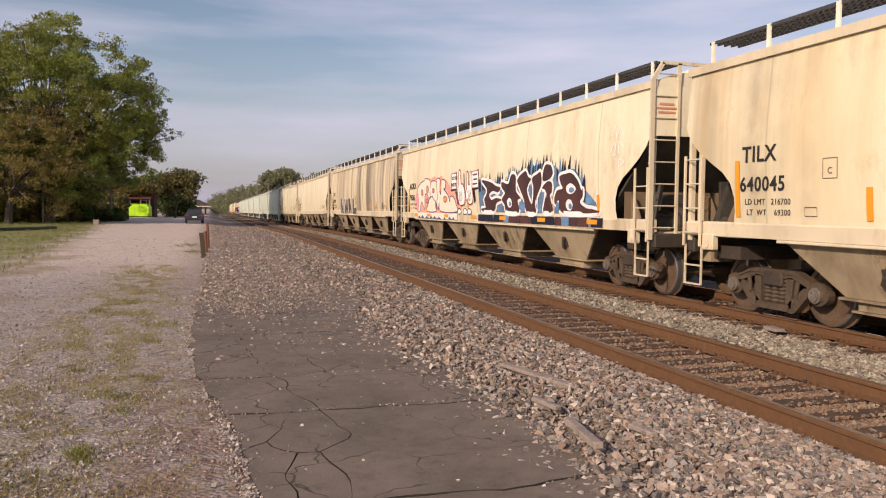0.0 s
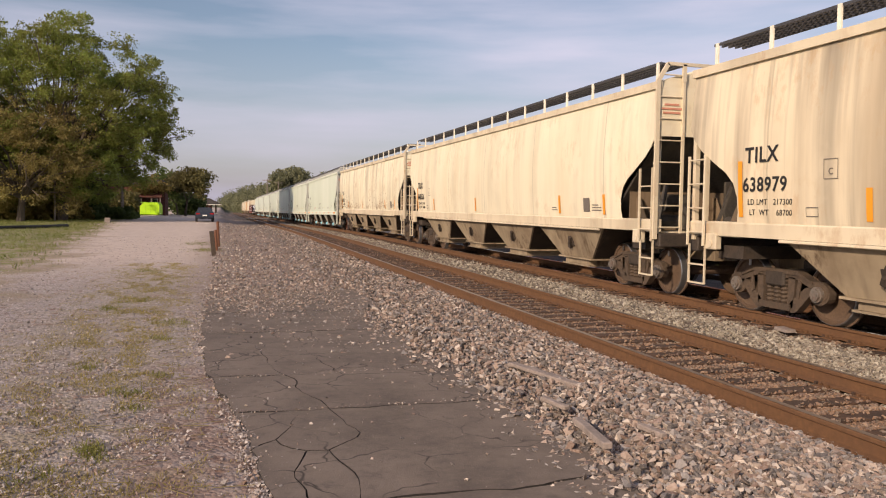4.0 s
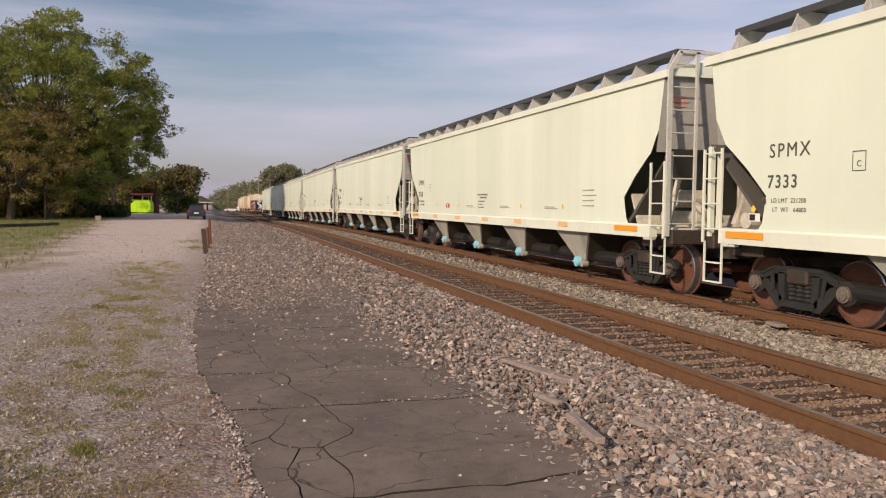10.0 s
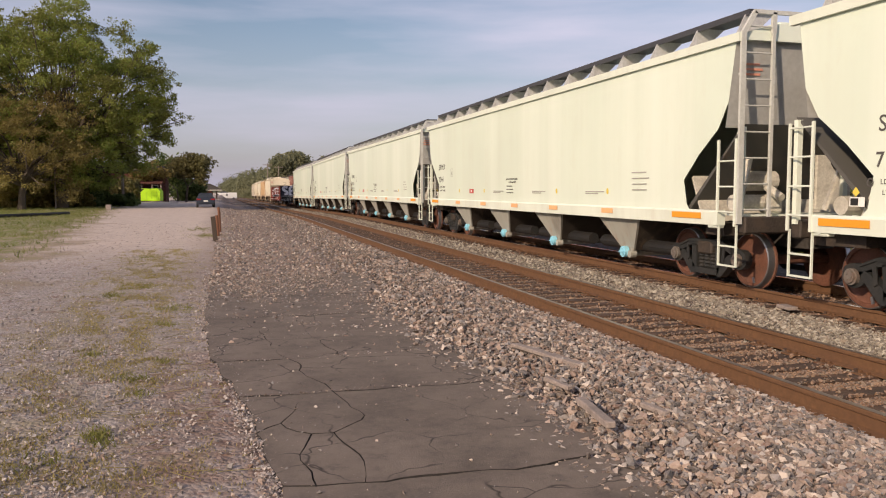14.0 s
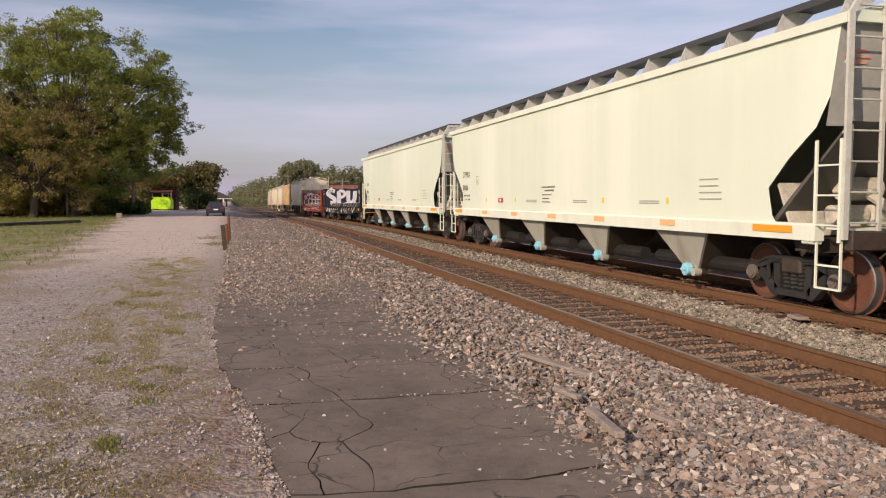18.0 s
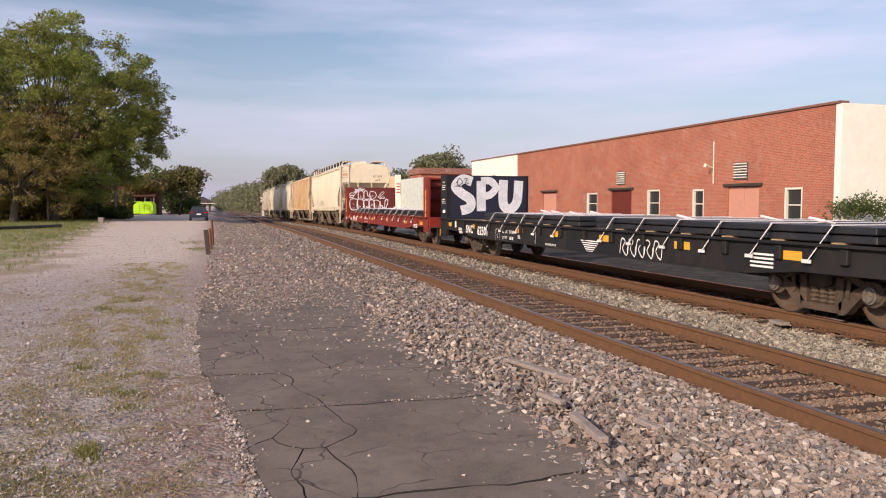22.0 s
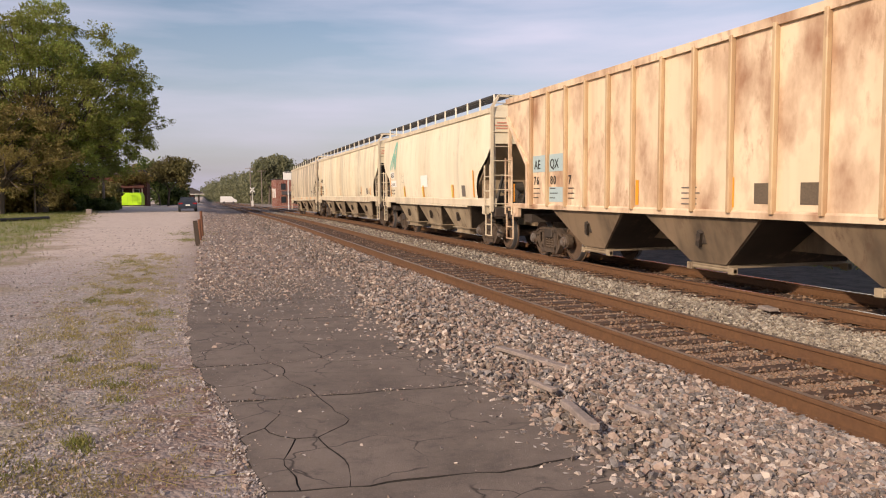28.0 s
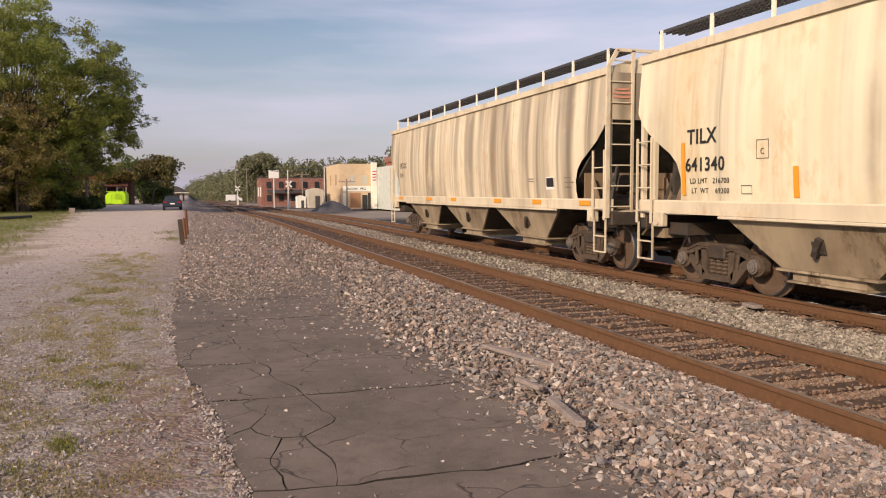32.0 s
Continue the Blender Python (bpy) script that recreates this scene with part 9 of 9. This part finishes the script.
def corner_store():
    g = -0.9
    b = thing("corner_store", pose(0, 0, 0), "two-storey cream stucco shop building with worn lettering", "building")
    bm = bmesh.new()
    wall_with_holes(bm, 108.0, 119.0, g, 5.5, 20.2, 20.5, [(110.5, 111.6, 2.5, 4.0), (115, 116, 2.5, 4.0)])
    part("side_wall", bm, M["cream_wall"], b)
    bm = bmesh.new()
    box(bm, (22.5, 108.0, (g + 5.5) / 2), (4.4, 0.3, 5.5 - g))
    front = part("front_wall", bm, M["cream_wall"], b)
    for x, w, z0, z1, mat, nm in ((22.0, 0.7, 2.6, 3.9, M["shed_tin"], "window"), (23.7, 0.75, 2.6, 3.9, M["shed_tin"], "window"), (22.4, 1.5, g + 0.2, 1.4, M["tan_board"], "boarded_window"), (23.75, 0.75, g, 1.1, M["pane"], "doorway"), (24.4, 0.4, g, 1.4, M["pane"], "window"), (20.9, 0.6, g, 1.4, M["frame_white"], "shutter")):
        bm = bmesh.new()
        box(bm, (x, 107.83, (z0 + z1) / 2), (w, 0.06, z1 - z0), bevel=0.01)
        part(nm, bm, mat, b)
    bm = bmesh.new()
    box(bm, (22.6, 107.82, 2.0), (4.0, 0.05, 0.75))
    part("fascia_board", bm, M["patch_white"], b, "pale lettered board over the shop front")
    lettering("shop_lettering", "ELCON   PRO", 0.42, M["ink"], b, Matrix(((1, 0, 0, 21.2), (0, 0, -1, 107.78), (0, 1, 0, 1.85), (0, 0, 0, 1))), 0.01, 1.1)
    bm = bmesh.new()
    box(bm, (25.05, 107.6, (g + 5.7) / 2), (0.75, 0.7, 5.7 - g))
    part("pier", bm, M["wall_white"], b, "white pier with a painted sign")
    bm = bmesh.new()
    box(bm, (25.0, 107.2, 3.7), (0.62, 0.05, 2.0))
    sg = part("painted_sign", bm, M["patch_white"], b)
    for i in range(4):
        bm = bmesh.new()
        box(bm, (25.0, 107.16, 4.4 - i * 0.4), (0.5, 0.02, 0.16))
        part("sign_line", bm, M["ink_red"], sg)
    bm = bmesh.new()
    wall_with_holes(bm, 96.0, 107.2, g, 5.0, 25.45, 25.75, [])
    part("mural_wall", bm, M["mural"], b, "pale flaking painted wall")
    bm = bmesh.new()
    box(bm, (31, 107.5, (g + 4.8) / 2), (10.8, 22.5, 4.8 - g))
    part("rear_block", bm, M["brick"], b)
    bm = bmesh.new()
    box(bm, (22.6, 113.6, 5.3), (4.2, 10.6, 0.15))
    part("roof", bm, M["roof_dark"], b)
    return b


corner_store()


def far_brick_shop():
    g = -1.2
    b = thing("brick_shop", pose(0, 0, 0), "two-storey brick shop beyond the level crossing", "building")
    bm = bmesh.new()
    box(bm, (19, 155, (g + 4.3) / 2), (12, 10, 4.3 - g))
    part("wall", bm, M["brick_dark"], b)
    bm = bmesh.new()
    box(bm, (19, 155, 4.35), (12.3, 10.3, 0.15))
    part("roof", bm, M["roof_dark"], b)
    for i in range(5):
        for z in (0.4, 2.9):
            bm = bmesh.new()
            box(bm, (14.4 + i * 2.3, 149.96, z), (0.9, 0.1, 1.2))
            part("window", bm, M["pane"], b)
    for y in (151.5, 156):
        bm = bmesh.new()
        box(bm, (12.96, y, 1.6), (0.1, 1.4, 1.8))
        part("window", bm, M["patch_white"], b)
    bm = bmesh.new()
    prism(bm, [(-1.6, 1.3), (0, 1.9), (0, 2.0), (-1.6, 1.45)], 14, 24)
    aw = part("awning", bm, M["roof_dark"], b, at=pose(0, 150, 0))
    return b


far_brick_shop()


def billboard(x, y, z):
    s = thing("billboard", pose(x, y, z), "white billboard on a steel pole", "sign")
    bm = bmesh.new()
    rod(bm, (0, 0, -0.4), (0, 0, 5.0), 0.11, 8)
    part("pole", bm, M["pole_white"], s)
    bm = bmesh.new()
    box(bm, (0, -0.1, 5.4), (1.65, 0.2, 1.3), bevel=0.02)
    part("panel", bm, M["patch_white"], s)


billboard(13.3, 130, -0.9)
utility_pole(18.2, 109, -0.9, 5.9, "street lamp pole with a long arm", M["pole_white"], -3.2, 5.5, 0.1)
utility_pole(15.0, 125, -0.9, 6.0, "street lamp pole with an arm", M["pole_white"], -2.4, 5.6, 0.1)
utility_pole(16.9, 122, -0.9, 5.6, "grey wooden power pole", cross=True)
utility_pole(20.2, 103, -0.9, 4.2, "grey wooden power pole by the shop", cross=True)
utility_pole(10.5, 190, -1.1, 9.0, "power pole far down the line", cross=True)
utility_pole(14.5, 210, -1.1, 9.0, "power pole by the woods", cross=True)


def tin_shed(x, y, z, w, d, h, label, mat):
    b = thing("shed", pose(x, y, z), label, "shed")
    bm = bmesh.new()
    prism(bm, [(-w / 2, 0), (w / 2, 0), (w / 2, h * 0.9), (0, h), (-w / 2, h * 0.9)], 0, d, "y")
    part("wall", bm, mat, b)
    n = int(w / 0.25)
    for i in range(n):
        bm = bmesh.new()
        box(bm, (-w / 2 + (i + 0.5) * w / n, -0.012, h * 0.45), (0.05, 0.024, h * 0.86))
        part("corrugation", bm, mat, b)
    bm = bmesh.new()
    box(bm, (0.1 * w, -0.03, h * 0.3), (w * 0.3, 0.05, h * 0.6))
    part("door", bm, M["grate"], b)
    return b


tin_shed(17.9, 115, -0.85, 2.3, 3, 3.0, "pale grey metal shed by the crossing", M["shed_tin"])
tin_shed(15.9, 116, -0.85, 1.3, 2, 1.9, "small white metal cabinet by the crossing", M["patch_white"])
tin_shed(28.9, 92, -0.8, 5.0, 6, 5.6, "pale corrugated metal shed behind the warehouse", M["shed_tin"])
b = thing("brick_store", pose(31, 100, -0.8), "low brick store with a rusty red roof", "building")
bm = bmesh.new()
box(bm, (0, 3, 3.2), (9, 6, 6.4))
part("wall", bm, M["brick"], b)
bm = bmesh.new()
prism(bm, [(-4.7, 6.4), (4.7, 6.4), (4.7, 7.2), (-4.7, 7.2)], -0.3, 6.3, "y")
part("roof", bm, M["brick_dark"], b, "rusty red roof edge")


def gravel_pile(x, y, z, r, h):
    bm = bmesh.new()
    rng = random.Random(3)
    n, m = 22, 6
    rings = []
    for j in range(m + 1):
        q = j / m
        rings.append([bm.verts.new((r * q * math.cos(i * math.tau / n) * (1 + 0.08 * rng.random()) + 0.2, r * 0.8 * q * math.sin(i * math.tau / n), h * (1 - q ** 1.3) + 0.05 * rng.random())) for i in range(n)])
    for a_, b_ in zip(rings, rings[1:]):
        for i in range(n):
            bm.faces.new((a_[i], b_[i], b_[(i + 1) % n], a_[(i + 1) % n]))
    bmesh.ops.remove_doubles(bm, verts=bm.verts[:], dist=0.06)
    bmesh.ops.recalc_face_normals(bm, faces=bm.faces[:])
    M["pile"] = plain("dark_blue_grey_gravel", (0.075, 0.075, 0.085), 0.95, 0, 0.35, 8, 0.8)
    return tagged(part("gravel_pile", bm, M["pile"], None, at=pose(x, y, z)), "heap of dark grey gravel beside the tracks", "gravel")


gravel_pile(16.6, 95, -0.85, 2.6, 1.35)
make_tree(33.5, 112, 10.5, 1.0, "round tree behind the warehouse", M["leaf_far"], 31, forks=4, per=50, clump=1.3, leaf=0.24, r0=0.25, extra=60, z=-0.8)
make_tree(25.2, 300, 19.0, 0.8, "tall tree at the edge of the far woods", M["leaf_far"], 32, forks=4, per=50, clump=2.0, leaf=0.45, r0=0.5, extra=60, z=-2.2)
make_tree(20.6, 262, 16.0, 0.8, "tall tree by the far line", M["leaf_far"], 33, forks=4, per=50, clump=1.7, leaf=0.4, r0=0.45, extra=60, z=-2)
make_tree(25.1, 24.9, 3.0, 0.8, "young leafy bush by the white wall", M["leaf_green"], 34, forks=4, per=22, clump=0.42, leaf=0.055, r0=0.04, extra=10, z=-0.7, category="bush")
hedge("wall_shrubs", 24.0, 24.8, 24.8, 27.5, 1.7, M["leaf_green"], "low shrubs at the foot of the warehouse", 35, 40, z=-0.7, size=0.06, per=60, r=0.35)


def far_woods():
    rng = np.random.default_rng(51)
    segs = [((2, 640), (12, 400), 11, 120), ((12, 400), (20, 300), 11.5, 120), ((20, 300), (40, 270), 13, 150), ((40, 270), (80, 250), 13.5, 190), ((80, 250), (170, 240), 13.5, 190), ((-2, 700), (3, 620), 9, 30)]
    cs = []
    for (x0, y0), (x1, y1), h, n in segs:
        t = rng.random(n)
        top = h * (0.7 + 0.5 * rng.random(n))
        for k in range(7):
            q = (k + rng.random(n)) / 7
            w = 3.0 * np.sqrt(np.clip(1 - (q - 0.45) ** 2 * 2.2, 0.05, 1))
            cs.append(np.stack([x0 + (x1 - x0) * t + rng.normal(size=n) * w + 6 * rng.random(n), y0 + (y1 - y0) * t + rng.normal(size=n) * w, -2.4 + top * q], -1))
    C = np.concatenate(cs)
    V = leaf_cloud(rng, C, 1.6 + 1.2 * rng.random(len(C)), 20, 0.50, 0.9)
    tagged(mesh_part("far_woods", crown_mesh("far_woods", V), M["leaf_far"]), "long line of hazy spring woods down the track", "woods", kind="stuff")
    C = np.stack([rng.uniform(-60, -6, 420), rng.uniform(170, 230, 420), rng.uniform(0, 8, 420)], -1)
    V = leaf_cloud(rng, C, 1.6 + 1.0 * rng.random(len(C)), 22, 0.5, 0.9)
    tagged(mesh_part("town_trees", crown_mesh("town_trees", V), M["leaf_green"]), "dark trees of the town in the distance", "woods", kind="stuff")


far_woods()


def crossing_road():
    M["road"] = plain("worn_road_asphalt", (0.16, 0.145, 0.135), 0.9, 0, 0.15, 1.0, 0.2, (0.11, 0.10, 0.095), 0.5)
    xs = np.linspace(-30, 40, 71)
    bm = bmesh.new()
    rows_ = []
    for x in xs:
        rows_.append([bm.verts.new((x, y, max(float(ground_z(x, y)), float(track_z(y)) - 0.03) + 0.03)) for y in (132, 136, 140)])
    for a_, b_ in zip(rows_, rows_[1:]):
        for i in range(2):
            bm.faces.new((a_[i], b_[i], b_[i + 1], a_[i + 1]))
    bmesh.ops.recalc_face_normals(bm, faces=bm.faces[:])
    tagged(part("road", bm, M["road"]), "worn grey street crossing the tracks", "road", kind="structure")
    bm = bmesh.new()
    rows_ = []
    for x in np.linspace(-80, 40, 61):
        rows_.append([bm.verts.new((x, y, max(float(ground_z(x, y)), float(track_z(y)) - 0.05) + 0.03)) for y in (246, 252, 258)])
    for a_, b_ in zip(rows_, rows_[1:]):
        for i in range(2):
            bm.faces.new((a_[i], b_[i], b_[i + 1], a_[i + 1]))
    bmesh.ops.recalc_face_normals(bm, faces=bm.faces[:])
    tagged(part("road", bm, M["road"]), "far street crossing the tracks", "road", kind="structure")


crossing_road()


# ---- what moves ----
def motions():
    for k, car in enumerate(CARS):
        c = (JOINTS[k] + JOINTS[k + 1]) / 2
        rows = []
        for t in range(0, 33):
            y = c - travelled(t)
            h = 7.0
            za, zb = float(track_z(y - h)), float(track_z(y + h))
            rows.append((t, pose(TRAIN_C, y, (za + zb) / 2, math.degrees(math.atan2(zb - za, 2 * h)), 0, 0)))
        walk(car, rows)
    # traffic on the far street
    def street(x, y):
        return max(float(ground_z(x, y)), float(track_z(y)) - 0.05) + 0.03
    for ob, y, turn, at in ((TRAFFIC[0], 250, 90, lambda t: 5.9 - 1.42 * (t - 9.75)), (TRAFFIC[1], 254, 90, lambda t: 6.2 - 1.73 * (t - 11.5)),
                            (TRAFFIC[2], 250, -90, lambda t: 5.7 + 2.73 * (min(t, 29.5) - 27.5) + 0.8 * max(0, t - 29.5))):
        walk(ob, [(t, pose(at(t), y, street(at(t), y), 0, 0, turn)) for t in range(0, 33)])
    # all wheels turn alike
    first = WHEELSETS[0]
    rows, t = [], 0.0
    while t < 32.0:
        rows.append((t, pose(0, 0, 0, math.degrees(travelled(t) / 0.457) % 360, 0, 0)))
        t += 2 / FPS
    rows.append((32.0, pose(0, 0, 0, math.degrees(travelled(32.0) / 0.457) % 360, 0, 0)))
    walk(first, rows)
    for w in WHEELSETS[1:]:
        w.rotation_mode = "QUATERNION"
        keys = w.animation_data_create()
        keys.action = first.animation_data.action
        keys.action_slot = first.animation_data.action_slot


motions()
